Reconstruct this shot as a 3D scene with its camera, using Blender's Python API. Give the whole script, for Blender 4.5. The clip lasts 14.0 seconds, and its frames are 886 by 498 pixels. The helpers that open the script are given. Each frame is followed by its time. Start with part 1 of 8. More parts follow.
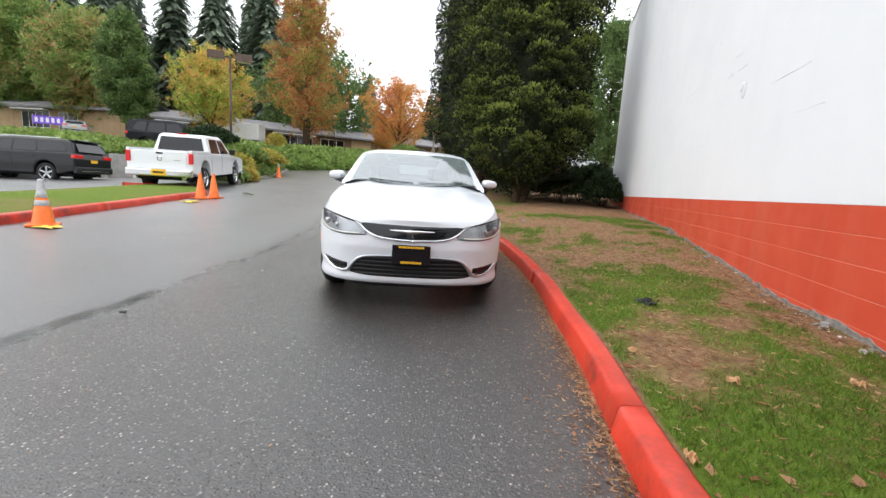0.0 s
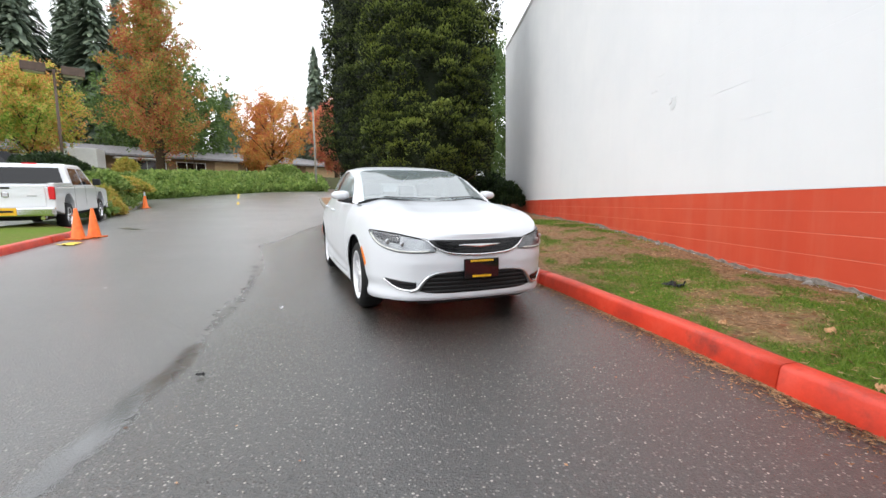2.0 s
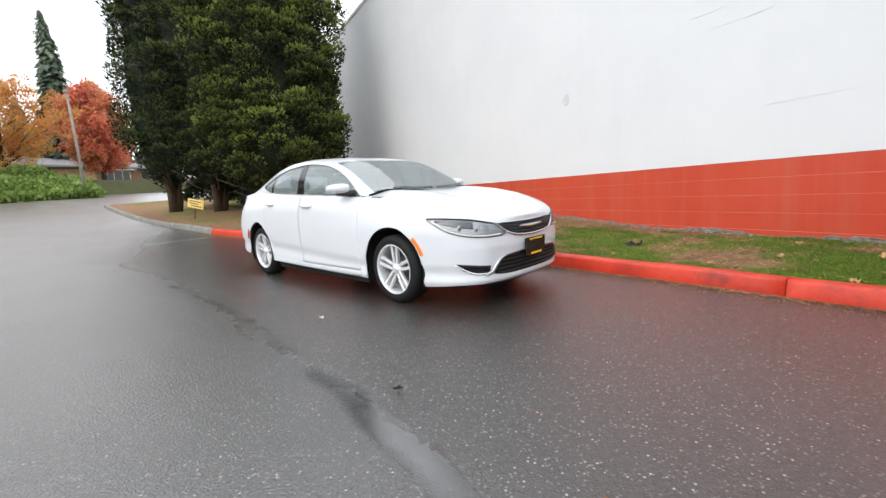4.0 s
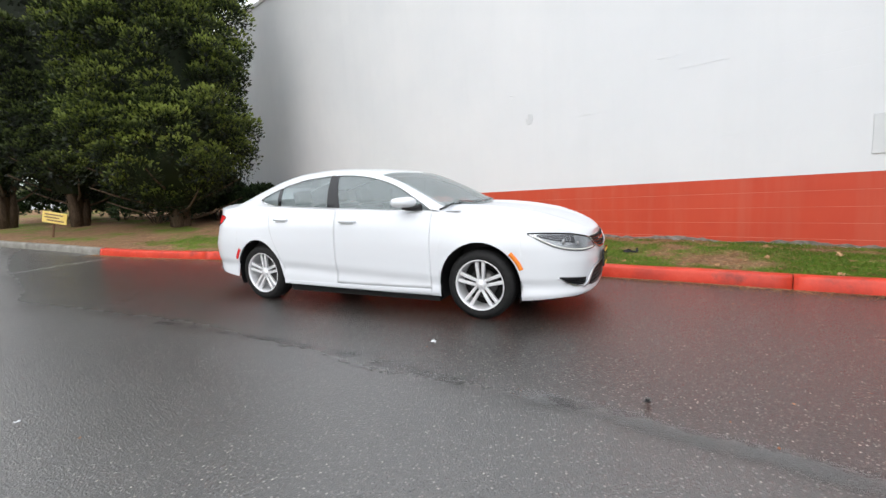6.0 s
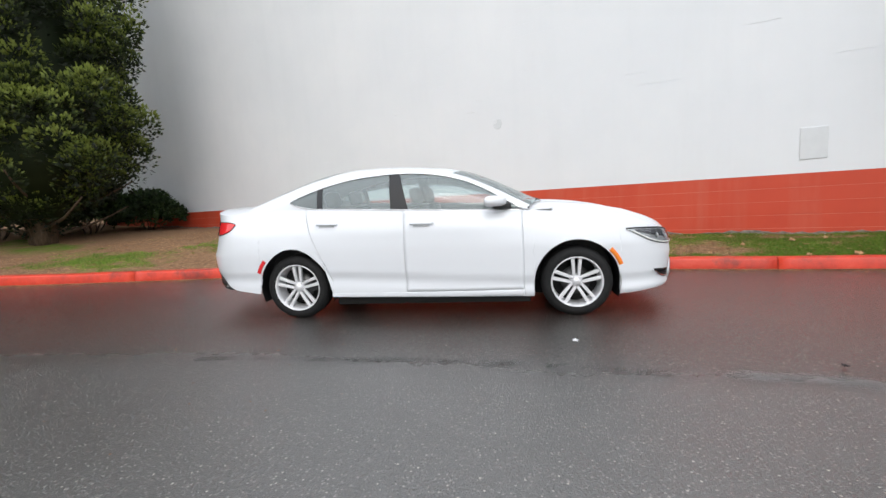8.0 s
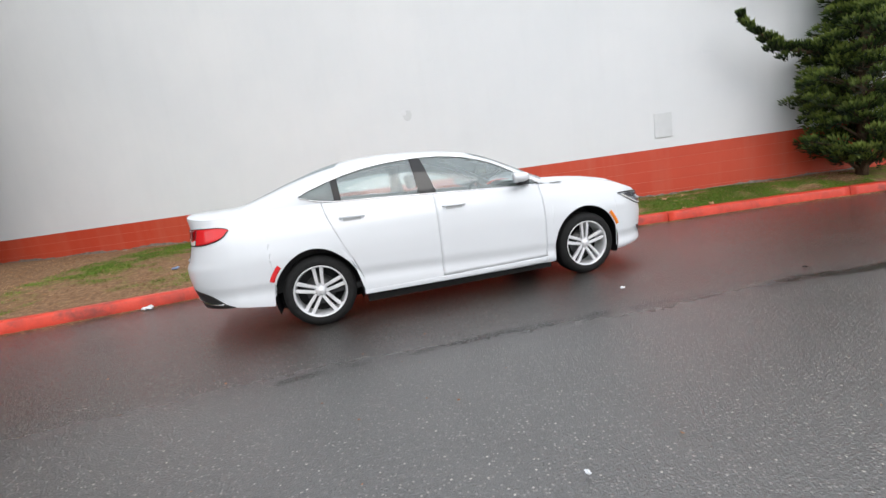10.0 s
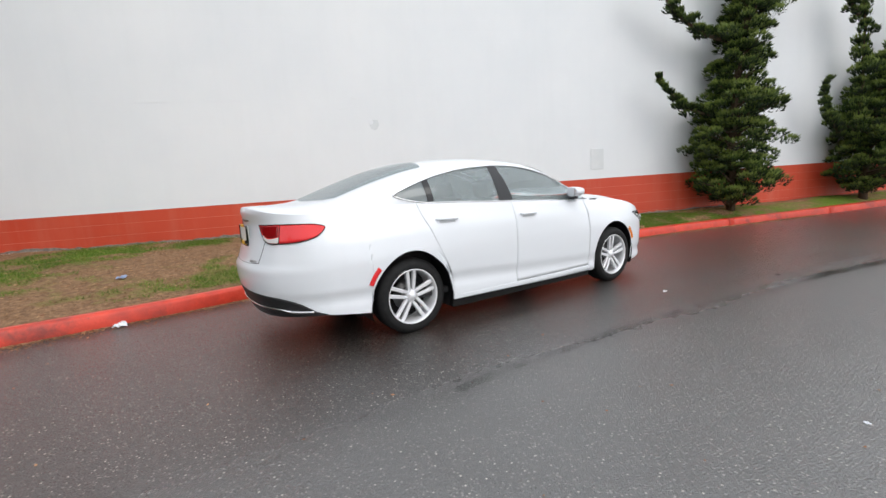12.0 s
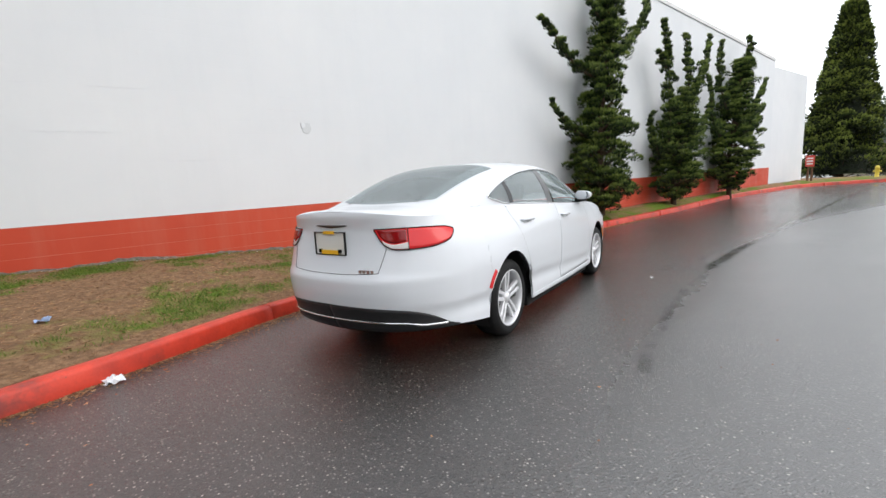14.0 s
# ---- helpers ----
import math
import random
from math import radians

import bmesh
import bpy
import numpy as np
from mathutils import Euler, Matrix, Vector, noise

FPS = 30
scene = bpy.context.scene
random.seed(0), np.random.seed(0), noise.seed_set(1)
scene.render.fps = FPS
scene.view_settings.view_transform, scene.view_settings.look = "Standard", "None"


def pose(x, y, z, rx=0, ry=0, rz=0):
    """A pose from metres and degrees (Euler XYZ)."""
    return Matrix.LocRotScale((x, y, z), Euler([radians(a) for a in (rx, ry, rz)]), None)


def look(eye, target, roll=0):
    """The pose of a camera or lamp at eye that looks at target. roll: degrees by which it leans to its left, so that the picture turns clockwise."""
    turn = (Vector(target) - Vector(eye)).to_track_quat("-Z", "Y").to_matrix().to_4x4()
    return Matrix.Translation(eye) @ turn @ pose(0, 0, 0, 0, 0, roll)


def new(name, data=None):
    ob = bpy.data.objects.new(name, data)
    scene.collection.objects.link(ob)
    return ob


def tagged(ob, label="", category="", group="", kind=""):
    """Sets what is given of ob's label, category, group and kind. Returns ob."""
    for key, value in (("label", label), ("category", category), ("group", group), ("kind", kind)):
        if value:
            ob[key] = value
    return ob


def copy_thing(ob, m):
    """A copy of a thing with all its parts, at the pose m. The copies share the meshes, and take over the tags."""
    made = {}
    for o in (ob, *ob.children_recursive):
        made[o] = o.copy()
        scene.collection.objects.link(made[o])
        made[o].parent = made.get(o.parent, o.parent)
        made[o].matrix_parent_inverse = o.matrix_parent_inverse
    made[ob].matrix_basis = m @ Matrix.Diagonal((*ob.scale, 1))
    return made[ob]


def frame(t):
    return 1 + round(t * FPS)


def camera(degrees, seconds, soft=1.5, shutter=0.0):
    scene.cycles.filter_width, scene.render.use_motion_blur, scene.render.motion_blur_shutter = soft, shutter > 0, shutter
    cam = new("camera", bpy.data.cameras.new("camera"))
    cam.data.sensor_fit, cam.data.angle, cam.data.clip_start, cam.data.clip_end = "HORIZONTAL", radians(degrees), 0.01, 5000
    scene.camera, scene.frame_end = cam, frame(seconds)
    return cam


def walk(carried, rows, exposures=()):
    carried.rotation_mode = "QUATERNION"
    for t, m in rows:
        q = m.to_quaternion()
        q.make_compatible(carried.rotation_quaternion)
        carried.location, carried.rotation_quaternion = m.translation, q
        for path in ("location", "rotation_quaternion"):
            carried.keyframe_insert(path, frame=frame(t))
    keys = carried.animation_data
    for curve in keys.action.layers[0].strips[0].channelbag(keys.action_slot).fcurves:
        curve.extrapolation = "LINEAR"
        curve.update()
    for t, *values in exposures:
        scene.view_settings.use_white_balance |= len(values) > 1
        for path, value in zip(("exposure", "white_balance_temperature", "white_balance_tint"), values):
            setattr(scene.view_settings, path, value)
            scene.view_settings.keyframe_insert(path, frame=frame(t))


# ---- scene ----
cam = camera(91.7, 14.0)
PATH = [
    (0, (1.088, 0.569, 1.106), (0.552, 2.475, 0.82), 3.4),
    (0.5, (0.81, 0.472, 1.068), (0.486, 2.423, 0.772), 3.6),
    (1, (0.458, 0.38, 1.061), (0.249, 2.347, 0.763), 1.4),
    (1.5, (0.01, 0.372, 1.061), (-0.149, 2.347, 0.786), -0.2),
    (2, (-0.457, 0.337, 1.067), (-0.439, 2.326, 0.858), -0.9),
    (2.5, (-0.973, 0.338, 1.063), (-0.812, 2.316, 0.817), -2.3),
    (3, (-1.493, 0.442, 1.085), (-1.131, 2.391, 0.826), -1.8),
    (3.2, (-1.721, 0.488, 1.073), (-1.226, 2.411, 0.836), -2.4),
    (5.3, (-3.6, 1.486, 1.205), (-2.446, 3.08, 0.849), -4.6),
    (5.5, (-3.739, 1.621, 1.223), (-2.532, 3.185, 0.91), -4.7),
    (6, (-4.113, 1.963, 1.274), (-2.742, 3.393, 1.001), -3.9),
    (6.5, (-4.429, 2.384, 1.286), (-2.959, 3.71, 1.004), -4.6),
    (7, (-4.733, 2.789, 1.296), (-3.134, 3.969, 1.069), -3.7),
    (7.5, (-4.992, 3.219, 1.32), (-3.321, 4.286, 1.054), -5.6),
    (8, (-5.181, 3.702, 1.333), (-3.446, 4.657, 1.051), -4.3),
    (8.2, (-5.264, 3.872, 1.32), (-3.497, 4.776, 1.072), -4.3),
    (10.3, (-5.809, 5.821, 1.394), (-3.85, 5.96, 1.012), -7.1),
    (10.5, (-5.825, 6.026, 1.422), (-3.865, 6.13, 1.041), -6.0),
    (11, (-5.872, 6.534, 1.422), (-3.914, 6.416, 1.035), -6.0),
    (11.5, (-5.799, 7.041, 1.421), (-3.858, 6.756, 1.033), -5.4),
    (12, (-5.656, 7.545, 1.433), (-3.734, 7.108, 1.096), -3.6),
    (12.5, (-5.521, 8.07, 1.457), (-3.666, 7.402, 1.123), -3.7),
    (13, (-5.265, 8.544, 1.462), (-3.474, 7.721, 1.124), -4.0),
    (13.5, (-5.021, 9.039, 1.461), (-3.321, 8.03, 1.164), -3.2),
    (14, (-4.702, 9.48, 1.443), (-3.095, 8.333, 1.127), -3.3),
]
walk(cam, [(t, look(eye, target, roll)) for t, eye, target, roll in PATH], [(0, 0.28), (3.2, 0.21), (6.5, 0.07), (8.2, 0.0), (10.5, -0.02), (14, -0.05)])

# ---- light ----
world = bpy.data.worlds.new("overcast_world")
scene.world = world
world.use_nodes = True
wn, wl = world.node_tree.nodes, world.node_tree.links
wn.clear()
w_out = wn.new("ShaderNodeOutputWorld")
w_bg = wn.new("ShaderNodeBackground")
w_sky = wn.new("ShaderNodeTexSky")
w_sky.sky_type, w_sky.sun_disc = "NISHITA", False
w_sky.sun_elevation, w_sky.sun_rotation = radians(42), radians(250)
w_sky.air_density, w_sky.dust_density = 2.0, 4.0
w_gain = wn.new("ShaderNodeVectorMath")
w_gain.operation = "SCALE"
w_gain.inputs["Scale"].default_value = 0.06
w_tex = wn.new("ShaderNodeTexCoord")
w_noise = wn.new("ShaderNodeTexNoise")
w_noise.inputs["Scale"].default_value, w_noise.inputs["Detail"].default_value = 1.6, 4.0
w_ramp = wn.new("ShaderNodeValToRGB")
w_ramp.color_ramp.elements[0].color = (0.79, 0.83, 0.89, 1)
w_ramp.color_ramp.elements[1].color = (0.98, 1.0, 1.03, 1)
w_mix = wn.new("ShaderNodeMixRGB")
w_mix.inputs["Fac"].default_value = 0.86
wl.new(w_tex.outputs["Generated"], w_noise.inputs["Vector"])
wl.new(w_noise.outputs["Fac"], w_ramp.inputs["Fac"])
wl.new(w_sky.outputs["Color"], w_gain.inputs[0])
wl.new(w_gain.outputs["Vector"], w_mix.inputs["Color1"])
wl.new(w_ramp.outputs["Color"], w_mix.inputs["Color2"])
# an overcast sky is brighter overhead than at the horizon
w_up = wn.new("ShaderNodeSeparateXYZ")
w_rise = wn.new("ShaderNodeMapRange")
w_rise.inputs["From Min"].default_value, w_rise.inputs["From Max"].default_value = 0.0, 1.0
w_rise.inputs["To Min"].default_value, w_rise.inputs["To Max"].default_value = 1.9, 2.3
w_mul = wn.new("ShaderNodeVectorMath")
w_mul.operation = "SCALE"
wl.new(w_tex.outputs["Generated"], w_up.inputs["Vector"])
wl.new(w_up.outputs["Z"], w_rise.inputs["Value"])
wl.new(w_mix.outputs["Color"], w_mul.inputs[0])
wl.new(w_rise.outputs["Result"], w_mul.inputs["Scale"])
wl.new(w_mul.outputs["Vector"], w_bg.inputs["Color"])
wl.new(w_bg.outputs["Background"], w_out.inputs["Surface"])
w_bg.inputs["Strength"].default_value = 1.02

sun = new("sun", bpy.data.lights.new("sun", "SUN"))
sun.data.energy, sun.data.angle, sun.data.color = 0.6, radians(30), (1.0, 0.98, 0.95)
sun.matrix_world = look((-20, -8, 20), (0, 4, 0))


# ---- materials ----
def material(name, base=(0.5, 0.5, 0.5), rough=0.6, metal=0.0, spec=0.5):
    m = bpy.data.materials.new(name)
    m.use_nodes = True
    b = m.node_tree.nodes["Principled BSDF"]
    b.inputs["Base Color"].default_value = (*base, 1)
    b.inputs["Roughness"].default_value = rough
    b.inputs["Metallic"].default_value = metal
    b.inputs["Specular IOR Level"].default_value = spec
    return m


def node(m, kind, **inputs):
    n = m.node_tree.nodes.new(kind)
    for key, value in inputs.items():
        n.inputs[key.replace("_", " ")].default_value = value
    return n


def link(m, a, b):
    m.node_tree.links.new(a, b)


def bsdf(m):
    return m.node_tree.nodes["Principled BSDF"]


def place_of(m):
    """World-sized coordinates."""
    return node(m, "ShaderNodeNewGeometry").outputs["Position"]


def noise_of(m, scale, detail=4.0, rough=0.6, vec=None, stretch=None):
    n = node(m, "ShaderNodeTexNoise", Scale=scale, Detail=detail, Roughness=rough)
    v = vec or place_of(m)
    if stretch:
        k = node(m, "ShaderNodeMapping")
        k.inputs["Scale"].default_value = stretch
        link(m, v, k.inputs["Vector"])
        v = k.outputs["Vector"]
    link(m, v, n.inputs["Vector"])
    return n.outputs["Fac"]


def ramp(m, fac, *stops):
    r = node(m, "ShaderNodeValToRGB")
    el = r.color_ramp.elements
    while len(el) < len(stops):
        el.new(0.5)
    for e, (pos, col) in zip(el, stops):
        e.position = pos
        e.color = (*col, 1) if isinstance(col, tuple) else (col, col, col, 1)
    link(m, fac, r.inputs["Fac"])
    return r.outputs["Color"]


def mixed(m, fac, a, b, mode="MIX"):
    x = node(m, "ShaderNodeMixRGB")
    x.blend_type = mode
    for sock, value in ((x.inputs["Fac"], fac), (x.inputs["Color1"], a), (x.inputs["Color2"], b)):
        if isinstance(value, (int, float)):
            sock.default_value = value if sock.type == "VALUE" else (value, value, value, 1)
        elif isinstance(value, tuple):
            sock.default_value = (*value, 1)
        else:
            link(m, value, sock)
    return x.outputs["Color"]


def bump_of(m, height, strength=0.3, distance=0.01, normal=None):
    b = node(m, "ShaderNodeBump", Strength=strength, Distance=distance)
    link(m, height, b.inputs["Height"])
    if normal:
        link(m, normal, b.inputs["Normal"])
    return b.outputs["Normal"]


def speckled(name, a, b, scale, rough=0.8, bump=0.2, distance=0.005, spec=0.4, detail=5.0, metal=0.0):
    """A material of two colours mixed by noise, with fine relief."""
    m = material(name, a, rough, metal, spec)
    f = noise_of(m, scale, detail)
    link(m, ramp(m, f, (0.3, a), (0.7, b)), bsdf(m).inputs["Base Color"])
    link(m, bump_of(m, noise_of(m, scale * 5, 3.0), bump, distance), bsdf(m).inputs["Normal"])
    return m


def random_tint(m, color, low, high):
    """Vary a colour from piece to piece."""
    info = node(m, "ShaderNodeObjectInfo")
    return mixed(m, 1.0, color, ramp(m, info.outputs["Random"], (0.0, low), (1.0, high)), "MULTIPLY")


def wet_asphalt():
    m = material("wet_asphalt", (0.1, 0.1, 0.1), 0.35, 0, 0.5)
    pos = place_of(m)
    broad = noise_of(m, 0.22, 4.0, 0.6, pos)
    # the older, paler paving lies west of a long seam that bends with the drive
    sep = node(m, "ShaderNodeSeparateXYZ")
    link(m, pos, sep.inputs["Vector"])
    yc = node(m, "ShaderNodeClamp", Min=-9.0, Max=9.5)
    link(m, sep.outputs["Y"], yc.inputs["Value"])

    def sum_of(a, k, c):
        n = node(m, "ShaderNodeMath")
        n.operation = "MULTIPLY_ADD"
        for sock, value in zip(n.inputs, (a, k, c)):
            if isinstance(value, float):
                sock.default_value = value
            else:
                link(m, value, sock)
        return n.outputs["Value"]

    bend = sum_of(yc.outputs["Result"], 0.0215, 0.075)
    seam_x = sum_of(bend, yc.outputs["Result"], 1.68)
    west = sum_of(sep.outputs["X"], -1.0, sum_of(seam_x, -1.0, 0.0))
    ragged = sum_of(noise_of(m, 6.0, 5.0, 0.7, pos), 0.30, sum_of(west, 1.0, -0.15))
    older = ramp(m, sum_of(ragged, 0.5, 0.5), (0.36, 0.0), (0.66, 1.0))
    fine = noise_of(m, 120.0, 3.0, 0.7, pos)
    base = ramp(m, broad, (0.3, (0.024, 0.0218, 0.020)), (0.7, (0.038, 0.0345, 0.0322)))
    base = mixed(m, 0.8, base, ramp(m, fine, (0.30, 0.25), (0.70, 1.3)), "MULTIPLY")
    base = mixed(m, 0.85, base, mixed(m, older, (1.15, 1.12, 1.10), (1.05, 1.03, 1.01)), "MULTIPLY")
    base = mixed(m, 0.8, base, ramp(m, noise_of(m, 38.0, 4.0, 0.75, pos), (0.34, (0.35, 0.34, 0.33)), (0.52, (1.0, 0.98, 0.96)), (0.70, (2.2, 2.1, 2.0))), "MULTIPLY")
    grit = node(m, "ShaderNodeTexVoronoi", Scale=62.0)
    link(m, pos, grit.inputs["Vector"])
    tone = node(m, "ShaderNodeSeparateColor")
    link(m, grit.outputs["Color"], tone.inputs["Color"])
    near = ramp(m, grit.outputs["Distance"], (0.26, 1.0), (0.40, 0.0))
    base = mixed(m, mixed(m, 1.0, ramp(m, tone.outputs["Red"], (0.88, 0.0), (0.98, 1.0)), near, "MULTIPLY"), base, (0.42, 0.385, 0.345))
    base = mixed(m, mixed(m, 1.0, ramp(m, tone.outputs["Green"], (0.70, 0.0), (0.80, 0.8)), near, "MULTIPLY"), base, (0.19, 0.176, 0.16))
    link(m, base, bsdf(m).inputs["Base Color"])
    film = noise_of(m, 0.35, 3.0, 0.5, pos)
    link(m, ramp(m, film, (0.3, 0.34), (0.7, 0.46)), bsdf(m).inputs["Roughness"])
    h = mixed(m, 0.55, fine, mixed(m, 1.0, tone.outputs["Blue"], near, "MULTIPLY"))
    link(m, bump_of(m, h, 0.75, 0.008), bsdf(m).inputs["Normal"])
    b = bsdf(m)
    link(m, mixed(m, older, (0.92, 0.92, 0.92), (1.0, 1.0, 1.0)), b.inputs["Coat Weight"])
    link(m, mixed(m, older, (1.66, 1.66, 1.66), (2.0, 2.0, 2.0)), b.inputs["Coat IOR"])
    link(m, mixed(m, older, ramp(m, film, (0.25, 0.14), (0.75, 0.24)), ramp(m, film, (0.25, 0.30), (0.75, 0.40))), b.inputs["Coat Roughness"])
    stones = node(m, "ShaderNodeTexVoronoi", Scale=95.0)
    link(m, pos, stones.inputs["Vector"])
    rough_top = mixed(m, 0.5, h, mixed(m, 0.5, stones.outputs["Distance"], noise_of(m, 34.0, 3.0, 0.6, pos)))
    link(m, bump_of(m, mixed(m, 1.0, rough_top, mixed(m, older, (1.0, 1.0, 1.0), (0.75, 0.75, 0.75)), "MULTIPLY"), 1.0, 0.012), b.inputs["Coat Normal"])
    return m


def smear_paint(name, a, b, rough, lo, hi, relief=0.5):
    """Worn marks on the road: solid where the strip's cover and the grain are high, else bare."""
    m = material(name, a, rough, 0, 0.9)
    pos = place_of(m)
    link(m, ramp(m, noise_of(m, 40.0, 4.0, 0.7, pos), (0.3, a), (0.7, b)), bsdf(m).inputs["Base Color"])
    link(m, bump_of(m, noise_of(m, 90.0, 3.0, 0.7, pos), relief, 0.006), bsdf(m).inputs["Normal"])
    att = node(m, "ShaderNodeAttribute")
    att.attribute_name = "cover"
    grain = mixed(m, 0.65, noise_of(m, 60.0, 4.0, 0.7, pos), noise_of(m, 3.2, 5.0, 0.65, pos))
    f = mixed(m, 0.5, att.outputs["Color"], grain)
    x = node(m, "ShaderNodeMixShader")
    clear = node(m, "ShaderNodeBsdfTransparent")
    link(m, ramp(m, f, (lo, 0.0), (hi, 1.0)), x.inputs["Fac"])
    link(m, clear.outputs["BSDF"], x.inputs[1])
    link(m, bsdf(m).outputs["BSDF"], x.inputs[2])
    link(m, x.outputs["Shader"], m.node_tree.nodes["Material Output"].inputs["Surface"])
    return m


def translucent(m, color, share=0.35):
    """Let light through thin leaves."""
    t = node(m, "ShaderNodeBsdfTranslucent")
    x = node(m, "ShaderNodeMixShader", Fac=share)
    out = m.node_tree.nodes["Material Output"]
    link(m, color, t.inputs["Color"])
    link(m, bsdf(m).outputs["BSDF"], x.inputs[1])
    link(m, t.outputs["BSDF"], x.inputs[2])
    link(m, x.outputs["Shader"], out.inputs["Surface"])


M = {}
M["asphalt"] = wet_asphalt()
M["earth"] = speckled("earth", (0.06, 0.05, 0.03), (0.08, 0.10, 0.03), 0.6, 0.95)


def red_kerb_paint():
    m = material("red_kerb_paint", (0.55, 0.035, 0.015), 0.45, 0, 0.5)
    n = noise_of(m, 3.0, 6.0, 0.7)
    base = ramp(m, n, (0.3, (0.42, 0.030, 0.014)), (0.55, (0.62, 0.045, 0.018)), (0.8, (0.70, 0.085, 0.045)))
    chip = ramp(m, noise_of(m, 9.0, 8.0, 0.75), (0.66, 0.0), (0.70, 1.0))
    base = mixed(m, chip, base, (0.22, 0.05, 0.03))
    scuff = ramp(m, noise_of(m, 1.3, 6.0, 0.7), (0.55, 0.0), (0.66, 0.8))
    base = mixed(m, scuff, base, (0.16, 0.025, 0.018))
    link(m, random_tint(m, base, 0.88, 1.05), bsdf(m).inputs["Base Color"])
    link(m, bump_of(m, noise_of(m, 35.0, 4.0), 0.35, 0.006), bsdf(m).inputs["Normal"])
    return m


def wall_paint(name, a, b, course=0.203, joint=0.25, stain=(0.5, 0.5, 0.5), dirt=0.12, rough=0.5):
    """Painted concrete blocks: courses faintly sunk, rough here and there."""
    m = material(name, a, rough, 0, 0.4)
    pos = place_of(m)
    base = ramp(m, noise_of(m, 0.45, 5.0, 0.6, pos), (0.3, a), (0.7, b))
    streak = ramp(m, noise_of(m, 1.0, 5.0, 0.65, pos, (1.0, 2.2, 0.16)), (0.48, 0.0), (0.8, 1.0))
    base = mixed(m, mixed(m, 1.0, streak, (dirt, dirt, dirt), "MULTIPLY"), base, stain)
    link(m, base, bsdf(m).inputs["Base Color"])
    link(m, ramp(m, noise_of(m, 2.0, 4.0, 0.6, pos), (0.3, rough - 0.1), (0.7, rough + 0.15)), bsdf(m).inputs["Roughness"])
    sep = node(m, "ShaderNodeSeparateXYZ")
    link(m, pos, sep.inputs["Vector"])
    swap = node(m, "ShaderNodeCombineXYZ")
    link(m, sep.outputs["Y"], swap.inputs["X"])
    link(m, sep.outputs["Z"], swap.inputs["Y"])
    shift = node(m, "ShaderNodeVectorMath")
    shift.operation = "SUBTRACT"
    shift.inputs[1].default_value = (0.0, 1.15, 0.0)
    link(m, swap.outputs["Vector"], shift.inputs[0])
    brick = node(m, "ShaderNodeTexBrick", Scale=1.0)
    brick.inputs["Brick Width"].default_value, brick.inputs["Row Height"].default_value = 60.0, course
    brick.inputs["Mortar Size"].default_value, brick.inputs["Mortar Smooth"].default_value = 0.006, 0.4
    link(m, shift.outputs["Vector"], brick.inputs["Vector"])
    faded = mixed(m, 1.0, brick.outputs["Fac"], ramp(m, noise_of(m, 0.9, 4.0, 0.6, pos, (1, 0.6, 2.5)), (0.45, 0.0), (0.62, 1.0)), "MULTIPLY")
    h = mixed(m, 0.35, mixed(m, 1.0, 1.0, faded, "SUBTRACT"), noise_of(m, 40.0, 5.0, 0.7, pos))
    link(m, bump_of(m, h, joint, 0.006), bsdf(m).inputs["Normal"])
    return m


def lawn_soil():
    """Worn lawn: grass, moss, brown needles and bare soil, by the mesh's own patches."""
    m = material("worn_lawn", (0.1, 0.08, 0.04), 0.95, 0, 0.2)
    att = node(m, "ShaderNodeAttribute")
    att.attribute_name = "green"
    pos = place_of(m)
    brown = ramp(m, noise_of(m, 14.0, 8.0, 0.75, pos), (0.25, (0.09, 0.052, 0.032)), (0.5, (0.25, 0.145, 0.08)), (0.8, (0.52, 0.33, 0.19)))
    green = ramp(m, noise_of(m, 20.0, 8.0, 0.75, pos), (0.25, (0.05, 0.08, 0.010)), (0.55, (0.13, 0.20, 0.022)), (0.85, (0.28, 0.31, 0.07)))
    ragged = mixed(m, 0.5, att.outputs["Color"], noise_of(m, 7.0, 7.0, 0.75, pos))
    link(m, mixed(m, ramp(m, ragged, (0.38, 0.0), (0.62, 1.0)), brown, green), bsdf(m).inputs["Base Color"])
    link(m, bump_of(m, noise_of(m, 45.0, 6.0, 0.75, pos), 0.8, 0.03), bsdf(m).inputs["Normal"])
    return m


def leafy(name, dark, mid, light, rough=0.55):
    """Foliage: each leaf or clump its own shade."""
    m = material(name, mid, rough, 0, 0.35)
    geo = node(m, "ShaderNodeNewGeometry")
    c = ramp(m, geo.outputs["Random Per Island"], (0.0, dark), (0.5, mid), (1.0, light))
    big = ramp(m, noise_of(m, 0.8, 3.0), (0.3, 0.65), (0.7, 1.15))
    c = mixed(m, 1.0, c, big, "MULTIPLY")
    link(m, c, bsdf(m).inputs["Base Color"])
    translucent(m, c)
    return m


M["kerb_red"] = red_kerb_paint()
M["kerb_grey"] = speckled("grey_concrete", (0.16, 0.15, 0.13), (0.30, 0.29, 0.26), 4.0, 0.8, 0.4)
M["concrete"] = speckled("pale_concrete", (0.26, 0.25, 0.23), (0.42, 0.40, 0.37), 2.0, 0.85, 0.4)
M["white_wall"] = wall_paint("white_wall_paint", (0.74, 0.76, 0.79), (0.80, 0.81, 0.83), joint=0.22, stain=(0.55, 0.57, 0.58), dirt=0.10)
M["red_wall"] = wall_paint("red_wall_paint", (0.52, 0.055, 0.025), (0.62, 0.085, 0.040), joint=0.3, stain=(0.62, 0.22, 0.15), dirt=0.35, rough=0.45)
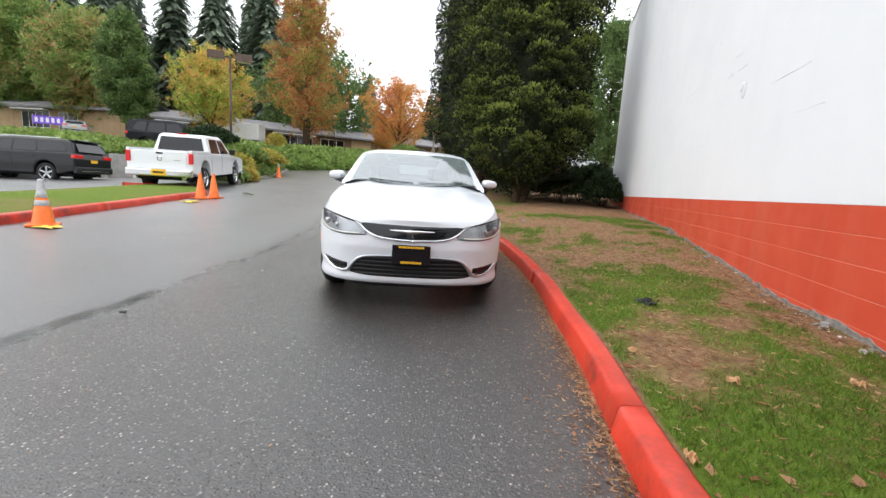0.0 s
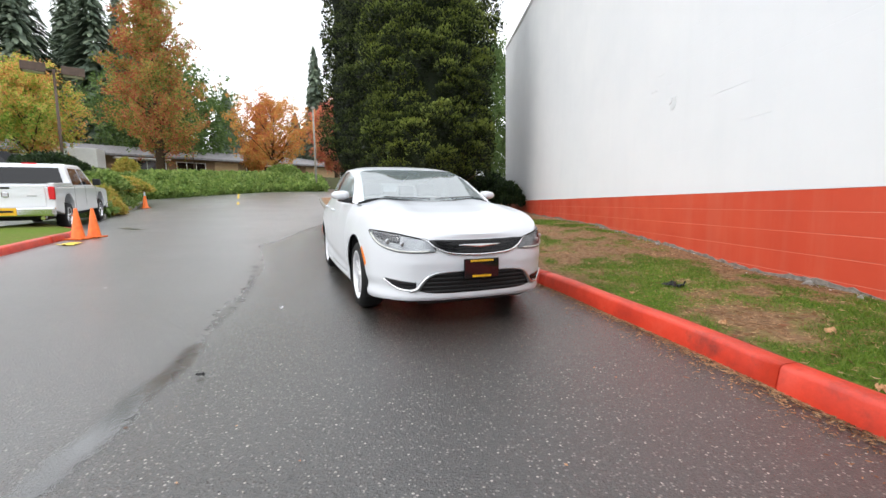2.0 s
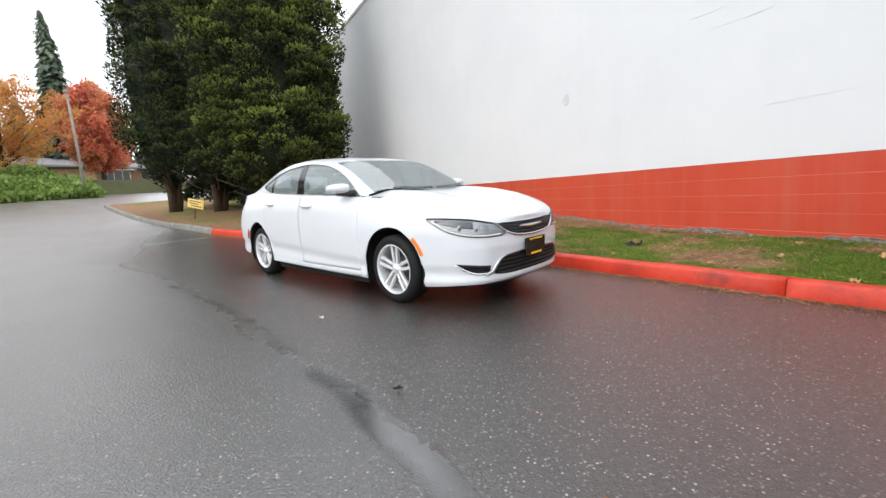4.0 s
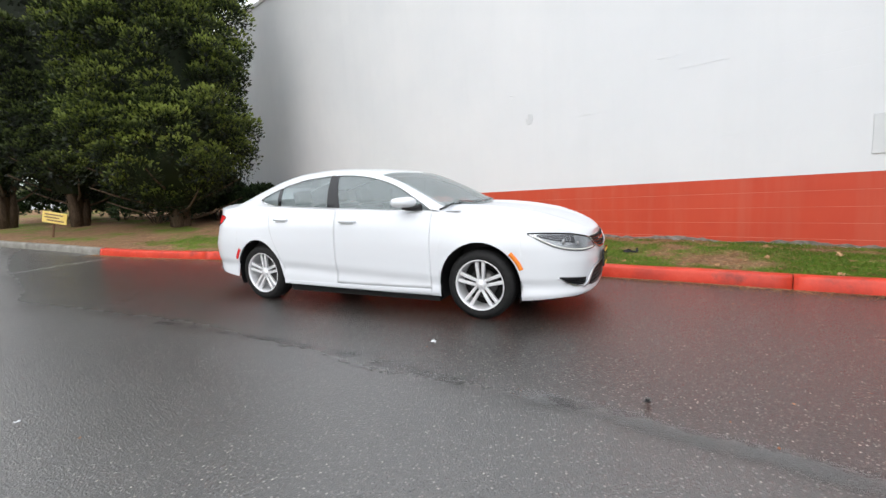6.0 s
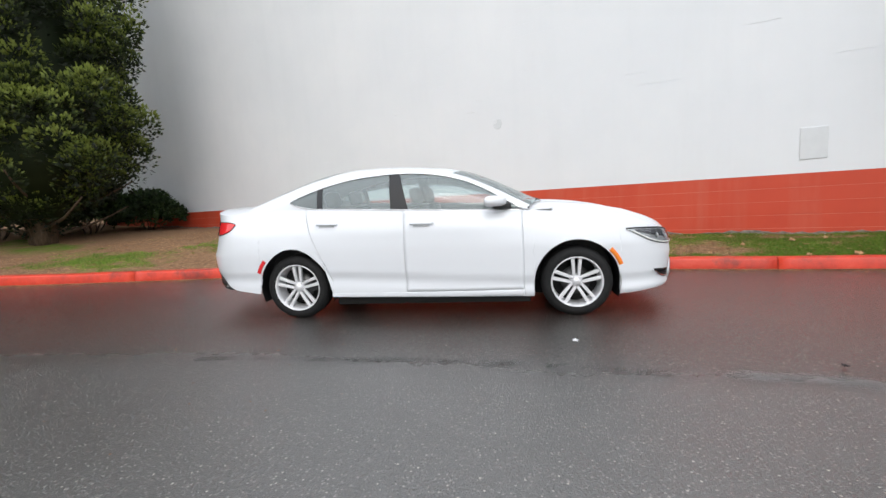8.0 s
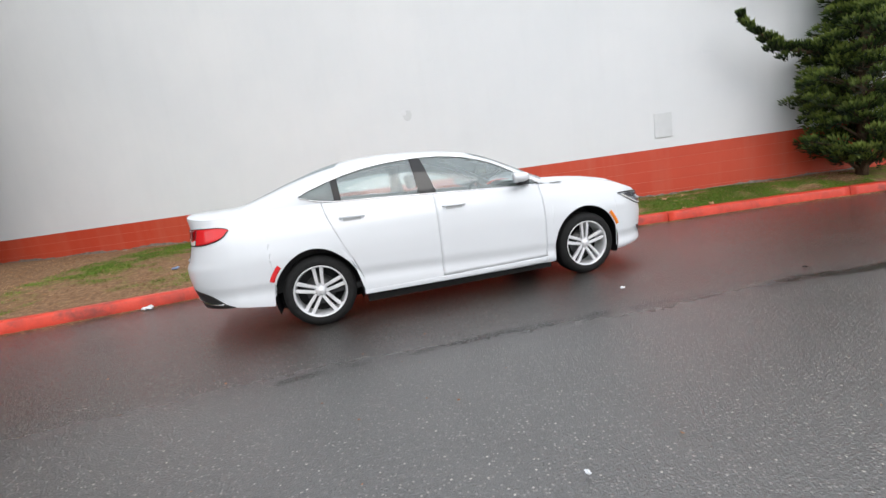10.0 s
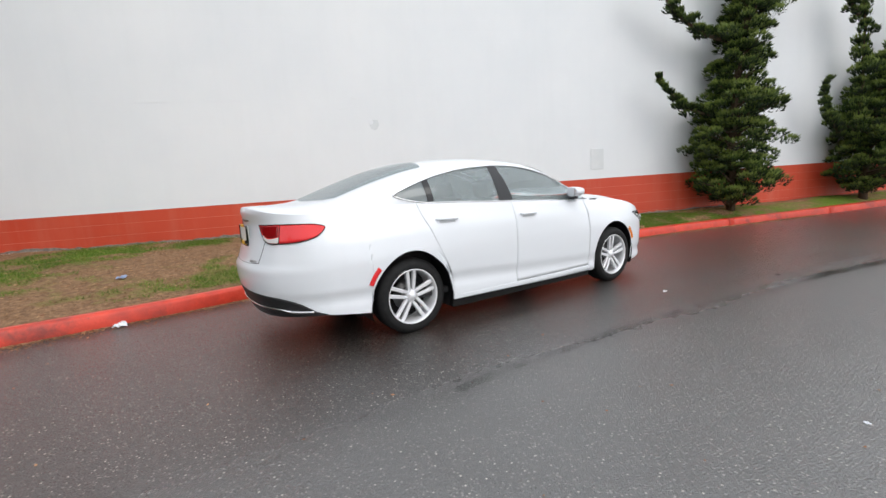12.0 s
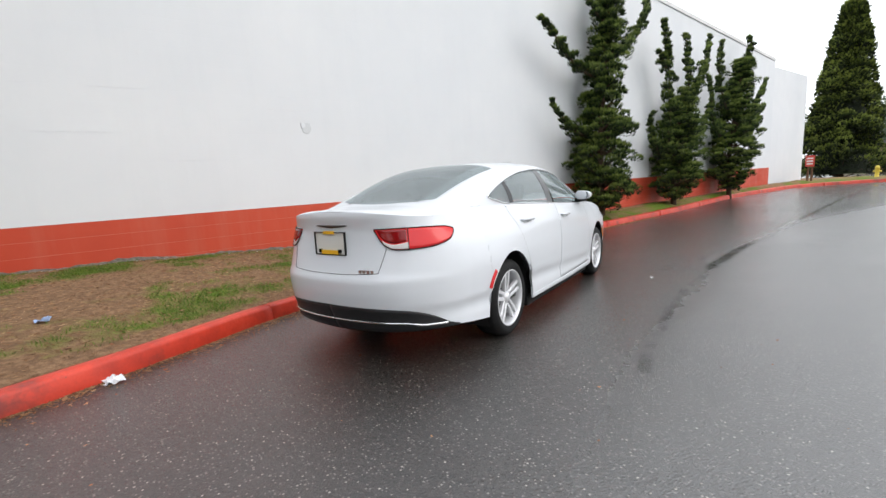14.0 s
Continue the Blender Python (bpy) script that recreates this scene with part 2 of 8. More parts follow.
M["joint_red"] = speckled("pale_red_joint", (0.55, 0.14, 0.09), (0.66, 0.24, 0.17), 2.0, 0.7)
M["bare_block"] = speckled("bare_block", (0.20, 0.19, 0.18), (0.42, 0.40, 0.38), 6.0, 0.9, 0.6, 0.02)
M["lawn"] = lawn_soil()
M["grass"] = leafy("grass_blades", (0.06, 0.125, 0.010), (0.125, 0.235, 0.020), (0.25, 0.34, 0.05), 0.5)
M["needles"] = leafy("dead_needles", (0.15, 0.070, 0.032), (0.38, 0.20, 0.10), (0.62, 0.41, 0.23), 0.8)
M["patch_paint"] = speckled("grey_patch_paint", (0.64, 0.66, 0.68), (0.70, 0.72, 0.74), 3.0, 0.6)
M["flake"] = speckled("flaked_white_paint", (0.73, 0.75, 0.77), (0.80, 0.81, 0.82), 9.0, 0.6)
M["footing"] = speckled("grey_footing", (0.13, 0.115, 0.10), (0.34, 0.31, 0.28), 14.0, 0.9, 0.8, 0.02)
M["tar_smear"] = smear_paint("tar_smear", (0.016, 0.016, 0.016), (0.034, 0.033, 0.032), 0.45, 0.665, 0.86)
M["tar_gloss"] = smear_paint("glossy_tar", (0.014, 0.014, 0.015), (0.026, 0.026, 0.027), 0.13, 0.54, 0.92, 0.06)
for key, value in (("Coat Weight", 1.0), ("Coat IOR", 2.1), ("Coat Roughness", 0.14)):
    bsdf(M["tar_gloss"]).inputs[key].default_value = value
M["red_smear"] = smear_paint("red_smear", (0.50, 0.06, 0.04), (0.62, 0.11, 0.08), 0.55, 0.58, 0.68)


def conifer_leaf(name, deep, mid, young_lit):
    """Scale leaves: dark old growth, yellow-green tips, with top light and inner shade coloured in; the mesh says
    where.
    """
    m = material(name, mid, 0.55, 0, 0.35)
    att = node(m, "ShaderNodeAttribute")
    att.attribute_name = "young_lit"
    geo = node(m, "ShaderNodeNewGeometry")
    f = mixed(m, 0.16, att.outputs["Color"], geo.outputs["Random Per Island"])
    c = ramp(m, f, (0.15, deep), (0.5, mid), (0.85, young_lit))
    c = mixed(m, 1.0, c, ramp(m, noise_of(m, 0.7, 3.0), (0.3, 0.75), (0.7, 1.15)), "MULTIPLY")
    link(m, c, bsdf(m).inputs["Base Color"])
    translucent(m, c, 0.3)
    return m


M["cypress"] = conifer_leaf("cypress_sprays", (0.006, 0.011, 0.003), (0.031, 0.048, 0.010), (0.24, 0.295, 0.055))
# shaded copy of the cypress colours, for the trees standing behind
M["cypress_shaded"] = conifer_leaf("shaded_cypress_sprays", (0.004, 0.007, 0.003), (0.018, 0.029, 0.008), (0.12, 0.155, 0.04))
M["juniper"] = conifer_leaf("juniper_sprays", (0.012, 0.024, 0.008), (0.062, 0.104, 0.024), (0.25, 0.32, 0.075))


def car_glass(name, tint, gloss=1.5, sky_haze=0.0):
    """Thin glass: clear and tinted, with a mirror coat that grows at grazing angles."""
    m = bpy.data.materials.new(name)
    m.use_nodes = True
    n = m.node_tree.nodes
    n.clear()
    out, mix, tr, gl = (n.new(k) for k in ("ShaderNodeOutputMaterial", "ShaderNodeMixShader", "ShaderNodeBsdfTransparent", "ShaderNodeBsdfGlossy"))
    fr = n.new("ShaderNodeFresnel")
    fr.inputs["IOR"].default_value = gloss
    tr.inputs["Color"].default_value = (*tint, 1)
    gl.inputs["Roughness"].default_value = 0.01
    link(m, fr.outputs["Fac"], mix.inputs["Fac"])
    link(m, tr.outputs["BSDF"], mix.inputs[1])
    link(m, gl.outputs["BSDF"], mix.inputs[2])
    # mottled rain film; its teal haze also paints reflected sky onto the glass
    if sky_haze:
        wet, haze = n.new("ShaderNodeMixShader"), n.new("ShaderNodeBsdfDiffuse")
        haze.inputs["Color"].default_value = (0.58, 0.68, 0.70, 1)
        link(m, ramp(m, noise_of(m, 160.0, 3.0, 0.6), (0.40, sky_haze * 0.9), (0.62, sky_haze), (0.72, min(1.0, sky_haze * 1.35))), wet.inputs["Fac"])
        link(m, mix.outputs["Shader"], wet.inputs[1])
        link(m, haze.outputs["BSDF"], wet.inputs[2])
        link(m, wet.outputs["Shader"], out.inputs["Surface"])
    else:
        link(m, mix.outputs["Shader"], out.inputs["Surface"])
    return m


def car_paint(name, base, coat=1.0):
    m = material(name, base, 0.35, 0, 0.5 * coat)
    b = bsdf(m)
    b.inputs["Coat Weight"].default_value, b.inputs["Coat Roughness"].default_value = coat, 0.03
    wet = noise_of(m, 220.0, 2.0, 0.5)
    beads = ramp(m, wet, (0.62, 0.0), (0.70, 1.0))
    link(m, bump_of(m, beads, 0.06, 0.001), b.inputs["Coat Normal"])
    return m


M["paint_white"] = car_paint("white_car_paint", (0.69, 0.713, 0.75), 0.6)
M["paint_truck"] = car_paint("white_truck_paint", (0.80, 0.82, 0.85))
M["paint_dark"] = car_paint("dark_grey_car_paint", (0.016, 0.016, 0.018), 0.35)
M["paint_black"] = car_paint("black_car_paint", (0.008, 0.008, 0.010), 0.3)
M["paint_silver"] = car_paint("silver_car_paint", (0.42, 0.43, 0.45))
M["glass"] = car_glass("car_window_glass", (0.82, 0.94, 0.94), 1.9, 0.24)
M["glass_screen"] = car_glass("windscreen_glass", (0.62, 0.72, 0.72), 3.4, 0.18)
M["glass_dark"] = car_glass("dark_window_glass", (0.36, 0.42, 0.42), 1.9, 0.22)
M["lens_clear"] = car_glass("clear_lens", (0.92, 0.94, 0.95), 1.5)
M["chrome"] = material("chrome", (0.75, 0.75, 0.76), 0.12, 1.0)
M["satin"] = material("satin_silver", (0.50, 0.51, 0.53), 0.28, 1.0)
M["alloy"] = speckled("alloy_wheel", (0.70, 0.71, 0.73), (0.80, 0.80, 0.82), 30.0, 0.3, 0.03, 0.001, metal=0.35)
M["rubber"] = speckled("tyre_rubber", (0.009, 0.009, 0.010), (0.016, 0.016, 0.016), 25.0, 0.7, 0.25, 0.003, spec=0.25)
M["black_trim"] = speckled("black_plastic", (0.010, 0.010, 0.011), (0.018, 0.018, 0.019), 40.0, 0.45, 0.15, 0.001)
M["gloss_black"] = material("gloss_black", (0.008, 0.008, 0.010), 0.08)
M["dark_gap"] = material("dark_gap", (0.006, 0.006, 0.006), 0.9)
M["shell"] = material("inner_shell", (0.48, 0.49, 0.50), 0.9)
M["headlamp_bowl"] = speckled("headlamp_bowl", (0.34, 0.345, 0.36), (0.62, 0.63, 0.65), 9.0, 0.25, 0.1, 0.003, metal=0.3)
M["lamp_dark"] = material("headlamp_cavity_shade", (0.10, 0.10, 0.11), 0.25)
M["lens_red"] = material("red_lens", (0.68, 0.022, 0.026), 0.10)
M["lens_darkred"] = material("dark_red_lens", (0.22, 0.004, 0.006), 0.10)
M["lens_white"] = material("white_lens", (0.62, 0.58, 0.57), 0.12)
M["lens_amber"] = material("amber_lens", (0.85, 0.22, 0.02), 0.12)
M["yellow"] = material("yellow_print", (0.85, 0.48, 0.02), 0.5)
M["white_card"] = material("white_card", (0.74, 0.74, 0.70), 0.5)
M["cloth"] = speckled("grey_seat_cloth", (0.09, 0.095, 0.10), (0.14, 0.145, 0.15), 60.0, 0.9)
M["dash"] = speckled("dark_dashboard", (0.018, 0.018, 0.02), (0.03, 0.03, 0.032), 60.0, 0.75)
M["brake"] = material("brake_iron", (0.10, 0.10, 0.10), 0.4, 1.0)


def bark(name, a, b):
    m = material(name, a, 0.9, 0, 0.2)
    n = noise_of(m, 9.0, 6.0, 0.7, None, (3.0, 3.0, 0.5))
    link(m, ramp(m, n, (0.3, a), (0.7, b)), bsdf(m).inputs["Base Color"])
    link(m, bump_of(m, n, 0.7, 0.03), bsdf(m).inputs["Normal"])
    return m


def autumn(name, *cols):
    """Leaves whose colour drifts over the crown as well as from leaf to leaf."""
    m = material(name, cols[0], 0.6, 0, 0.3)
    geo = node(m, "ShaderNodeNewGeometry")
    drift = noise_of(m, 0.28, 2.0)
    f = mixed(m, 0.38, drift, geo.outputs["Random Per Island"])
    n = len(cols)
    c = ramp(m, f, *[(0.30 + 0.40 * i / (n - 1), k) for i, k in enumerate(cols)])
    link(m, c, bsdf(m).inputs["Base Color"])
    translucent(m, c, 0.4)
    return m


M["bark"] = bark("brown_bark", (0.045, 0.030, 0.020), (0.13, 0.09, 0.06))
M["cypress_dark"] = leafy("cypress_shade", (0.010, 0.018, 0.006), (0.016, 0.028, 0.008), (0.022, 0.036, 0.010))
M["shrub"] = leafy("dark_shrub_leaves", (0.012, 0.026, 0.010), (0.026, 0.050, 0.016), (0.06, 0.095, 0.03))
M["ivy"] = leafy("ivy_leaves", (0.12, 0.20, 0.045), (0.215, 0.315, 0.075), (0.36, 0.44, 0.13))
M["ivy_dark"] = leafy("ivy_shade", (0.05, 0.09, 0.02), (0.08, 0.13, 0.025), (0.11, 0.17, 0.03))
M["fir"] = leafy("fir_needles", (0.11, 0.15, 0.11), (0.18, 0.23, 0.16), (0.27, 0.32, 0.22))
M["autumn_orange"] = autumn("orange_green_leaves", (0.14, 0.23, 0.05), (0.26, 0.33, 0.07), (0.44, 0.36, 0.09), (0.58, 0.26, 0.10), (0.54, 0.16, 0.08), (0.42, 0.11, 0.07))
M["autumn_yellow"] = autumn("yellow_orange_leaves", (0.20, 0.36, 0.06), (0.34, 0.48, 0.08), (0.56, 0.54, 0.12), (0.74, 0.42, 0.14), (0.72, 0.32, 0.13))
M["autumn_red"] = autumn("red_orange_leaves", (0.46, 0.36, 0.09), (0.64, 0.34, 0.09), (0.66, 0.26, 0.08), (0.52, 0.16, 0.08))
M["maple"] = autumn("bronze_green_leaves", (0.13, 0.24, 0.06), (0.20, 0.31, 0.08), (0.30, 0.34, 0.10), (0.52, 0.27, 0.14))
M["green_tree"] = leafy("green_tree_leaves", (0.08, 0.14, 0.045), (0.13, 0.21, 0.06), (0.21, 0.29, 0.09))
M["gold_shrub"] = autumn("golden_shrub_leaves", (0.22, 0.27, 0.05), (0.42, 0.36, 0.07), (0.56, 0.38, 0.11))
M["cone_orange"] = speckled("orange_cone_plastic", (0.80, 0.13, 0.015), (0.92, 0.20, 0.03), 12.0, 0.45, 0.1, 0.002)
M["cone_grey"] = speckled("grey_reflective_band", (0.42, 0.43, 0.44), (0.56, 0.57, 0.57), 30.0, 0.4)
M["cone_yellow"] = speckled("yellow_tape", (0.66, 0.50, 0.06), (0.76, 0.60, 0.10), 14.0, 0.5)
M["road_yellow"] = speckled("yellow_road_paint", (0.50, 0.33, 0.03), (0.66, 0.46, 0.06), 8.0, 0.6)
M["road_white"] = speckled("worn_white_road_paint", (0.42, 0.42, 0.40), (0.58, 0.58, 0.56), 8.0, 0.6)
M["worn_asphalt"] = speckled("worn_pale_asphalt", (0.22, 0.22, 0.22), (0.42, 0.41, 0.40), 14.0, 0.30, 0.4, 0.004)
M["roof_shingle"] = speckled("grey_roof_shingle", (0.17, 0.16, 0.165), (0.27, 0.26, 0.265), 3.0, 0.85)
M["brown_wall"] = speckled("brown_siding", (0.16, 0.10, 0.06), (0.26, 0.16, 0.09), 2.0, 0.8)
M["tan_wall"] = speckled("tan_siding", (0.36, 0.24, 0.13), (0.44, 0.31, 0.18), 2.0, 0.8)
M["white_trim"] = speckled("white_trim_paint", (0.70, 0.70, 0.69), (0.80, 0.80, 0.79), 4.0, 0.5)
M["pole_brown"] = speckled("brown_lamp_post", (0.07, 0.045, 0.032), (0.11, 0.07, 0.05), 4.0, 0.6)
M["pole_grey"] = speckled("grey_wooden_pole", (0.22, 0.20, 0.17), (0.32, 0.29, 0.25), 4.0, 0.8)
M["lamp_glass"] = material("frosted_lamp_glass", (0.80, 0.80, 0.76), 0.3)
M["purple"] = material("purple_banner", (0.16, 0.06, 0.55), 0.6)
M["sign_yellow"] = speckled("faded_yellow_board", (0.72, 0.52, 0.12), (0.80, 0.62, 0.20), 5.0, 0.6)
M["sign_red"] = material("red_sign_face", (0.60, 0.06, 0.04), 0.5)
M["wood_post"] = bark("weathered_wood", (0.10, 0.05, 0.03), (0.18, 0.10, 0.06))
M["paper"] = speckled("crumpled_paper", (0.62, 0.64, 0.68), (0.78, 0.79, 0.80), 20.0, 0.6)
M["blue_paper"] = speckled("pale_blue_wrapper", (0.22, 0.32, 0.55), (0.40, 0.48, 0.66), 20.0, 0.5)
M["fallen_leaf"] = autumn("fallen_leaves", (0.20, 0.07, 0.03), (0.36, 0.15, 0.07), (0.46, 0.26, 0.14), (0.30, 0.12, 0.06))

M["crimson"] = autumn("crimson_leaves", (0.60, 0.34, 0.14), (0.70, 0.26, 0.15), (0.72, 0.16, 0.15))

M["dry_leaf"] = speckled("dry_leaf", (0.42, 0.20, 0.09), (0.62, 0.40, 0.22), 40.0, 0.7)


# ---- building helpers ----
def mesh_of(name, bm, mats, smooth=False):
    me = bpy.data.meshes.new(name)
    bm.to_mesh(me)
    bm.free()
    for k in (mats if isinstance(mats, (list, tuple)) else [mats]):
        me.materials.append(k)
    if smooth:
        me.shade_smooth()
    return me


def part(name, bm, mats, parent=None, label="", smooth=False):
    ob = new(name, bm if isinstance(bm, bpy.types.Mesh) else mesh_of(name, bm, mats, smooth))
    if parent is not None:
        ob.parent = parent
    if label:
        tagged(ob, label=label)
    return ob


def empty(name, m, label, category, group="", kind=""):
    ob = new(name)
    ob.matrix_world = m
    return tagged(ob, label, category, group, kind)


def box(bm, lo, hi, m=None, mat=0):
    vs = [bm.verts.new(Vector((x, y, z))) for z in (lo[2], hi[2]) for y in (lo[1], hi[1]) for x in (lo[0], hi[0])]
    if m is not None:
        for v in vs:
            v.co = m @ v.co
    for f in ((0, 2, 3, 1), (4, 5, 7, 6), (0, 1, 5, 4), (1, 3, 7, 5), (3, 2, 6, 7), (2, 0, 4, 6)):
        bm.faces.new([vs[i] for i in f]).material_index = mat
    return vs


def bevelled(bm, width, segments=2):
    bmesh.ops.bevel(bm, geom=list(bm.edges), offset=width, segments=segments, affect="EDGES", profile=0.6)
    return bm


def box_bm(lo, hi, bevel=0.0, m=None, segments=2):
    bm = bmesh.new()
    box(bm, lo, hi, m)
    return bevelled(bm, bevel, segments) if bevel else bm


def tube(bm, pts, radii, seg=8, cap=True):
    """A round tube along points."""
    rings = []
    pts = [Vector(p) for p in pts]
    for i, p in enumerate(pts):
        d = (pts[min(i + 1, len(pts) - 1)] - pts[max(i - 1, 0)]).normalized()
        a = d.orthogonal().normalized() if abs(d.z) > 0.99 else d.cross(Vector((0, 0, 1))).normalized()
        b = d.cross(a)
        r = radii[i] if isinstance(radii, (list, tuple)) else radii
        rings.append([bm.verts.new(p + r * (math.cos(k * math.tau / seg) * a + math.sin(k * math.tau / seg) * b)) for k in range(seg)])
    for r0, r1 in zip(rings, rings[1:]):
        for k in range(seg):
            bm.faces.new((r0[k], r0[(k + 1) % seg], r1[(k + 1) % seg], r1[k])).smooth = True
    if cap:
        bm.faces.new(rings[0][::-1])
        bm.faces.new(rings[-1])
    return rings


def lathe(bm, profile, seg=48, axis="z", closed=False, m=None):
    """Turn (radius, height) pairs round an axis."""
    rings = []
    for r, h in profile:
        ring = []
        for k in range(seg):
            c, s = r * math.cos(k * math.tau / seg), r * math.sin(k * math.tau / seg)
            v = Vector((c, s, h)) if axis == "z" else Vector((h, c, s))
            ring.append(bm.verts.new(m @ v if m else v))
        rings.append(ring)
    pairs = list(zip(rings, rings[1:])) + ([(rings[-1], rings[0])] if closed else [])
    for r0, r1 in pairs:
        for k in range(seg):
            bm.faces.new((r0[k], r0[(k + 1) % seg], r1[(k + 1) % seg], r1[k])).smooth = True
    return rings


def grid(bm, rows, mat=0, smooth=True, flip=False):
    """Faces between rows of points."""
    vs = [[bm.verts.new(p) for p in row] for row in rows]
    for a, b in zip(vs, vs[1:]):
        for i in range(len(a) - 1):
            q = (a[i], a[i + 1], b[i + 1], b[i])
            f = bm.faces.new(q[::-1] if flip else q)
            f.smooth, f.material_index = smooth, mat
    return vs


def interp(x, table):
    return float(np.interp(x, [a for a, _ in table], [b for _, b in table]))


def raw_mesh(name, verts, faces, mats, attr=None, smooth=False):
    """A mesh from arrays of vertices and equal-sized faces."""
    verts, faces = np.asarray(verts, dtype=np.float32), np.asarray(faces, dtype=np.int32)
    me = bpy.data.meshes.new(name)
    n, k = faces.shape
    me.vertices.add(len(verts))
    me.vertices.foreach_set("co", verts.ravel())
    me.loops.add(n * k)
    me.loops.foreach_set("vertex_index", faces.ravel())
    me.polygons.add(n)
    me.polygons.foreach_set("loop_start", np.arange(0, n * k, k, dtype=np.int32))
    if smooth:
        me.polygons.foreach_set("use_smooth", np.ones(n, dtype=bool))
    for key, values in (attr or {}).items():
        a = me.attributes.new(key, "FLOAT", "POINT")
        a.data.foreach_set("value", np.asarray(values, dtype=np.float32))
    for m in (mats if isinstance(mats, (list, tuple)) else [mats]):
        me.materials.append(m)
    me.update(calc_edges=True)
    return me


# ---- the lie of the land ----
def land(x, y):
    """Height of the paved ground: nearly level by the wall, rising to the north and west."""
    xe, ye = min(max(x, -22), 6), min(max(y, -9), 35)
    return (0.0217 - 0.0125 * xe + 0.0019 * ye + 0.0008 * max(xe, -14) ** 2 - 0.0002 * xe * ye + 0.00136 * ye * ye
            + 0.06 * min(max(y - 35, 0), 40) - 0.035 * min(max(-13 - x, 0), 9))


KERB = [(-24, -3.0), (-21.5, -0.6), (-19.5, 1.1), (-17.5, 2.1), (-15.5, 2.4), (-9.5, 2.36), (-4.5, 2.05), (-1.4, 1.86), (1.0, 1.66), (2.3, 1.43), (3.4, 1.25), (4.4, 1.03),
        (5.3, 0.84), (6.9, 0.36), (8.35, -0.18), (9.3, -0.72), (10.2, -1.21), (11.4, -1.85), (13.2, -2.78), (15.4, -3.62), (18.2, -4.8),
        (20.3, -5.55), (22.5, -6.28), (26, -7.4), (29.6, -8.5)]


def smooth_table(table, step):
    """Catmull-Rom samples of (key, value) pairs."""
    out = []
    for i in range(len(table) - 1):
        p0, p1, p2, p3 = (np.array(table[min(max(j, 0), len(table) - 1)], float) for j in (i - 1, i, i + 1, i + 2))
        n = max(1, int((p2[0] - p1[0]) / step))
        for k in range(n):
            t = k / n
            out.append(tuple(0.5 * (2 * p1 + (p2 - p0) * t + (2 * p0 - 5 * p1 + 4 * p2 - p3) * t * t + (3 * p1 - p0 - 3 * p2 + p3) * t ** 3)))
    out.append(tuple(np.array(table[-1], float)))
    return out


KERB_FINE = smooth_table(KERB, 0.25)
WALL_X, WALL_S, WALL_N = 3.0, -15.3, 22.5
BASE = [(-24, 0.3), (-15, 0.36), (-5, 0.29), (1.7, 0.25), (4.8, 0.28), (6.2, 0.34), (7.4, 0.42), (9.5, 0.52), (11, 0.56), (16, 0.62), (22, 0.85), (30, 1.6)]


def kerb_x(y):
    return interp(y, KERB_FINE)


def fields(xs, ys, height):
    verts = [(x, y, height(x, y)) for y in ys for x in xs]
    n = len(xs)
    faces = [(j * n + i, j * n + i + 1, (j + 1) * n + i + 1, (j + 1) * n + i) for j in range(len(ys) - 1) for i in range(n - 1)]
    return verts, faces


gx = [-900, -400, -200, -120, -80, -60] + list(np.arange(-48, 20, 0.8)) + [30, 50, 90, 200, 400, 900]
gy = [-900, -400, -200, -100, -60, -45] + list(np.arange(-36, 60, 0.8)) + [70, 80, 100, 140, 200, 400, 900]
gv, gf = fields(gx, gy, land)
ground_mesh = raw_mesh("ground", gv, gf, [M["asphalt"], M["earth"]], smooth=True)
for p in ground_mesh.polygons:
    c = p.center
    if c.x < -40 or c.x > 16 or c.y > 46 or c.y < -40:
        p.material_index = 1
ground = tagged(new("ground", ground_mesh), "wet dark grey asphalt drive and car park rising uphill", "ground", kind="structure")


# ---- kerb along the wall ----
def kerb_section(x, y, n, z):
    """Cross-section of the kerb: sloping face, rounded nose, level top. n points away from the road."""
    prof = [(-0.005, -0.12), (0.0, 0.02), (0.018, 0.118), (0.028, 0.136), (0.048, 0.145), (0.130, 0.148), (0.143, 0.142), (0.148, -0.05)]
    return [Vector((x + n[0] * a, y + n[1] * a, z + b)) for a, b in prof]


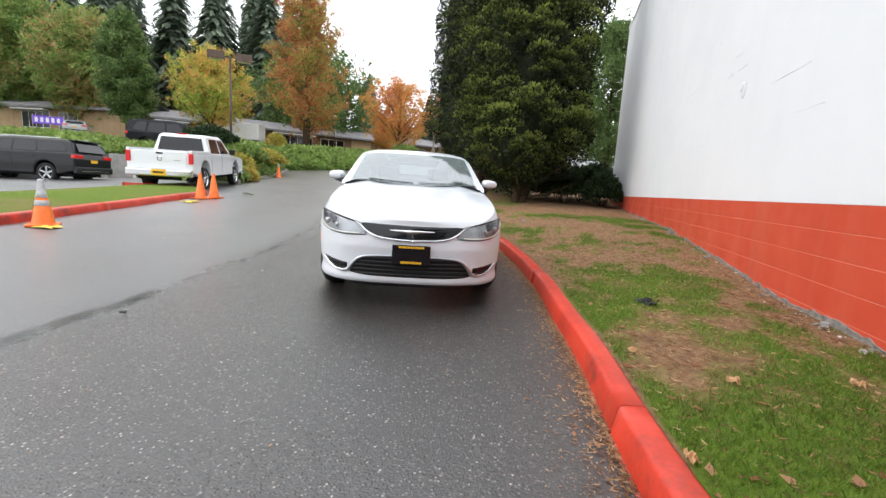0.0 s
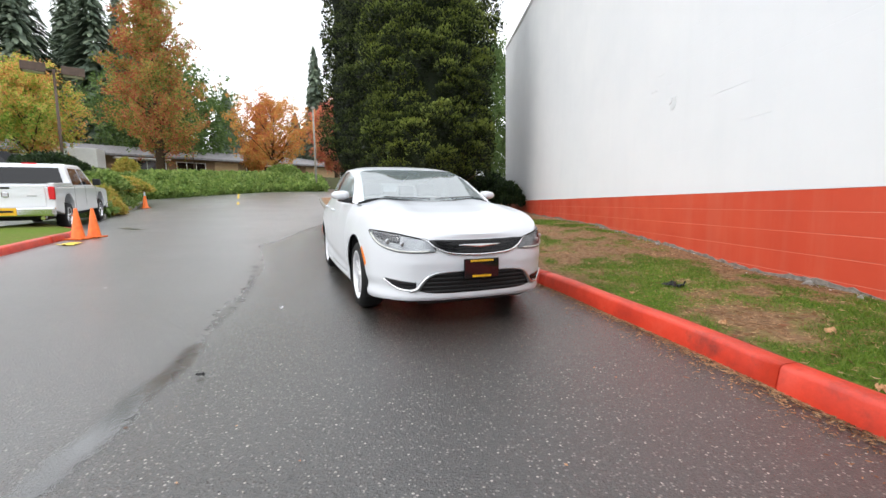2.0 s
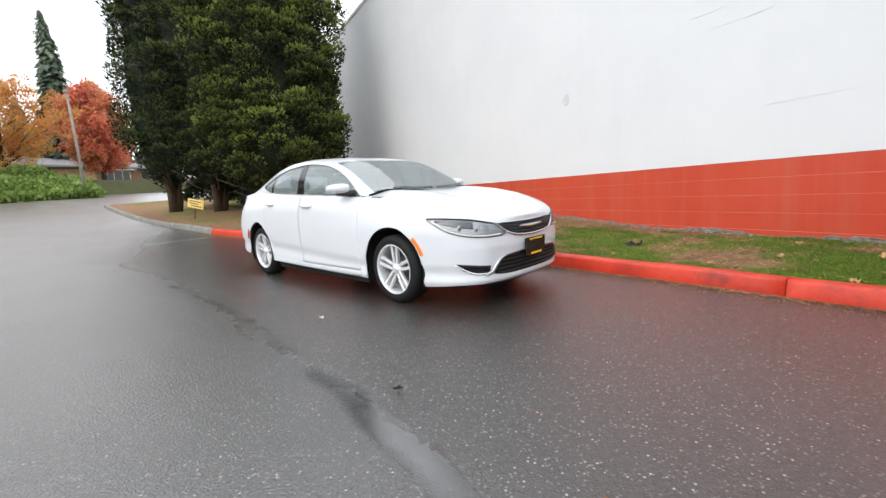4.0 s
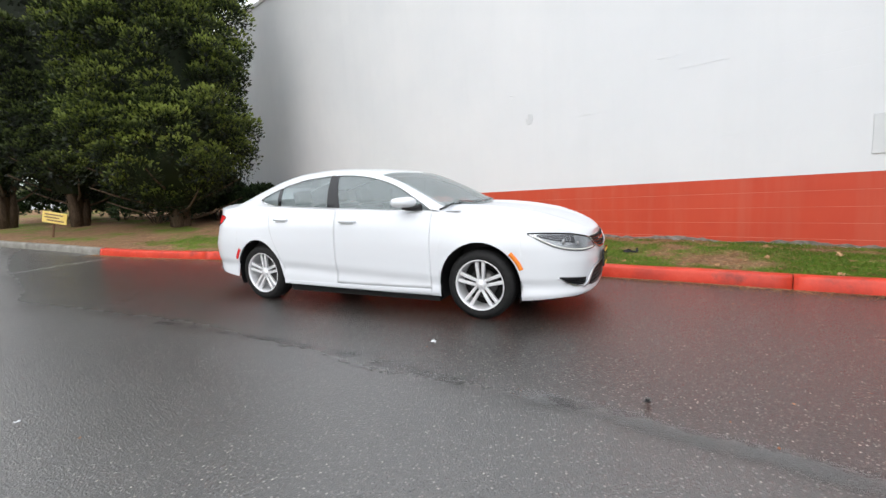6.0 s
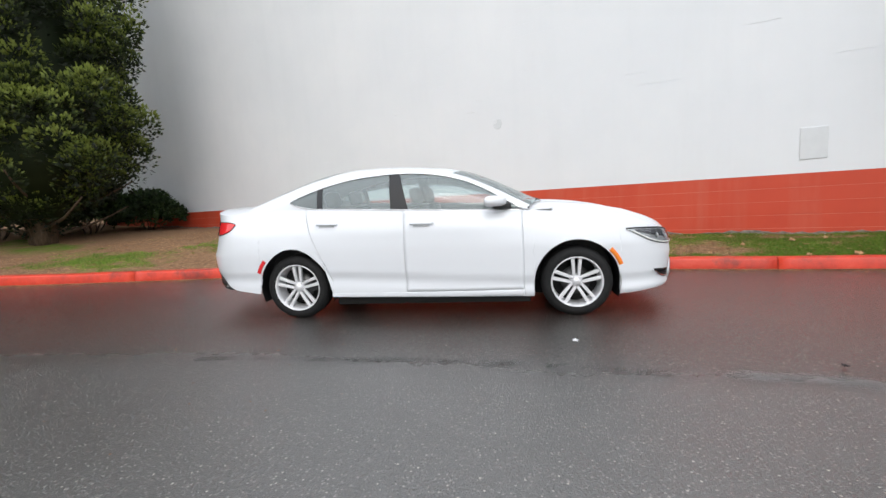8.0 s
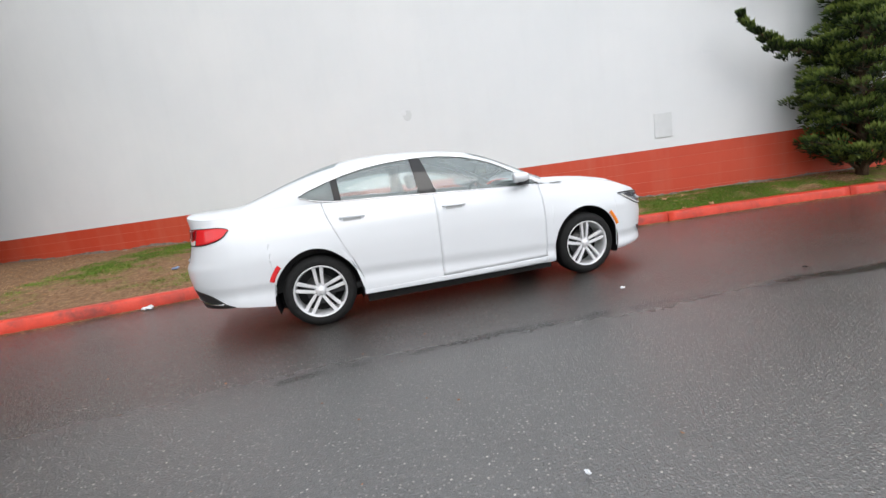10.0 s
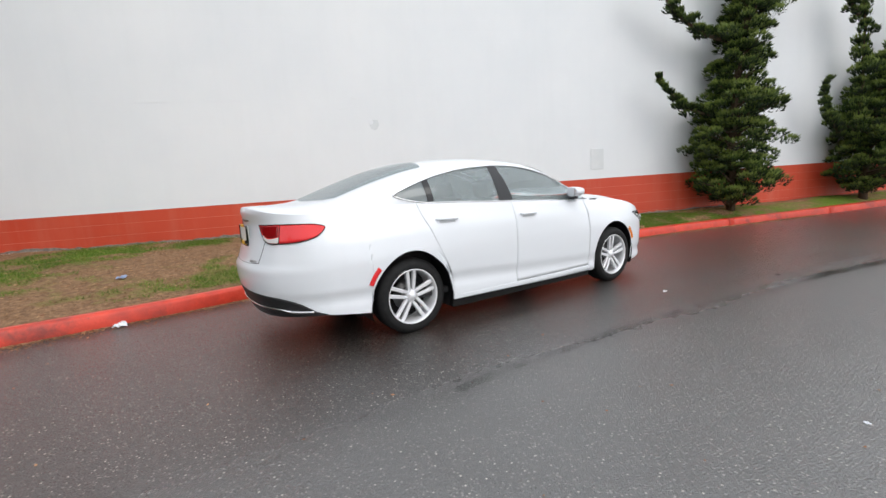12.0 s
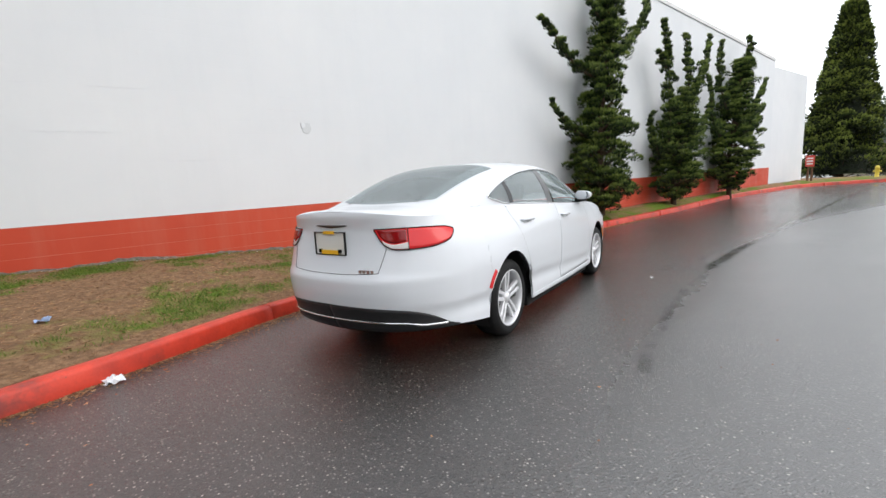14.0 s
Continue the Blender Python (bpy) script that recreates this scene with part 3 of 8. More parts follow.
def kerb_run(line, side, stone, mats, parent, name="kerb_stone", first=0.0):
    """Kerb stones along a line of (x, y); side +1: the raised side lies to the right of the line's course."""
    pts = [Vector((a, b, 0)) for a, b in line]
    dist = [0.0]
    for a, b in zip(pts, pts[1:]):
        dist.append(dist[-1] + (b - a).length)

    def at(d):
        d = min(max(d, 0), dist[-1])
        i = min(max(int(np.searchsorted(dist, d)) - 1, 0), len(pts) - 2)
        t = (d - dist[i]) / max(dist[i + 1] - dist[i], 1e-6)
        p = pts[i].lerp(pts[i + 1], t)
        w = (pts[min(i + 2, len(pts) - 1)] - pts[max(i - 1, 0)]).normalized()
        return p, (side * w.y, -side * w.x)

    d, i = first, 0
    while d < dist[-1] - 0.05:
        end = min(d + stone, dist[-1])
        rows = []
        steps = max(2, int((end - d) / 0.15))
        for k in range(steps + 1):
            p, n = at(d + 0.004 + (end - d - 0.008) * k / steps)
            wob = 0.006 * noise.noise(Vector((p.x * 1.3, p.y * 1.3, 7.0)))
            rows.append(kerb_section(p.x + wob, p.y, n, land(p.x, p.y) + wob))
        bm = bmesh.new()
        vs = grid(bm, rows, flip=side < 0)
        bm.faces.new(vs[0] if side > 0 else vs[0][::-1])
        bm.faces.new(vs[-1][::-1] if side > 0 else vs[-1])
        mid, _ = at((d + end) / 2)
        part(name, bm, mats(mid), parent)
        d, i = end, i + 1


kerb = empty("kerb", pose(0, 0, 0), "red-painted concrete kerb between asphalt and worn lawn", "kerb", kind="structure")
east_line = [(x, y) for y, x in smooth_table(KERB, 0.25)]
to_joint = sum(math.dist(a, b) for a, b in zip(east_line, east_line[1:]) if b[1] <= 2.74)
kerb_run(east_line, 1, 3.05, lambda p: M["kerb_red"] if p.y < 14.0 else M["kerb_grey"], kerb, first=to_joint % 3.05 - 3.05)


# ---- lawn between kerb and wall ----
def lawn_height(x, y):
    k = kerb_x(y) + 0.15
    edge = land(kerb_x(y), y) + 0.125
    far = interp(y, BASE)
    t = min(max((x - k) / (WALL_X - k), 0), 1.6)
    if y > 8:
        t = min(t, 1.25)
    z = edge + (far - edge) * (t if t < 1 else 1 + (t - 1) * 0.3) + 0.05 * math.sin(math.pi * min(t, 1))
    return z + 0.025 * noise.noise(Vector((x * 0.9, y * 0.9, 0))) * min(1, 4 * t)


def greenness(x, y):
    a = noise.fractal(Vector((x * 0.75, y * 0.55, 3.3)), 1.0, 2.0, 4)
    t = (x - kerb_x(y)) / max(WALL_X - kerb_x(y), 0.3)
    a += 0.75 * noise.fractal(Vector((x * 3.1, y * 2.4, 8.1)), 1.0, 2.0, 3)
    south = interp(y, [(3.2, 0.30), (3.9, 0.16), (4.8, -0.06), (7.5, -0.04), (9.0, 0.0)]) if 0.10 < t < 0.66 else 0.0
    near_wall = 0.05 if 0.78 < t < 0.96 and y < 7.0 else 0.0
    south -= 0.30 if t < 0.10 else 0.0
    trees = -0.45 if y > 12.5 and x > -0.5 else 0.0
    return min(max(0.41 + 0.50 * a + south + near_wall + trees - (0.07 if y > 8.0 else 0.0) - (0.24 if y < -0.6 else 0.0), 0), 1)


lv, lf, lg = [], [], []
ys = list(np.arange(-23.5, 29.6, 0.14))
cols = 36
for y in ys:
    far = WALL_X + 0.05 if WALL_S - 4 < y < WALL_N + 0.3 else 14.0
    k = kerb_x(y) + 0.155
    for i in range(cols):
        x = k + (far - k) * (i / (cols - 1)) ** (1.0 if far < 4 else 1.7)
        lv.append((x, y, lawn_height(x, y)))
        lg.append(greenness(x, y))
for j in range(len(ys) - 1):
    for i in range(cols - 1):
        a = j * cols + i
        lf.append((a, a + 1, a + cols + 1, a + cols))
tagged(new("lawn", raw_mesh("lawn", lv, lf, M["lawn"], {"green": lg}, smooth=True)), "patchy worn lawn strip of green grass and brown needles", "lawn", kind="structure")

# ---- the building's long wall ----
wall = empty("wall_east", pose(0, 0, 0), "tall white-painted block wall with a red painted band along its foot", "wall", kind="structure")


def parapet(y):
    return 7.1 + 0.07 * y


bm = bmesh.new()
rows = []
for y in np.linspace(WALL_S, WALL_N, 39):
    rows.append([Vector((WALL_X, y, 1.15)), Vector((WALL_X, y, parapet(y))), Vector((WALL_X + 0.3, y, parapet(y))), Vector((WALL_X + 0.3, y, -0.5))])
vs = grid(bm, rows, smooth=False)
bm.faces.new(vs[0][::-1])
bm.faces.new(vs[-1])
part("white_upper_wall", bm, M["white_wall"], wall, "white-painted concrete block face")

bm = bmesh.new()
rows = [[Vector((WALL_X - 0.012, y, parapet(y) - 0.10)), Vector((WALL_X - 0.03, y, parapet(y) - 0.09)), Vector((WALL_X - 0.03, y, parapet(y) + 0.03)), Vector((WALL_X + 0.33, y, parapet(y) + 0.03))] for y in np.linspace(WALL_S, WALL_N, 39)]
grid(bm, rows, smooth=False)
part("coping", bm, M["white_trim"], wall, "pale metal coping along the parapet")
# rest of the building behind the wall
bm = bmesh.new()
rows = [[Vector((WALL_X + 0.3, y, parapet(y) - 0.4)), Vector((32, y, parapet(y) - 0.4)), Vector((32, y, -0.5))] for y in (WALL_S, WALL_N)]
vs = grid(bm, rows, smooth=False)
part("roof", bm, M["concrete"], wall, "flat grey roof")
for y, s in ((WALL_N, 1), (WALL_S, -1)):
    bm = box_bm((WALL_X + 0.3, y - 0.3 if s > 0 else y, -0.5), (32, y if s > 0 else y + 0.3, parapet(y)))
    part("end_wall", bm, M["white_wall"], wall)
# lower extension to the south, without the red band
bm = box_bm((WALL_X + 0.25, -21.0, -0.3), (16, WALL_S - 0.005, 5.85), 0.02)
part("south_extension", bm, M["white_wall"], wall, "lower white wall without a red band")


# ---- the white saloon ----
# Own frame: x to the car's left, y backwards from the front axle, z up.
CAR_OUTLINE = [(0, -0.980, 0.735), (0.16, -0.976, 0.735), (0.32, -0.966, 0.738), (0.46, -0.940, 0.748), (0.585, -0.893, 0.764), (0.685, -0.812, 0.797), (0.770, -0.695, 0.840),
               (0.834, -0.55, 0.888), (0.866, -0.38, 0.936), (0.887, -0.18, 0.972), (0.905, 0.10, 0.998), (0.914, 0.45, 1.008), (0.928, 0.9, 1.022), (0.932, 1.3, 1.040), (0.932, 1.8, 1.064),
               (0.930, 2.2, 1.084), (0.925, 2.6, 1.100), (0.912, 2.95, 1.112), (0.893, 3.18, 1.108), (0.872, 3.34, 1.098), (0.840, 3.475, 1.086), (0.775, 3.607, 1.080), (0.675, 3.730, 1.086),
               (0.558, 3.826, 1.100), (0.41, 3.893, 1.116), (0.225, 3.930, 1.126), (0, 3.942, 1.130)]
SIDE_INSET = [(0.10, 0.12), (0.185, 0.045), (0.23, 0.014), (0.28, 0.017), (0.30, 0.023), (0.340, 0.029), (0.380, 0.021), (0.412, 0.008), (0.45, 0.007), (0.58, 0.002), (0.72, 0.0), (0.86, 0.003), (0.905, 0.010), (0.95, 0.024), (1.0, 0.040), (1.05, 0.054), (1.10, 0.068)]
NOSE_INSET = [(0.10, 0.30), (0.18, 0.14), (0.22, 0.05), (0.25, 0.015), (0.28, 0.02), (0.34, 0.025), (0.46, 0.012), (0.54, 0.0), (0.62, 0.010), (0.70, 0.035), (0.76, 0.065), (0.85, 0.11), (1.0, 0.15)]
TAIL_INSET = [(0.10, 0.30), (0.22, 0.14), (0.28, 0.09), (0.36, 0.055), (0.46, 0.020), (0.56, 0.003), (0.66, 0.0), (0.70, 0.028), (0.80, 0.060), (0.90, 0.085), (1.0, 0.098), (1.06, 0.088), (1.10, 0.078), (1.14, 0.095)]


def spline(ctrl, per):
    """Catmull-Rom points through control tuples."""
    c = [np.array(p, float) for p in ctrl]
    ext = [np.array((-c[1][0], *c[1][1:]))] + c + [np.array((-c[-2][0], *c[-2][1:]))]
    out = []
    for i in range(1, len(ext) - 2):
        p0, p1, p2, p3 = ext[i - 1:i + 3]
        for k in range(per):
            t = k / per
            out.append(0.5 * (2 * p1 + (p2 - p0) * t + (2 * p0 - 5 * p1 + 4 * p2 - p3) * t * t + (3 * p1 - p0 - 3 * p2 + p3) * t ** 3))
    out.append(c[-1])
    return np.array(out)


RIM = spline(CAR_OUTLINE, 12)
tangent = np.gradient(RIM[:, :2], axis=0)
tangent /= np.linalg.norm(tangent, axis=1)[:, None]
RIM_N = np.stack([-tangent[:, 1] * -1, tangent[:, 0] * -1], axis=1)   # outward for the +x half
SMOOTH = {}


def soft_table(table):
    """A table with its kinks rounded."""
    key = id(table)
    if key not in SMOOTH:
        zs = np.linspace(table[0][0], table[-1][0], 220)
        v = np.interp(zs, [a for a, _ in table], [b for _, b in table])
        k = np.ones(7) / 7
        SMOOTH[key] = (zs, np.convolve(np.pad(v, 3, mode="edge"), k, mode="valid"))
    return SMOOTH[key]


def shoulder(y, z):
    """Extra lean of the skin above the waist: strong at the wings, slight at the doors."""
    w = interp(y, [(-1.0, 0.8), (-0.6, 2.0), (0.0, 1.9), (0.5, 1.0), (1.0, 0.35), (1.6, 0.28), (2.2, 0.45), (2.7, 1.0), (3.1, 1.3), (3.5, 1.1), (3.9, 0.3)])
    return 0.050 * w * max(0.0, (z - 0.66) / 0.30) ** 1.5


def crease_lift(y, z):
    """The doors' lower crease climbs towards the tail."""
    return 0.052 * min(max(y - 0.9, -0.4), 1.3) * interp(z, [(0.24, 0.0), (0.33, 1.0), (0.46, 1.0), (0.62, 0.0)])


def skin(u, z, side, out=0.0):
    """A point of the car's lower skin: u runs along the half outline from nose to tail, z up. side +1 is the car's left."""
    i = min(max(u, 0), len(RIM) - 1.001)
    a, t = int(i), i - int(i)
    p = RIM[a] * (1 - t) + RIM[a + 1] * t
    n = RIM_N[a] * (1 - t) + RIM_N[a + 1] * t
    n = n / np.linalg.norm(n)
    nose, tail, flank = max(-n[1], 0) ** 2, max(n[1], 0) ** 2, n[0] ** 2
    ins = flank * np.interp(z - crease_lift(p[1], z), *soft_table(SIDE_INSET)) + nose * np.interp(z, *soft_table(NOSE_INSET)) + tail * np.interp(z, *soft_table(TAIL_INSET)) - out
    ins += flank * shoulder(p[1], z)
    return Vector((side * (p[0] - n[0] * ins), p[1] - n[1] * ins, z))


def top_z(u):
    return float(np.interp(u, np.arange(len(RIM)), RIM[:, 2]))


def u_of_y(y):
    """Where the flank crosses y."""
    lo, hi = 60, len(RIM) - 72
    return float(np.interp(y, RIM[lo:hi, 1], np.arange(lo, hi)))


def u_of_x(x, rear=False):
    n = len(RIM)
    if rear:
        return float(n - 1 - np.interp(x, RIM[::-1, 0][:90], np.arange(90)))
    return float(np.interp(x, RIM[:90, 0], np.arange(90)))


AXLE_F, AXLE_R, ARCH = 0.0, 2.742, 0.386


def sill_z(y):
    z = interp(y, [(-1.0, 0.228), (-0.7, 0.224), (-0.4, 0.198), (0.45, 0.203), (2.3, 0.233), (3.1, 0.264), (3.5, 0.31), (3.9, 0.33)])
    for c in (AXLE_F, AXLE_R):
        if abs(y - c) < ARCH:
            z = max(z, 0.325 + 1.035 * math.sqrt(ARCH * ARCH - (y - c) ** 2))
    return z


def skin_panel(bm, u0, u1, lo, hi, side, nu=None, nz=22, out=0.0, rim=0.02, mat=0):
    """A panel of the skin between u0 and u1, from height lo(u) to hi(u), its edges folded inwards."""
    nu = nu or max(4, int(abs(u1 - u0) * 1.4))
    us = [u0 + (u1 - u0) * k / nu for k in range(nu + 1)]
    for c in (AXLE_F, AXLE_R):
        for d in (-ARCH, ARCH):
            ue = u_of_y(c + d)
            if u0 < ue < u1:
                us += [ue - 0.02, ue + 0.02]
    us = sorted(us)
    rows = []
    for u in us:
        a, b = lo(u), hi(u)
        rows.append([skin(u, a + (b - a) * k / nz, side, out) for k in range(nz + 1)])
    vs = grid(bm, rows, mat, flip=side > 0)
    if rim:
        edges = [[r[0] for r in vs], [r[-1] for r in vs], vs[0], vs[-1]]
        for n, e in enumerate(edges):
            mid = Vector((0, 1.5, 0.6))
            inner = []
            for v in e:
                d = Vector((-side * 0.9 * (1 if abs(v.co.y - 1.4) < 2.1 else 0.4), (1.4 - v.co.y) * 0.25, 0))
                d.normalize()
                inner.append(bm.verts.new(v.co + d * rim))
            for i in range(len(e) - 1):
                q = (e[i], e[i + 1], inner[i + 1], inner[i])
                f = bm.faces.new(q if (n in (1, 2)) == (side > 0) else q[::-1])
                f.material_index = mat
    return vs


def y_of_u(u):
    return float(np.interp(u, np.arange(len(RIM)), RIM[:, 1]))


car_o = Vector((-0.458, 4.800, 0.068))
car_y = Vector((-0.34685, 0.93765, 0.0205)).normalized()
car_x = Vector((0.9378, 0.3471, -0.0072))
car_x = (car_x - car_y * car_x.dot(car_y)).normalized()
car_zv = car_x.cross(car_y)
CAR_M = Matrix.Translation(car_o) @ Matrix((car_x, car_y, car_zv)).transposed().to_4x4() @ Matrix.Scale(0.987, 4)
saloon = empty("car", CAR_M, "white four-door saloon, wet with rain, parked by the red kerb", "car")

U_HOOD, U_SCREEN = u_of_y(-0.36), u_of_y(0.475)
U_BP, U_RD = u_of_y(1.60), u_of_y(2.52)
U_TAILP = u_of_y(3.18)
N_U = len(RIM) - 1


# bumper: nose from flank to flank, in two halves, with openings left for grilles and lamps by overlaid parts
def ztop(u):
    return top_z(u)


def zlow(u):
    return sill_z(y_of_u(u))


for side, word in ((1, "left"), (-1, "right")):
    bm = bmesh.new()
    skin_panel(bm, 0, U_SCREEN - 0.02, zlow, ztop, side, nu=170, nz=34, rim=0)
    part("front_wing", bm, M["paint_white"], saloon)
    sill_top = lambda u: 0.262 if y_of_u(u) < 2.3 else max(0.262, zlow(u))
    bm = bmesh.new()
    skin_panel(bm, U_SCREEN, U_RD + 1.2, zlow, lambda u: 0.2705 if y_of_u(u) < 2.35 else max(0.2705, zlow(u) + 0.004), side, nz=6)
    part("sill", bm, M["paint_white"], saloon)
    bm = bmesh.new()
    skin_panel(bm, U_SCREEN + 0.02, U_BP - 0.008, lambda u: 0.2722, ztop, side, rim=0.004)
    part("front_door", bm, M["paint_white"], saloon)
    bm = bmesh.new()
    rear_edge = lambda z: u_of_y(interp(z, [(0.27, 2.345), (0.40, 2.345), (0.55, 2.40), (0.70, 2.475), (0.85, 2.54), (1.0, 2.60), (1.1, 2.62)]))
    # rear door: its hind edge leans back above the wheel arch
    nu, nz = 40, 30
    rows = []
    for k in range(nu + 1):
        col = []
        for j in range(nz + 1):
            zz = j / nz
            z_guess = 0.273 + zz * (1.08 - 0.273)
            u = (U_BP + 0.008) + (rear_edge(z_guess) - 0.016 - U_BP) * k / nu
            lo, hi = 0.2718, ztop(u)
            z = lo + (hi - lo) * zz
            col.append(skin(u, z, side))
        rows.append(col)
    grid(bm, rows, flip=side > 0)
    part("rear_door", bm, M["paint_white"], saloon)
    # rear wing and bumper in one sweep round the corner
    bm = bmesh.new()
    rows = []
    for k in range(171):
        col = []
        for j in range(nz + 5):
            zz = j / (nz + 4)
            u0 = rear_edge(0.273 + zz * (1.08 - 0.273)) + 0.008
            u = u0 + (N_U - u0) * (k / 170)
            for _ in range(2):
                lo, hi = max(0.2, zlow(u)), ztop(u)
                u0 = rear_edge(lo + (hi - lo) * zz) + 0.008
                u = u0 + (N_U - u0) * (k / 170)
            col.append(skin(u, lo + (hi - lo) * zz, side))
        rows.append(col)
    grid(bm, rows, flip=side > 0)
    part("rear_wing", bm, M["paint_white"], saloon)
    # dark shell behind the gaps
    bm = bmesh.new()
    rows = [[skin(u, max(0.22, zlow(u) + 0.03) + (ztop(u) - 0.03 - max(0.22, zlow(u) + 0.03)) * k / 8, side, -0.015) for k in range(9)] for u in np.linspace(0, N_U, 150)]
    grid(bm, rows, flip=side > 0)
    part("inner_shell", bm, M["shell"], saloon)

# bonnet: rows from the centre line to the skin's upper edge
SPINE = [(-1.0, 0.735), (-0.95, 0.760), (-0.90, 0.792), (-0.82, 0.834), (-0.70, 0.884), (-0.5, 0.942), (-0.19, 1.000), (0.07, 1.030), (0.26, 1.044), (0.33, 1.047)]
HIND = [(2.35, 1.478), (2.6, 1.424), (2.9, 1.322), (3.15, 1.226), (3.30, 1.172), (3.42, 1.150), (3.6, 1.140), (3.75, 1.142), (3.85, 1.138), (3.94, 1.130)]


def spine_z(y, table):
    return float(np.interp(y, *soft_table(table)))


for side in (1, -1):
    bm = bmesh.new()
    rows = []
    for u in np.linspace(0, u_of_y(0.34), 70):
        e = skin(u, ztop(u), side)
        zc = max(spine_z(e.y, SPINE), e.z)
        rows.append([Vector((e.x * t, e.y + 0.085 * max(0.0, e.y / 0.34) * t * t, zc - (zc - e.z) * t ** 3.2 + 0.026 * math.exp(-((t - 0.66) / 0.16) ** 2) * min(1, (e.y + 0.97) * 2))) for t in np.linspace(0, 1, 22)])
    grid(bm, rows, flip=side < 0)
    part("bonnet", bm, M["paint_white"], saloon)
    bm = bmesh.new()
    rows = []
    for u in np.linspace(N_U, u_of_y(3.10), 50):
        e = skin(u, ztop(u), side)
        zc = max(spine_z(e.y, HIND), e.z) if e.y > 3.3 else spine_z(max(e.y, 3.30), HIND)
        rows.append([Vector((e.x * t, e.y, zc - (zc - e.z) * t ** 4.2)) for t in np.linspace(0, 1, 22)])
    grid(bm, rows, flip=side > 0)
    part("boot_lid", bm, M["paint_white"], saloon)

# ---- cabin: rail, screens, roof, side windows ----
RAIL = [(0.40, 0.775, 1.010), (0.55, 0.752, 1.098), (0.75, 0.722, 1.206), (0.95, 0.696, 1.306), (1.15, 0.677, 1.376), (1.35, 0.667, 1.414), (1.6, 0.660, 1.440), (1.9, 0.654, 1.446), (2.2, 0.642, 1.432),
        (2.5, 0.630, 1.382), (2.8, 0.618, 1.302), (3.05, 0.616, 1.222), (3.25, 0.628, 1.146), (3.40, 0.645, 1.100)]
CROWN = [(0.22, 1.042), (0.34, 1.098), (0.50, 1.178), (0.75, 1.300), (0.95, 1.384), (1.10, 1.430), (1.22, 1.451), (1.45, 1.478), (1.7, 1.495), (1.95, 1.502), (2.2, 1.493), (2.35, 1.478), (2.6, 1.424), (2.9, 1.322), (3.15, 1.226), (3.30, 1.172), (3.4, 1.148)]


def rail(y):
    k = [r[0] for r in RAIL]
    return float(np.interp(y, k, [r[1] for r in RAIL])), float(np.interp(y, k, [r[2] for r in RAIL]))


RS = np.linspace(0.4, 3.4, 301)
RAIL_X = np.convolve(np.pad([rail(y)[0] for y in RS], 12, mode="reflect", reflect_type="odd"), np.ones(25) / 25, mode="valid")
RAIL_Z = np.convolve(np.pad([rail(y)[1] for y in RS], 12, mode="reflect", reflect_type="odd"), np.ones(25) / 25, mode="valid")
CS = np.linspace(0.22, 3.4, 319)
CROWN_Z = np.convolve(np.pad([interp(y, CROWN) for y in CS], 8, mode="reflect", reflect_type="odd"), np.ones(17) / 17, mode="valid")


def flank(y, v, side, out=0.0):
    """Cabin side: v 0 at the belt, 1 at the rail."""
    b = skin(u_of_y(y), ztop(u_of_y(y)), 1)
    rx, rz = float(np.interp(y, RS, RAIL_X)), float(np.interp(y, RS, RAIL_Z))
    x = b.x - 0.012 + (rx - b.x + 0.012) * v + 0.030 * interp(y, [(2.7, 1.0), (3.2, 0.0)]) * math.sin(math.pi * v) + out
    return Vector((side * x, y, b.z + (rz - b.z) * v + out * 0.4))


def lid(y, t, out=0.0):
    """Cabin top: t 0 on the centre line, +-1 on the rails. Screens bow forwards at the middle."""
    rx, rz = float(np.interp(y, RS, RAIL_X)), float(np.interp(y, RS, RAIL_Z))
    a = abs(t)
    zc = float(np.interp(y, CS, CROWN_Z))
    return Vector((rx * t, y, zc - (zc - rz) * (0.65 * a ** 2.8 + 0.35 * a ** 8) + out))


def bowed(y0, y1, bow0, bow1, t0, t1, ny, nt, out=0.0):
    """Rows over the cabin top whose front and hind edges bow."""
    rows = []
    for i in range(ny + 1):
        row = []
        for j in range(nt + 1):
            t = t0 + (t1 - t0) * j / nt
            f = i / ny
            y = (y0 + bow0 * t * t) * (1 - f) + (y1 + bow1 * t * t) * f
            row.append(lid(y, t, out))
        rows.append(row)
    return rows


bm = bmesh.new()
grid(bm, bowed(1.03, 2.36, 0.11, 0.10, -1, 1, 42, 40))
part("roof", bm, M["paint_white"], saloon)
bm = bmesh.new()
grid(bm, bowed(0.22, 1.04, 0.21, 0.11, -0.93, 0.93, 26, 40, 0.004))
ws = part("windscreen", bm, M["glass_screen"], saloon, "rain-spotted windscreen with sky sheen in its haze")
ws.visible_shadow = False
bm = bmesh.new()
grid(bm, [[lid((2.34 + 0.10 * t * t) * (1 - f) + (3.36 - 0.13 * t * t) * f, t * (0.92 - 0.13 * f), 0.004) for t in np.linspace(-1, 1, 41)] for f in np.linspace(0, 1, 27)])
bl = part("rear_window", bm, M["glass_dark"], saloon, "dark tinted rear window")
bl.visible_shadow = False
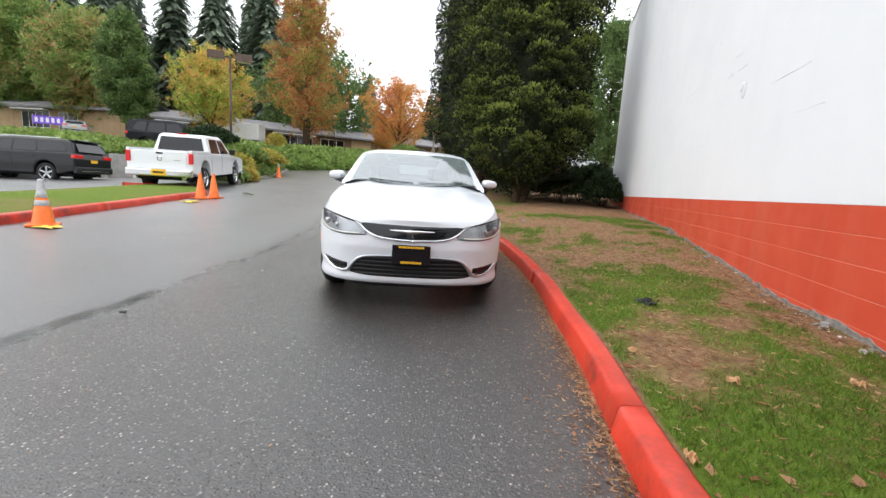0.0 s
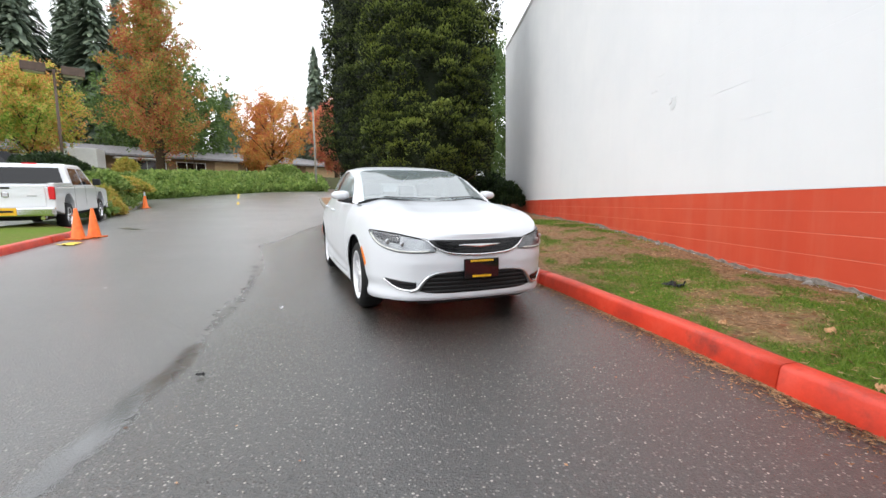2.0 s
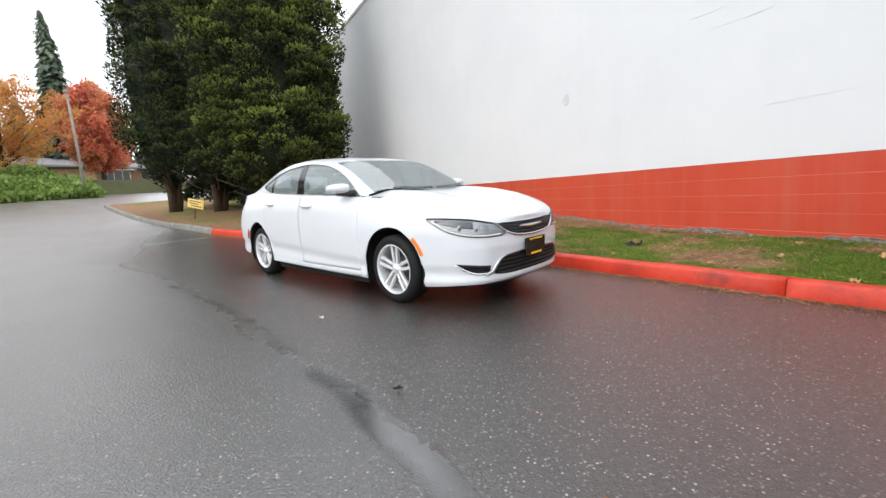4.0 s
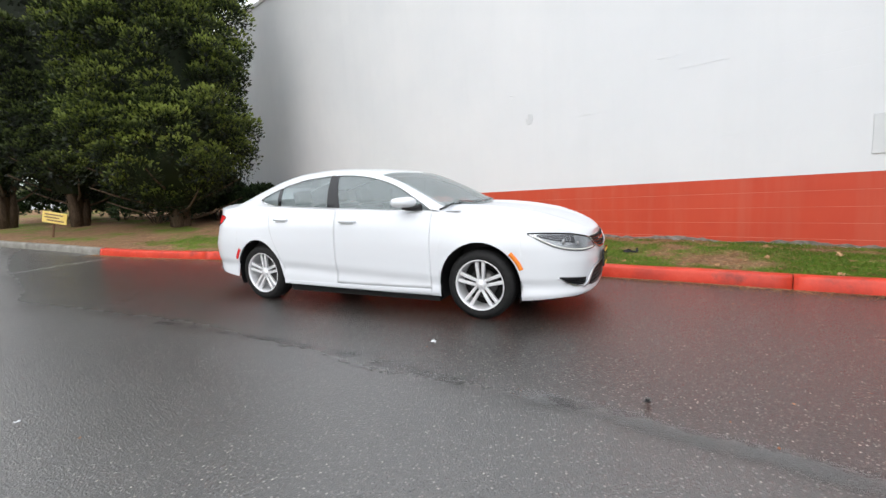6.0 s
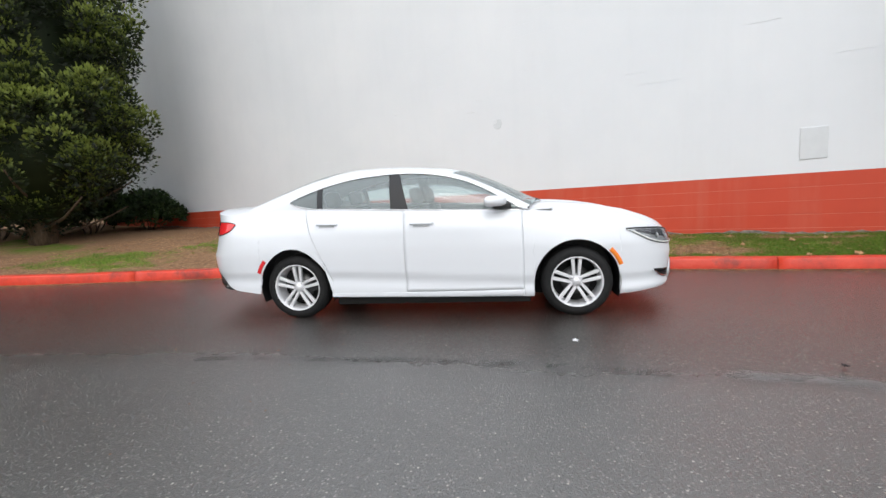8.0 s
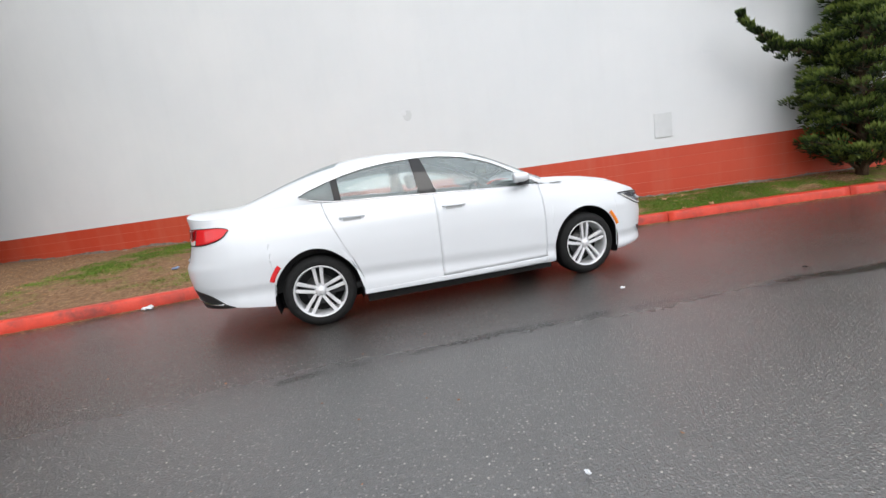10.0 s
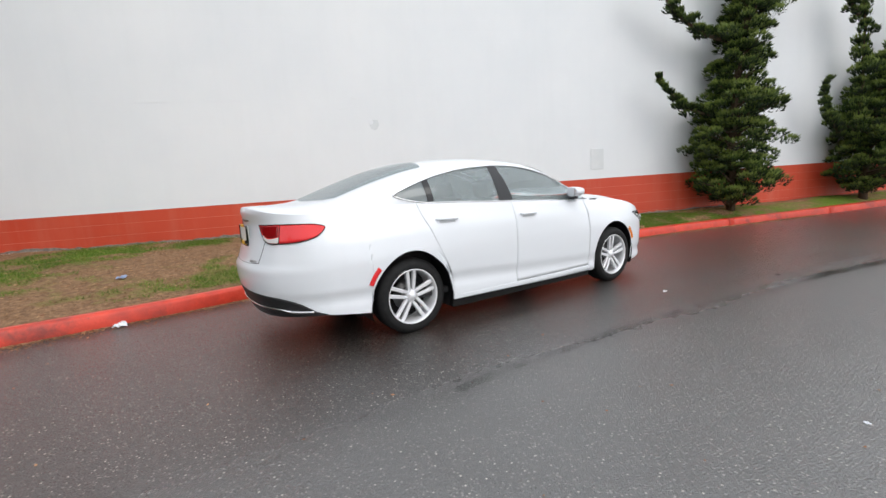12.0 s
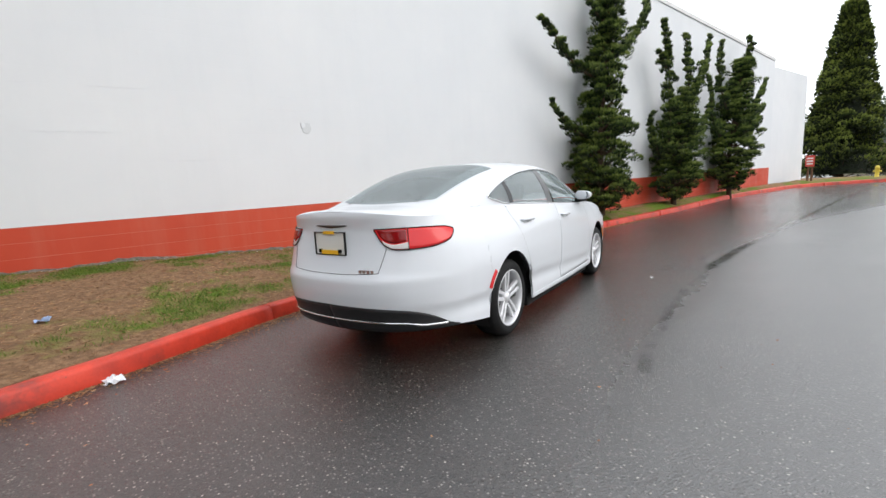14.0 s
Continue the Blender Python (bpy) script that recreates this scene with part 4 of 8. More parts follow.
for side in (1, -1):
    # pillars: along the screens' edges
    bm = bmesh.new()
    grid(bm, bowed(0.22, 1.05, 0.21, 0.11, side * 0.91, side, 26, 5), flip=side < 0)
    grid(bm, [[lid((2.30 + 0.10 * t * t) * (1 - f) + 3.42 * f, side * (t * (1 - f) + (0.60 + (t - 0.70) / 0.30 * 0.40) * f)) for t in np.linspace(0.70, 1, 12)] for f in np.linspace(0, 1, 40)], flip=side < 0)
    # strip between the rail and the windows, and the broad hind pillar
    belt = lambda y: ztop(u_of_y(y))
    share = lambda y, z: min(max((z - belt(y)) / max(float(np.interp(y, RS, RAIL_Z)) - belt(y), 0.02), 0.0), 0.92)
    TOP_LINE = [(0.46, 1.008), (0.6, 1.092), (0.81, 1.214), (0.97, 1.292), (1.186, 1.358), (1.407, 1.391), (1.6, 1.403), (1.746, 1.402), (1.978, 1.389), (2.156, 1.369), (2.386, 1.323), (2.584, 1.264), (2.70, 1.224), (2.78, 1.190), (2.805, 1.170)]
    LOW_LINE = [(2.50, 1.094), (2.58, 1.106), (2.66, 1.122), (2.74, 1.145), (2.805, 1.168)]
    win_top = lambda y: 0.0 if y < 0.46 or y > 2.806 else share(y, interp(y, TOP_LINE))
    win_low = lambda y: 0.0 if y < 2.50 else share(min(y, 2.805), interp(y, LOW_LINE))
    rows = []
    for y in np.linspace(0.405, 3.40, 220):
        v0 = win_top(y)
        rows.append([flank(y, v0 + (1 - v0) * k / 10, side) for k in range(11)])
    grid(bm, rows, flip=side > 0)
    grid(bm, [[flank(y, win_low(y) * k / 4, side) for k in range(5)] for y in np.linspace(2.46, 2.83, 24)], flip=side > 0)
    part("cabin_pillar", bm, M["paint_white"], saloon)
    # chrome line round the windows
    bm = bmesh.new()
    loop = [flank(y, win_low(y) + 0.012, side, 0.003) for y in np.linspace(0.48, 2.80, 90)] + [flank(y, win_top(y) + 0.012, side, 0.003) for y in np.linspace(2.80, 0.49, 120)]
    tube(bm, loop + [loop[0]], 0.0065, 5)
    part("window_trim", bm, M["chrome"], saloon, "thin bright metal window line")
    # panes and black pillars
    lean = 0.16

    def pane(name, y0, y1, l0, l1, mat, out, label=""):
        b2 = bmesh.new()
        rows = []
        for k in range(25):
            row = []
            for j in range(15):
                w = j / 14
                ya = y0 + (y1 - y0) * k / 24
                tilt = (l0 + (l1 - l0) * k / 24)
                y = ya
                for _ in range(3):
                    y = ya + tilt * win_top(min(max(y, 0.5), 2.79)) * w
                row.append(flank(y, win_low(y) + (win_top(y) - win_low(y)) * w, side, out))
            rows.append(row)
        grid(b2, rows, flip=side > 0)
        return part(name, b2, mat, saloon, label)

    p1 = pane("front_door_window", 0.50, 1.558, 0.0, 0.105, M["glass"], -0.004)
    p2 = pane("rear_door_window", 1.722, 2.440, 0.03, 0.02, M["glass"], -0.004)
    p3 = pane("quarter_window", 2.490, 2.795, 0.02, 0.0, M["glass_dark"], -0.004)
    for p in (p1, p2, p3):
        p.visible_shadow = False
    pane("door_pillar", 1.552, 1.728, 0.105, 0.03, M["gloss_black"], -0.001, "gloss black door pillar")
    pane("quarter_pillar", 2.435, 2.496, 0.02, 0.02, M["gloss_black"], -0.001, "gloss black quarter pillar")
    # wheel housings
    for c in (AXLE_F, AXLE_R):
        bm = bmesh.new()
        rows = []
        for k in range(29):
            a = math.pi * (-0.12 + 1.24 * k / 28)
            rows.append([Vector((side * x, c + 0.392 * math.cos(a), 0.325 + 0.406 * math.sin(a))) for x in (0.50, 0.62, 0.75, 0.86)])
        vs = grid(bm, rows, flip=side > 0)
        cv = bm.verts.new((side * 0.5, c, 0.325))
        for r0, r1 in zip(vs, vs[1:]):
            bm.faces.new((r0[0], r1[0], cv))
        part("wheel_housing", bm, M["black_trim"], saloon)
bm = box_bm((-0.85, 0.42, 0.138), (0.85, 2.33, 0.26), 0.02)
box(bm, (-0.56, -0.62, 0.155), (0.56, 3.14, 0.30))
part("underbody", bm, M["dark_gap"], saloon)
bm = bmesh.new()
grid(bm, [[Vector((x, y, 1.005 - 0.05 * (y > 0.34))) for x in np.linspace(-0.80, 0.80, 9)] for y in (0.20, 0.34, 0.345, 0.75)])
part("dashboard", bm, M["dash"], saloon)


# ---- wheels ----
def wheel_at(parent, m, radius=0.325, rim_r=0.226, width=0.215, spokes=5, twin=True, spoke_mat=None, copy_of=None):
    """A wheel whose outer face looks along +x of its own frame."""
    if copy_of is not None:
        w = copy_thing(copy_of, m)
        w.parent = parent
        w.matrix_parent_inverse = Matrix()
        w.matrix_basis = m
        return w
    alloy = spoke_mat or M["alloy"]
    bm = bmesh.new()
    lathe(bm, [(0.0, -0.014), (0.030, -0.015), (0.034, -0.022), (0.050, -0.034), (0.060, -0.06), (0.060, -0.12), (0.0, -0.12)], 32, "x")
    hub = part("wheel", bm, alloy, parent)
    hub.matrix_basis = m
    h = width / 2
    bm = bmesh.new()
    prof = [(rim_r - 0.004, 0.0), (rim_r + 0.012, 0.004), (rim_r + 0.045, 0.010), (radius - 0.035, 0.004), (radius - 0.012, -0.012), (radius - 0.002, -0.035), (radius, -h), (radius - 0.002, -width + 0.035),
            (radius - 0.014, -width + 0.01), (radius - 0.04, -width), (rim_r + 0.02, -width), (rim_r - 0.004, -width + 0.01)]
    lathe(bm, prof, 56, "x")
    for c in (-0.06, -0.105, -0.15):
        lathe(bm, [(radius + 0.0006, c - 0.004), (radius + 0.0006, c + 0.004)], 56, "x")
    part("tyre", bm, M["rubber"], hub)
    bm = bmesh.new()
    lathe(bm, [(rim_r + 0.003, -0.004), (rim_r, 0.003), (rim_r - 0.008, 0.002), (rim_r - 0.014, -0.010), (rim_r - 0.020, -0.04), (rim_r - 0.022, -0.17)], 56, "x")
    part("rim", bm, alloy, hub, "silver alloy rim")
    bm = bmesh.new()
    lathe(bm, [(0.0, -0.105), (0.138, -0.105), (0.138, -0.12), (0.0, -0.12)], 40, "x")
    part("brake_disc", bm, M["brake"], hub, "dull iron brake disc")
    bm = bmesh.new()
    lathe(bm, [(0.0, -0.175), (rim_r - 0.02, -0.175)], 40, "x")
    part("inner_dish", bm, M["dark_gap"], hub)
    for k in range(spokes):
        a = math.tau * k / spokes + math.tau / (2 * spokes)
        bm = bmesh.new()
        lathe(bm, [(0.0, -0.03), (0.006, -0.03), (0.007, -0.045)], 8, "x", m=Matrix.Rotation(a, 4, "X") @ Matrix.Translation((0, 0, 0.045)))
        part("wheel_nut", bm, M["chrome"], hub)
    for k in range(spokes):
        for d in ((-1, 1) if twin else (0,)):
            bm = bmesh.new()
            a = math.tau * k / spokes
            rows = []
            for i in range(9):
                f = i / 8
                r = 0.050 + (rim_r - 0.014 - 0.050) * f
                ang = a + d * (0.022 + 0.012 * f) / r
                c = Vector((-0.034 + 0.022 * f - 0.010 * f * f, math.sin(ang) * r, math.cos(ang) * r))
                tan = Vector((0, math.cos(ang), -math.sin(ang)))
                wd = (0.0135 + 0.003 * f) if twin else 0.028
                rows.append([c + tan * wd + Vector((-0.03, 0, 0)), c + tan * wd + Vector((-0.004, 0, 0)), c + tan * wd * 0.7, c - tan * wd * 0.7, c - tan * wd + Vector((-0.004, 0, 0)), c - tan * wd + Vector((-0.03, 0, 0))])
            grid(bm, rows, smooth=False, flip=True)
            part("spoke", bm, alloy, hub)
    return hub


saloon_wheel = wheel_at(saloon, pose(0.872, AXLE_F, 0.325), rim_r=0.236)
wheel_at(saloon, pose(0.872, AXLE_R, 0.325), copy_of=saloon_wheel)
wheel_at(saloon, pose(-0.872, AXLE_F, 0.325, 0, 0, 180), copy_of=saloon_wheel)
wheel_at(saloon, pose(-0.872, AXLE_R, 0.325, 0, 0, 180), copy_of=saloon_wheel)


# ---- lamps, grilles, trim ----
def strip(bm, u0, u1, lo, hi, side, out, nu=40, nz=6, rim=0.012):
    """A patch on the skin given by two height curves over 0..1."""
    return skin_panel(bm, u0, u1, lambda u: lo((u - u0) / (u1 - u0)), lambda u: hi((u - u0) / (u1 - u0)), side, nu, nz, out, rim)


def curve(*pts):
    t = smooth_table(list(pts), 0.05)
    return lambda f: interp(min(max(f, 0), 1), t)


H0, H1 = u_of_x(0.385), u_of_y(-0.445)
head_lo = curve((0, 0.640), (0.1, 0.632), (0.297, 0.630), (0.49, 0.638), (0.62, 0.655), (0.75, 0.684), (0.875, 0.735), (1.0, 0.790))
head_hi = curve((0, 0.655), (0.05, 0.700), (0.10, 0.728), (0.297, 0.754), (0.49, 0.777), (0.68, 0.790), (0.875, 0.797), (1.0, 0.796))
for side in (1, -1):
    bm = bmesh.new()
    strip(bm, H0, H1, lambda f: head_lo(f) - 0.004, lambda f: head_hi(f) + 0.004, side, 0.003)
    lamp = part("headlamp", bm, M["headlamp_bowl"], saloon, "clear headlamp with a bright bowl")
    bm = bmesh.new()
    strip(bm, H0, H1, head_lo, head_hi, side, 0.012)
    part("lens", bm, M["lens_clear"], lamp).visible_shadow = False
    bm = bmesh.new()
    tube(bm, [skin(H0 + (H1 - H0) * f, head_hi(f) + 0.004, side, 0.008) for f in np.linspace(0, 1, 40)], 0.006, 6)
    part("brow", bm, M["black_trim"], lamp, "dark edge above the lamp")
    # dark patch laid on the bowl: its cavity's shade as colour
    bm = bmesh.new()
    mid = lambda f: head_lo(f) * 0.52 + head_hi(f) * 0.48
    HA, HB = H0 + (H1 - H0) * 0.46, H0 + (H1 - H0) * 0.90
    skin_panel(bm, HA, HB, lambda u: mid((u - H0) / (H1 - H0)), lambda u: head_hi((u - H0) / (H1 - H0)) - 0.010, side, 24, 4, 0.0055, 0.003)
    part("cavity_shade", bm, M["lamp_dark"], lamp, "dark patch painting the shade round the projector")
    bm = bmesh.new()
    tube(bm, [skin(H0 + (H1 - H0) * f, head_lo(f) + 0.012, side, 0.007) for f in np.linspace(0.08, 0.94, 36)], 0.007, 6)
    part("light_guide", bm, M["white_card"], lamp, "pale light guide along the lamp's foot")
    for f, r in ((0.42, 0.020), (0.62, 0.026)):
        bm = bmesh.new()
        c = skin(H0 + (H1 - H0) * f, (head_lo(f) + head_hi(f)) / 2 - 0.004, side, 0.006)
        bmesh.ops.create_uvsphere(bm, u_segments=20, v_segments=12, radius=r, matrix=Matrix.Translation(c) @ Matrix.Diagonal((1, 0.5, 1, 1)))
        for face in bm.faces:
            face.smooth = True
        part("reflector", bm, M["satin"], lamp)
    # upper grille half
    g_lo = curve((0, 0.608), (0.4, 0.616), (0.65, 0.634), (0.85, 0.672), (1.0, 0.722))
    g_hi = curve((0, 0.728), (0.5, 0.731), (0.8, 0.735), (1.0, 0.732))
    bm = bmesh.new()
    strip(bm, 0, u_of_x(0.445), g_lo, g_hi, side, 0.004, 30)
    grille = part("upper_grille", bm, M["gloss_black"], saloon, "black mesh grille")
    bm = bmesh.new()
    UG = u_of_x(0.445)
    for k in range(26):
        f = (k + 0.5) / 26
        for n in range(4):
            z0 = g_lo(f) + (g_hi(f) - g_lo(f)) * (n + 0.2) / 4
            z1 = g_lo(f) + (g_hi(f) - g_lo(f)) * (n + 0.9) / 4
            tube(bm, [skin(UG * f, z0, side, 0.007), skin(min(UG, UG * (f + 0.016)), z1, side, 0.007)], 0.0025, 4)
    part("grille_mesh", bm, M["black_trim"], grille)
    bm = bmesh.new()
    rim_pts = [skin(UG * f, g_lo(f) - 0.002, side, 0.010) for f in np.linspace(0, 1, 30)] + [skin(UG + (H1 - UG) * 0.16 * k / 4, 0.724 + 0.008 * k, side, 0.010) for k in range(1, 5)]
    tube(bm, rim_pts, [0.010] * 22 + [0.010 * (1 - i / (len(rim_pts) - 22) * 0.8) for i in range(len(rim_pts) - 22)], 8)
    part("grille_rim", bm, M["chrome"], grille, "bright metal rim")
    # winged emblem as a plain shape
    bm = bmesh.new()
    rows = []
    for f in np.linspace(0, 1, 16):
        h = 0.014 * (1 - f) ** 0.6 + 0.002
        rows.append([skin(u_of_x(0.19 * f), 0.682 + 0.006 * f - h, side, 0.014), skin(u_of_x(0.19 * f), 0.682 + 0.006 * f, side, 0.022), skin(u_of_x(0.19 * f), 0.682 + 0.006 * f + h * 0.7, side, 0.014)])
    grid(bm, rows, flip=side > 0)
    part("emblem_wing", bm, M["chrome"], grille, "bright wing-shaped emblem")
    # lower grille half with slats
    U_L = u_of_x(0.53)
    l_hi = curve((0, 0.470), (0.5, 0.464), (0.75, 0.446), (0.88, 0.405), (1.0, 0.330))
    l_lo = curve((0, 0.288), (0.5, 0.289), (0.8, 0.296), (1.0, 0.312))
    bm = bmesh.new()
    strip(bm, 0, U_L, l_lo, l_hi, side, 0.003, 40)
    low = part("lower_grille", bm, M["dark_gap"], saloon, "black lower grille")
    for n in range(5):
        bm = bmesh.new()
        z = 0.306 + 0.035 * n
        fs = [f for f in np.linspace(0, 1, 50) if l_lo(f) + 0.004 < z < l_hi(f) - 0.008]
        rows = [[skin(U_L * f, z - 0.007, side, 0.004), skin(U_L * f, z, side, 0.014), skin(U_L * f, z + 0.009, side, 0.010), skin(U_L * f, z + 0.010, side, 0.002)] for f in fs]
        if len(rows) > 1:
            grid(bm, rows, flip=side > 0)
            part("slat", bm, M["black_trim"], low)
        else:
            bm.free()
    bm = bmesh.new()
    pts = [skin(U_L * f, l_hi(f) + 0.004, side, 0.009) for f in np.linspace(0.0, 1, 40)]
    tail = [skin(U_L + (u_of_x(0.60) - U_L) * k / 6, 0.330 - 0.004 * k, side, 0.009) for k in range(1, 7)]
    lam = len(pts)
    tube(bm, pts + tail, [0.006 + 0.012 * (i / lam) ** 3 for i in range(lam)] + [0.018 - 0.002 * i for i in range(len(tail))], 8)
    part("grille_brow", bm, M["satin"], low, "bright brow over the lower grille")
    # fog lamp pocket
    F0, F1 = u_of_x(0.548), u_of_x(0.765)
    f_lo = curve((0, 0.326), (0.4, 0.322), (0.7, 0.346), (1.0, 0.402))
    f_hi = curve((0, 0.384), (0.5, 0.398), (1.0, 0.412))
    bm = bmesh.new()
    strip(bm, F0, F1, f_lo, f_hi, side, 0.003, 24)
    pocket = part("fog_pocket", bm, M["gloss_black"], saloon, "black side intake")
    bm = bmesh.new()
    tube(bm, [skin(F0 + (F1 - F0) * f, f_lo(f) - 0.003, side, 0.007) for f in np.linspace(0, 1.06, 24)], [0.007 * (0.5 + 0.5 * math.sin(math.pi * k / 23)) + 0.002 for k in range(24)], 7)
    part("pocket_trim", bm, M["chrome"], pocket, "bright strip under the intake")
    for n in range(2):
        bm = bmesh.new()
        rows = [[skin(F0 + (F1 - F0) * f, 0.333 + 0.018 * n + 0.014 * f, side, 0.005), skin(F0 + (F1 - F0) * f, 0.341 + 0.018 * n + 0.012 * f, side, 0.010)] for f in np.linspace(0.05, 0.85, 12)]
        grid(bm, rows, flip=side > 0)
        part("fin", bm, M["black_trim"], pocket)
    # black lip under the bumper
    bm = bmesh.new()
    strip(bm, 0, u_of_x(0.55), lambda f: 0.178, lambda f: 0.222 - 0.012 * f, side, 0.002, 30)
    part("front_lip", bm, M["black_trim"], saloon, "black lower lip")
    # side markers at the arches
    for nm, ya, yb, z0, mat, lab in (("side_marker", -0.402, -0.345, 0.585, "lens_amber", "amber side marker"), ("side_marker", 3.108, 3.160, 0.545, "lens_red", "red side marker")):
        bm = bmesh.new()
        rows = []
        for k in range(9):
            f = k / 8
            a = 0.38 + 0.42 * f if mat == "lens_amber" else 0.40 + 0.36 * f
            c, sgn = (AXLE_F, -1) if mat == "lens_amber" else (AXLE_R, 1)
            pts = []
            for r in (0.400, 0.404, 0.436, 0.441):
                y, z = c + sgn * r * math.cos(a), 0.325 + r * math.sin(a)
                pts.append(skin(u_of_y(y), z, side, 0.002 if r in (0.400, 0.441) else 0.008))
            rows.append(pts)
        grid(bm, rows, flip=(side > 0) == (sgn > 0))
        part(nm, bm, M[mat], saloon, lab)
    # tail lamps
    T0, T1 = u_of_y(3.44), u_of_x(0.40, True)
    t_hi = curve((0, 0.982), (0.15, 1.004), (0.6, 1.010), (1.0, 1.006))
    t_lo = curve((0, 0.976), (0.10, 0.918), (0.3, 0.882), (0.55, 0.868), (0.8, 0.872), (0.92, 0.925), (1.0, 1.000))
    bm = bmesh.new()
    strip(bm, T0, T1, t_lo, t_hi, side, 0.006, 50)
    tl = part("tail_lamp", bm, M["lens_red"], saloon, "red wrap-round tail lamp")
    bm = bmesh.new()
    fr = 0.60
    strip(bm, T0 + (T1 - T0) * fr, T0 + (T1 - T0) * 0.90, lambda f: t_lo(fr + 0.30 * f) + 0.006, lambda f: t_lo(fr + 0.30 * f) + 0.050 - 0.03 * f, side, 0.0085, 20)
    part("reversing_lens", bm, M["lens_white"], tl, "pale reversing lens")
    bm = bmesh.new()
    strip(bm, T0 + (T1 - T0) * 0.62, T0 + (T1 - T0) * 0.96, lambda f: min(t_lo(0.62 + 0.34 * f) + 0.055 - 0.03 * f, t_hi(0.62 + 0.34 * f) - 0.012), lambda f: t_hi(0.62 + 0.34 * f) - 0.008, side, 0.0085, 20)
    part("inner_lens", bm, M["lens_darkred"], tl, "darker red inner lens")
    bm = bmesh.new()
    ring = [skin(T0 + (T1 - T0) * f, t_lo(f), side, 0.006) for f in np.linspace(0, 1, 40)] + [skin(T0 + (T1 - T0) * f, t_hi(f), side, 0.006) for f in np.linspace(1, 0, 40)]
    tube(bm, ring, 0.004, 5)
    part("lamp_seal", bm, M["dark_gap"], tl)
    bm = bmesh.new()
    us = [skin(T0 + (T1 - T0) * fr, z, side, 0.008) + Vector((0, 0.0, 0)) for z in np.linspace(t_lo(fr), t_hi(fr), 6)]
    tube(bm, us, 0.003, 5)
    part("lamp_split", bm, M["dark_gap"], tl)
    # rear valance, bright strip
    V0 = u_of_y(3.55)
    v_hi = curve((0, 0.314), (0.10, 0.338), (0.24, 0.404), (0.42, 0.450), (0.7, 0.470), (1.0, 0.476))
    bm = bmesh.new()
    strip(bm, V0, N_U, lambda f: 0.306 - 0.03 * f, v_hi, side, 0.004, 50)
    val = part("rear_valance", bm, M["black_trim"], saloon, "black lower rear bumper")
    bm = bmesh.new()
    pts = [skin(V0 + (N_U - V0) * f, curve((0.1, 0.338), (0.32, 0.340), (0.42, 0.356), (0.6, 0.362), (1.0, 0.364))(f), side, 0.008) for f in np.linspace(0.12, 1.0, 40)]
    tube(bm, pts, [0.010] * 12 + [0.007] * 28, 7)
    part("bright_strip", bm, M["chrome"], val, "bright strip with a kink")
    # boot seam
    bm = bmesh.new()
    tube(bm, [skin(u_of_x(0.05 + 0.38 * f, True), 0.700 + 0.012 * f * f, side, 0.001) for f in np.linspace(-0.13, 1, 14)] + [skin(u_of_x(0.44 + 0.06 * f, True), 0.715 + 0.17 * f, side, 0.001) for f in np.linspace(0, 1, 8)], 0.0022, 4)
    part("boot_seam", bm, M["dark_gap"], saloon)
    # rear winged emblem
    bm = bmesh.new()
    rows = []
    for f in np.linspace(0, 1, 12):
        h = 0.012 * (1 - f) ** 0.6 + 0.002
        rows.append([skin(u_of_x(0.17 * f, True), 1.030 + 0.006 * f - h, side, 0.004), skin(u_of_x(0.17 * f, True), 1.030 + 0.006 * f, side, 0.010), skin(u_of_x(0.17 * f, True), 1.030 + 0.006 * f + h * 0.6, side, 0.004)])
    grid(bm, rows, flip=side < 0)
    part("rear_emblem", bm, M["brake"], saloon, "bright wing-shaped emblem")
    # door handles and mouldings
    for y, z in ((1.42, 0.928), (2.37, 0.953)):
        bm = bmesh.new()
        tube(bm, [skin(u_of_y(y - 0.11), z - 0.003, side, 0.002), skin(u_of_y(y - 0.09), z, side, 0.028), skin(u_of_y(y), z + 0.003, side, 0.034), skin(u_of_y(y + 0.09), z + 0.004, side, 0.028), skin(u_of_y(y + 0.11), z + 0.002, side, 0.002)],
             [0.008, 0.012, 0.013, 0.012, 0.008], 8)
        part("door_handle", bm, M["paint_white"], saloon)
        # flat grey patch: the shade under the handle put into colour
        bm = bmesh.new()
        rows = [[skin(u_of_y(y - 0.08 + 0.16 * k / 8), z - 0.010 - 0.022 * j / 2, side, 0.001) for j in range(3)] for k in range(9)]
        grid(bm, rows, flip=side < 0)
        part("handle_shade", bm, M["shell"], saloon, "flat grey patch painting the shade under the handle")
    # mirror
    bm = bmesh.new()
    bmesh.ops.create_uvsphere(bm, u_segments=28, v_segments=18, radius=1.0)
    for v in bm.verts:
        c = v.co
        c = Vector([math.copysign(abs(a) ** 0.72, a) for a in c])
        if c.y > 0.35:
            c.y = 0.35 + (c.y - 0.35) * 0.15
        taper = 1 - 0.18 * (c.x * 1.0)
        v.co = Vector((side * (0.918 + 0.095 * c.x), 0.745 + 0.118 * c.y + 0.03 * c.x, 1.104 + 0.050 * c.z * taper))
    for f in bm.faces:
        f.smooth = True
    if side < 0:
        bmesh.ops.reverse_faces(bm, faces=bm.faces)
    mir = part("door_mirror", bm, M["paint_white"], saloon)
    bm = bmesh.new()
    rows = [[Vector((side * (0.915 + 0.074 * a), 0.79 + 0.03 * a, 1.104 + 0.038 * b * (1 - 0.15 * a))) for a in np.linspace(-1, 1, 9)] for b in np.linspace(-1, 1, 7)]
    grid(bm, rows, flip=side > 0)
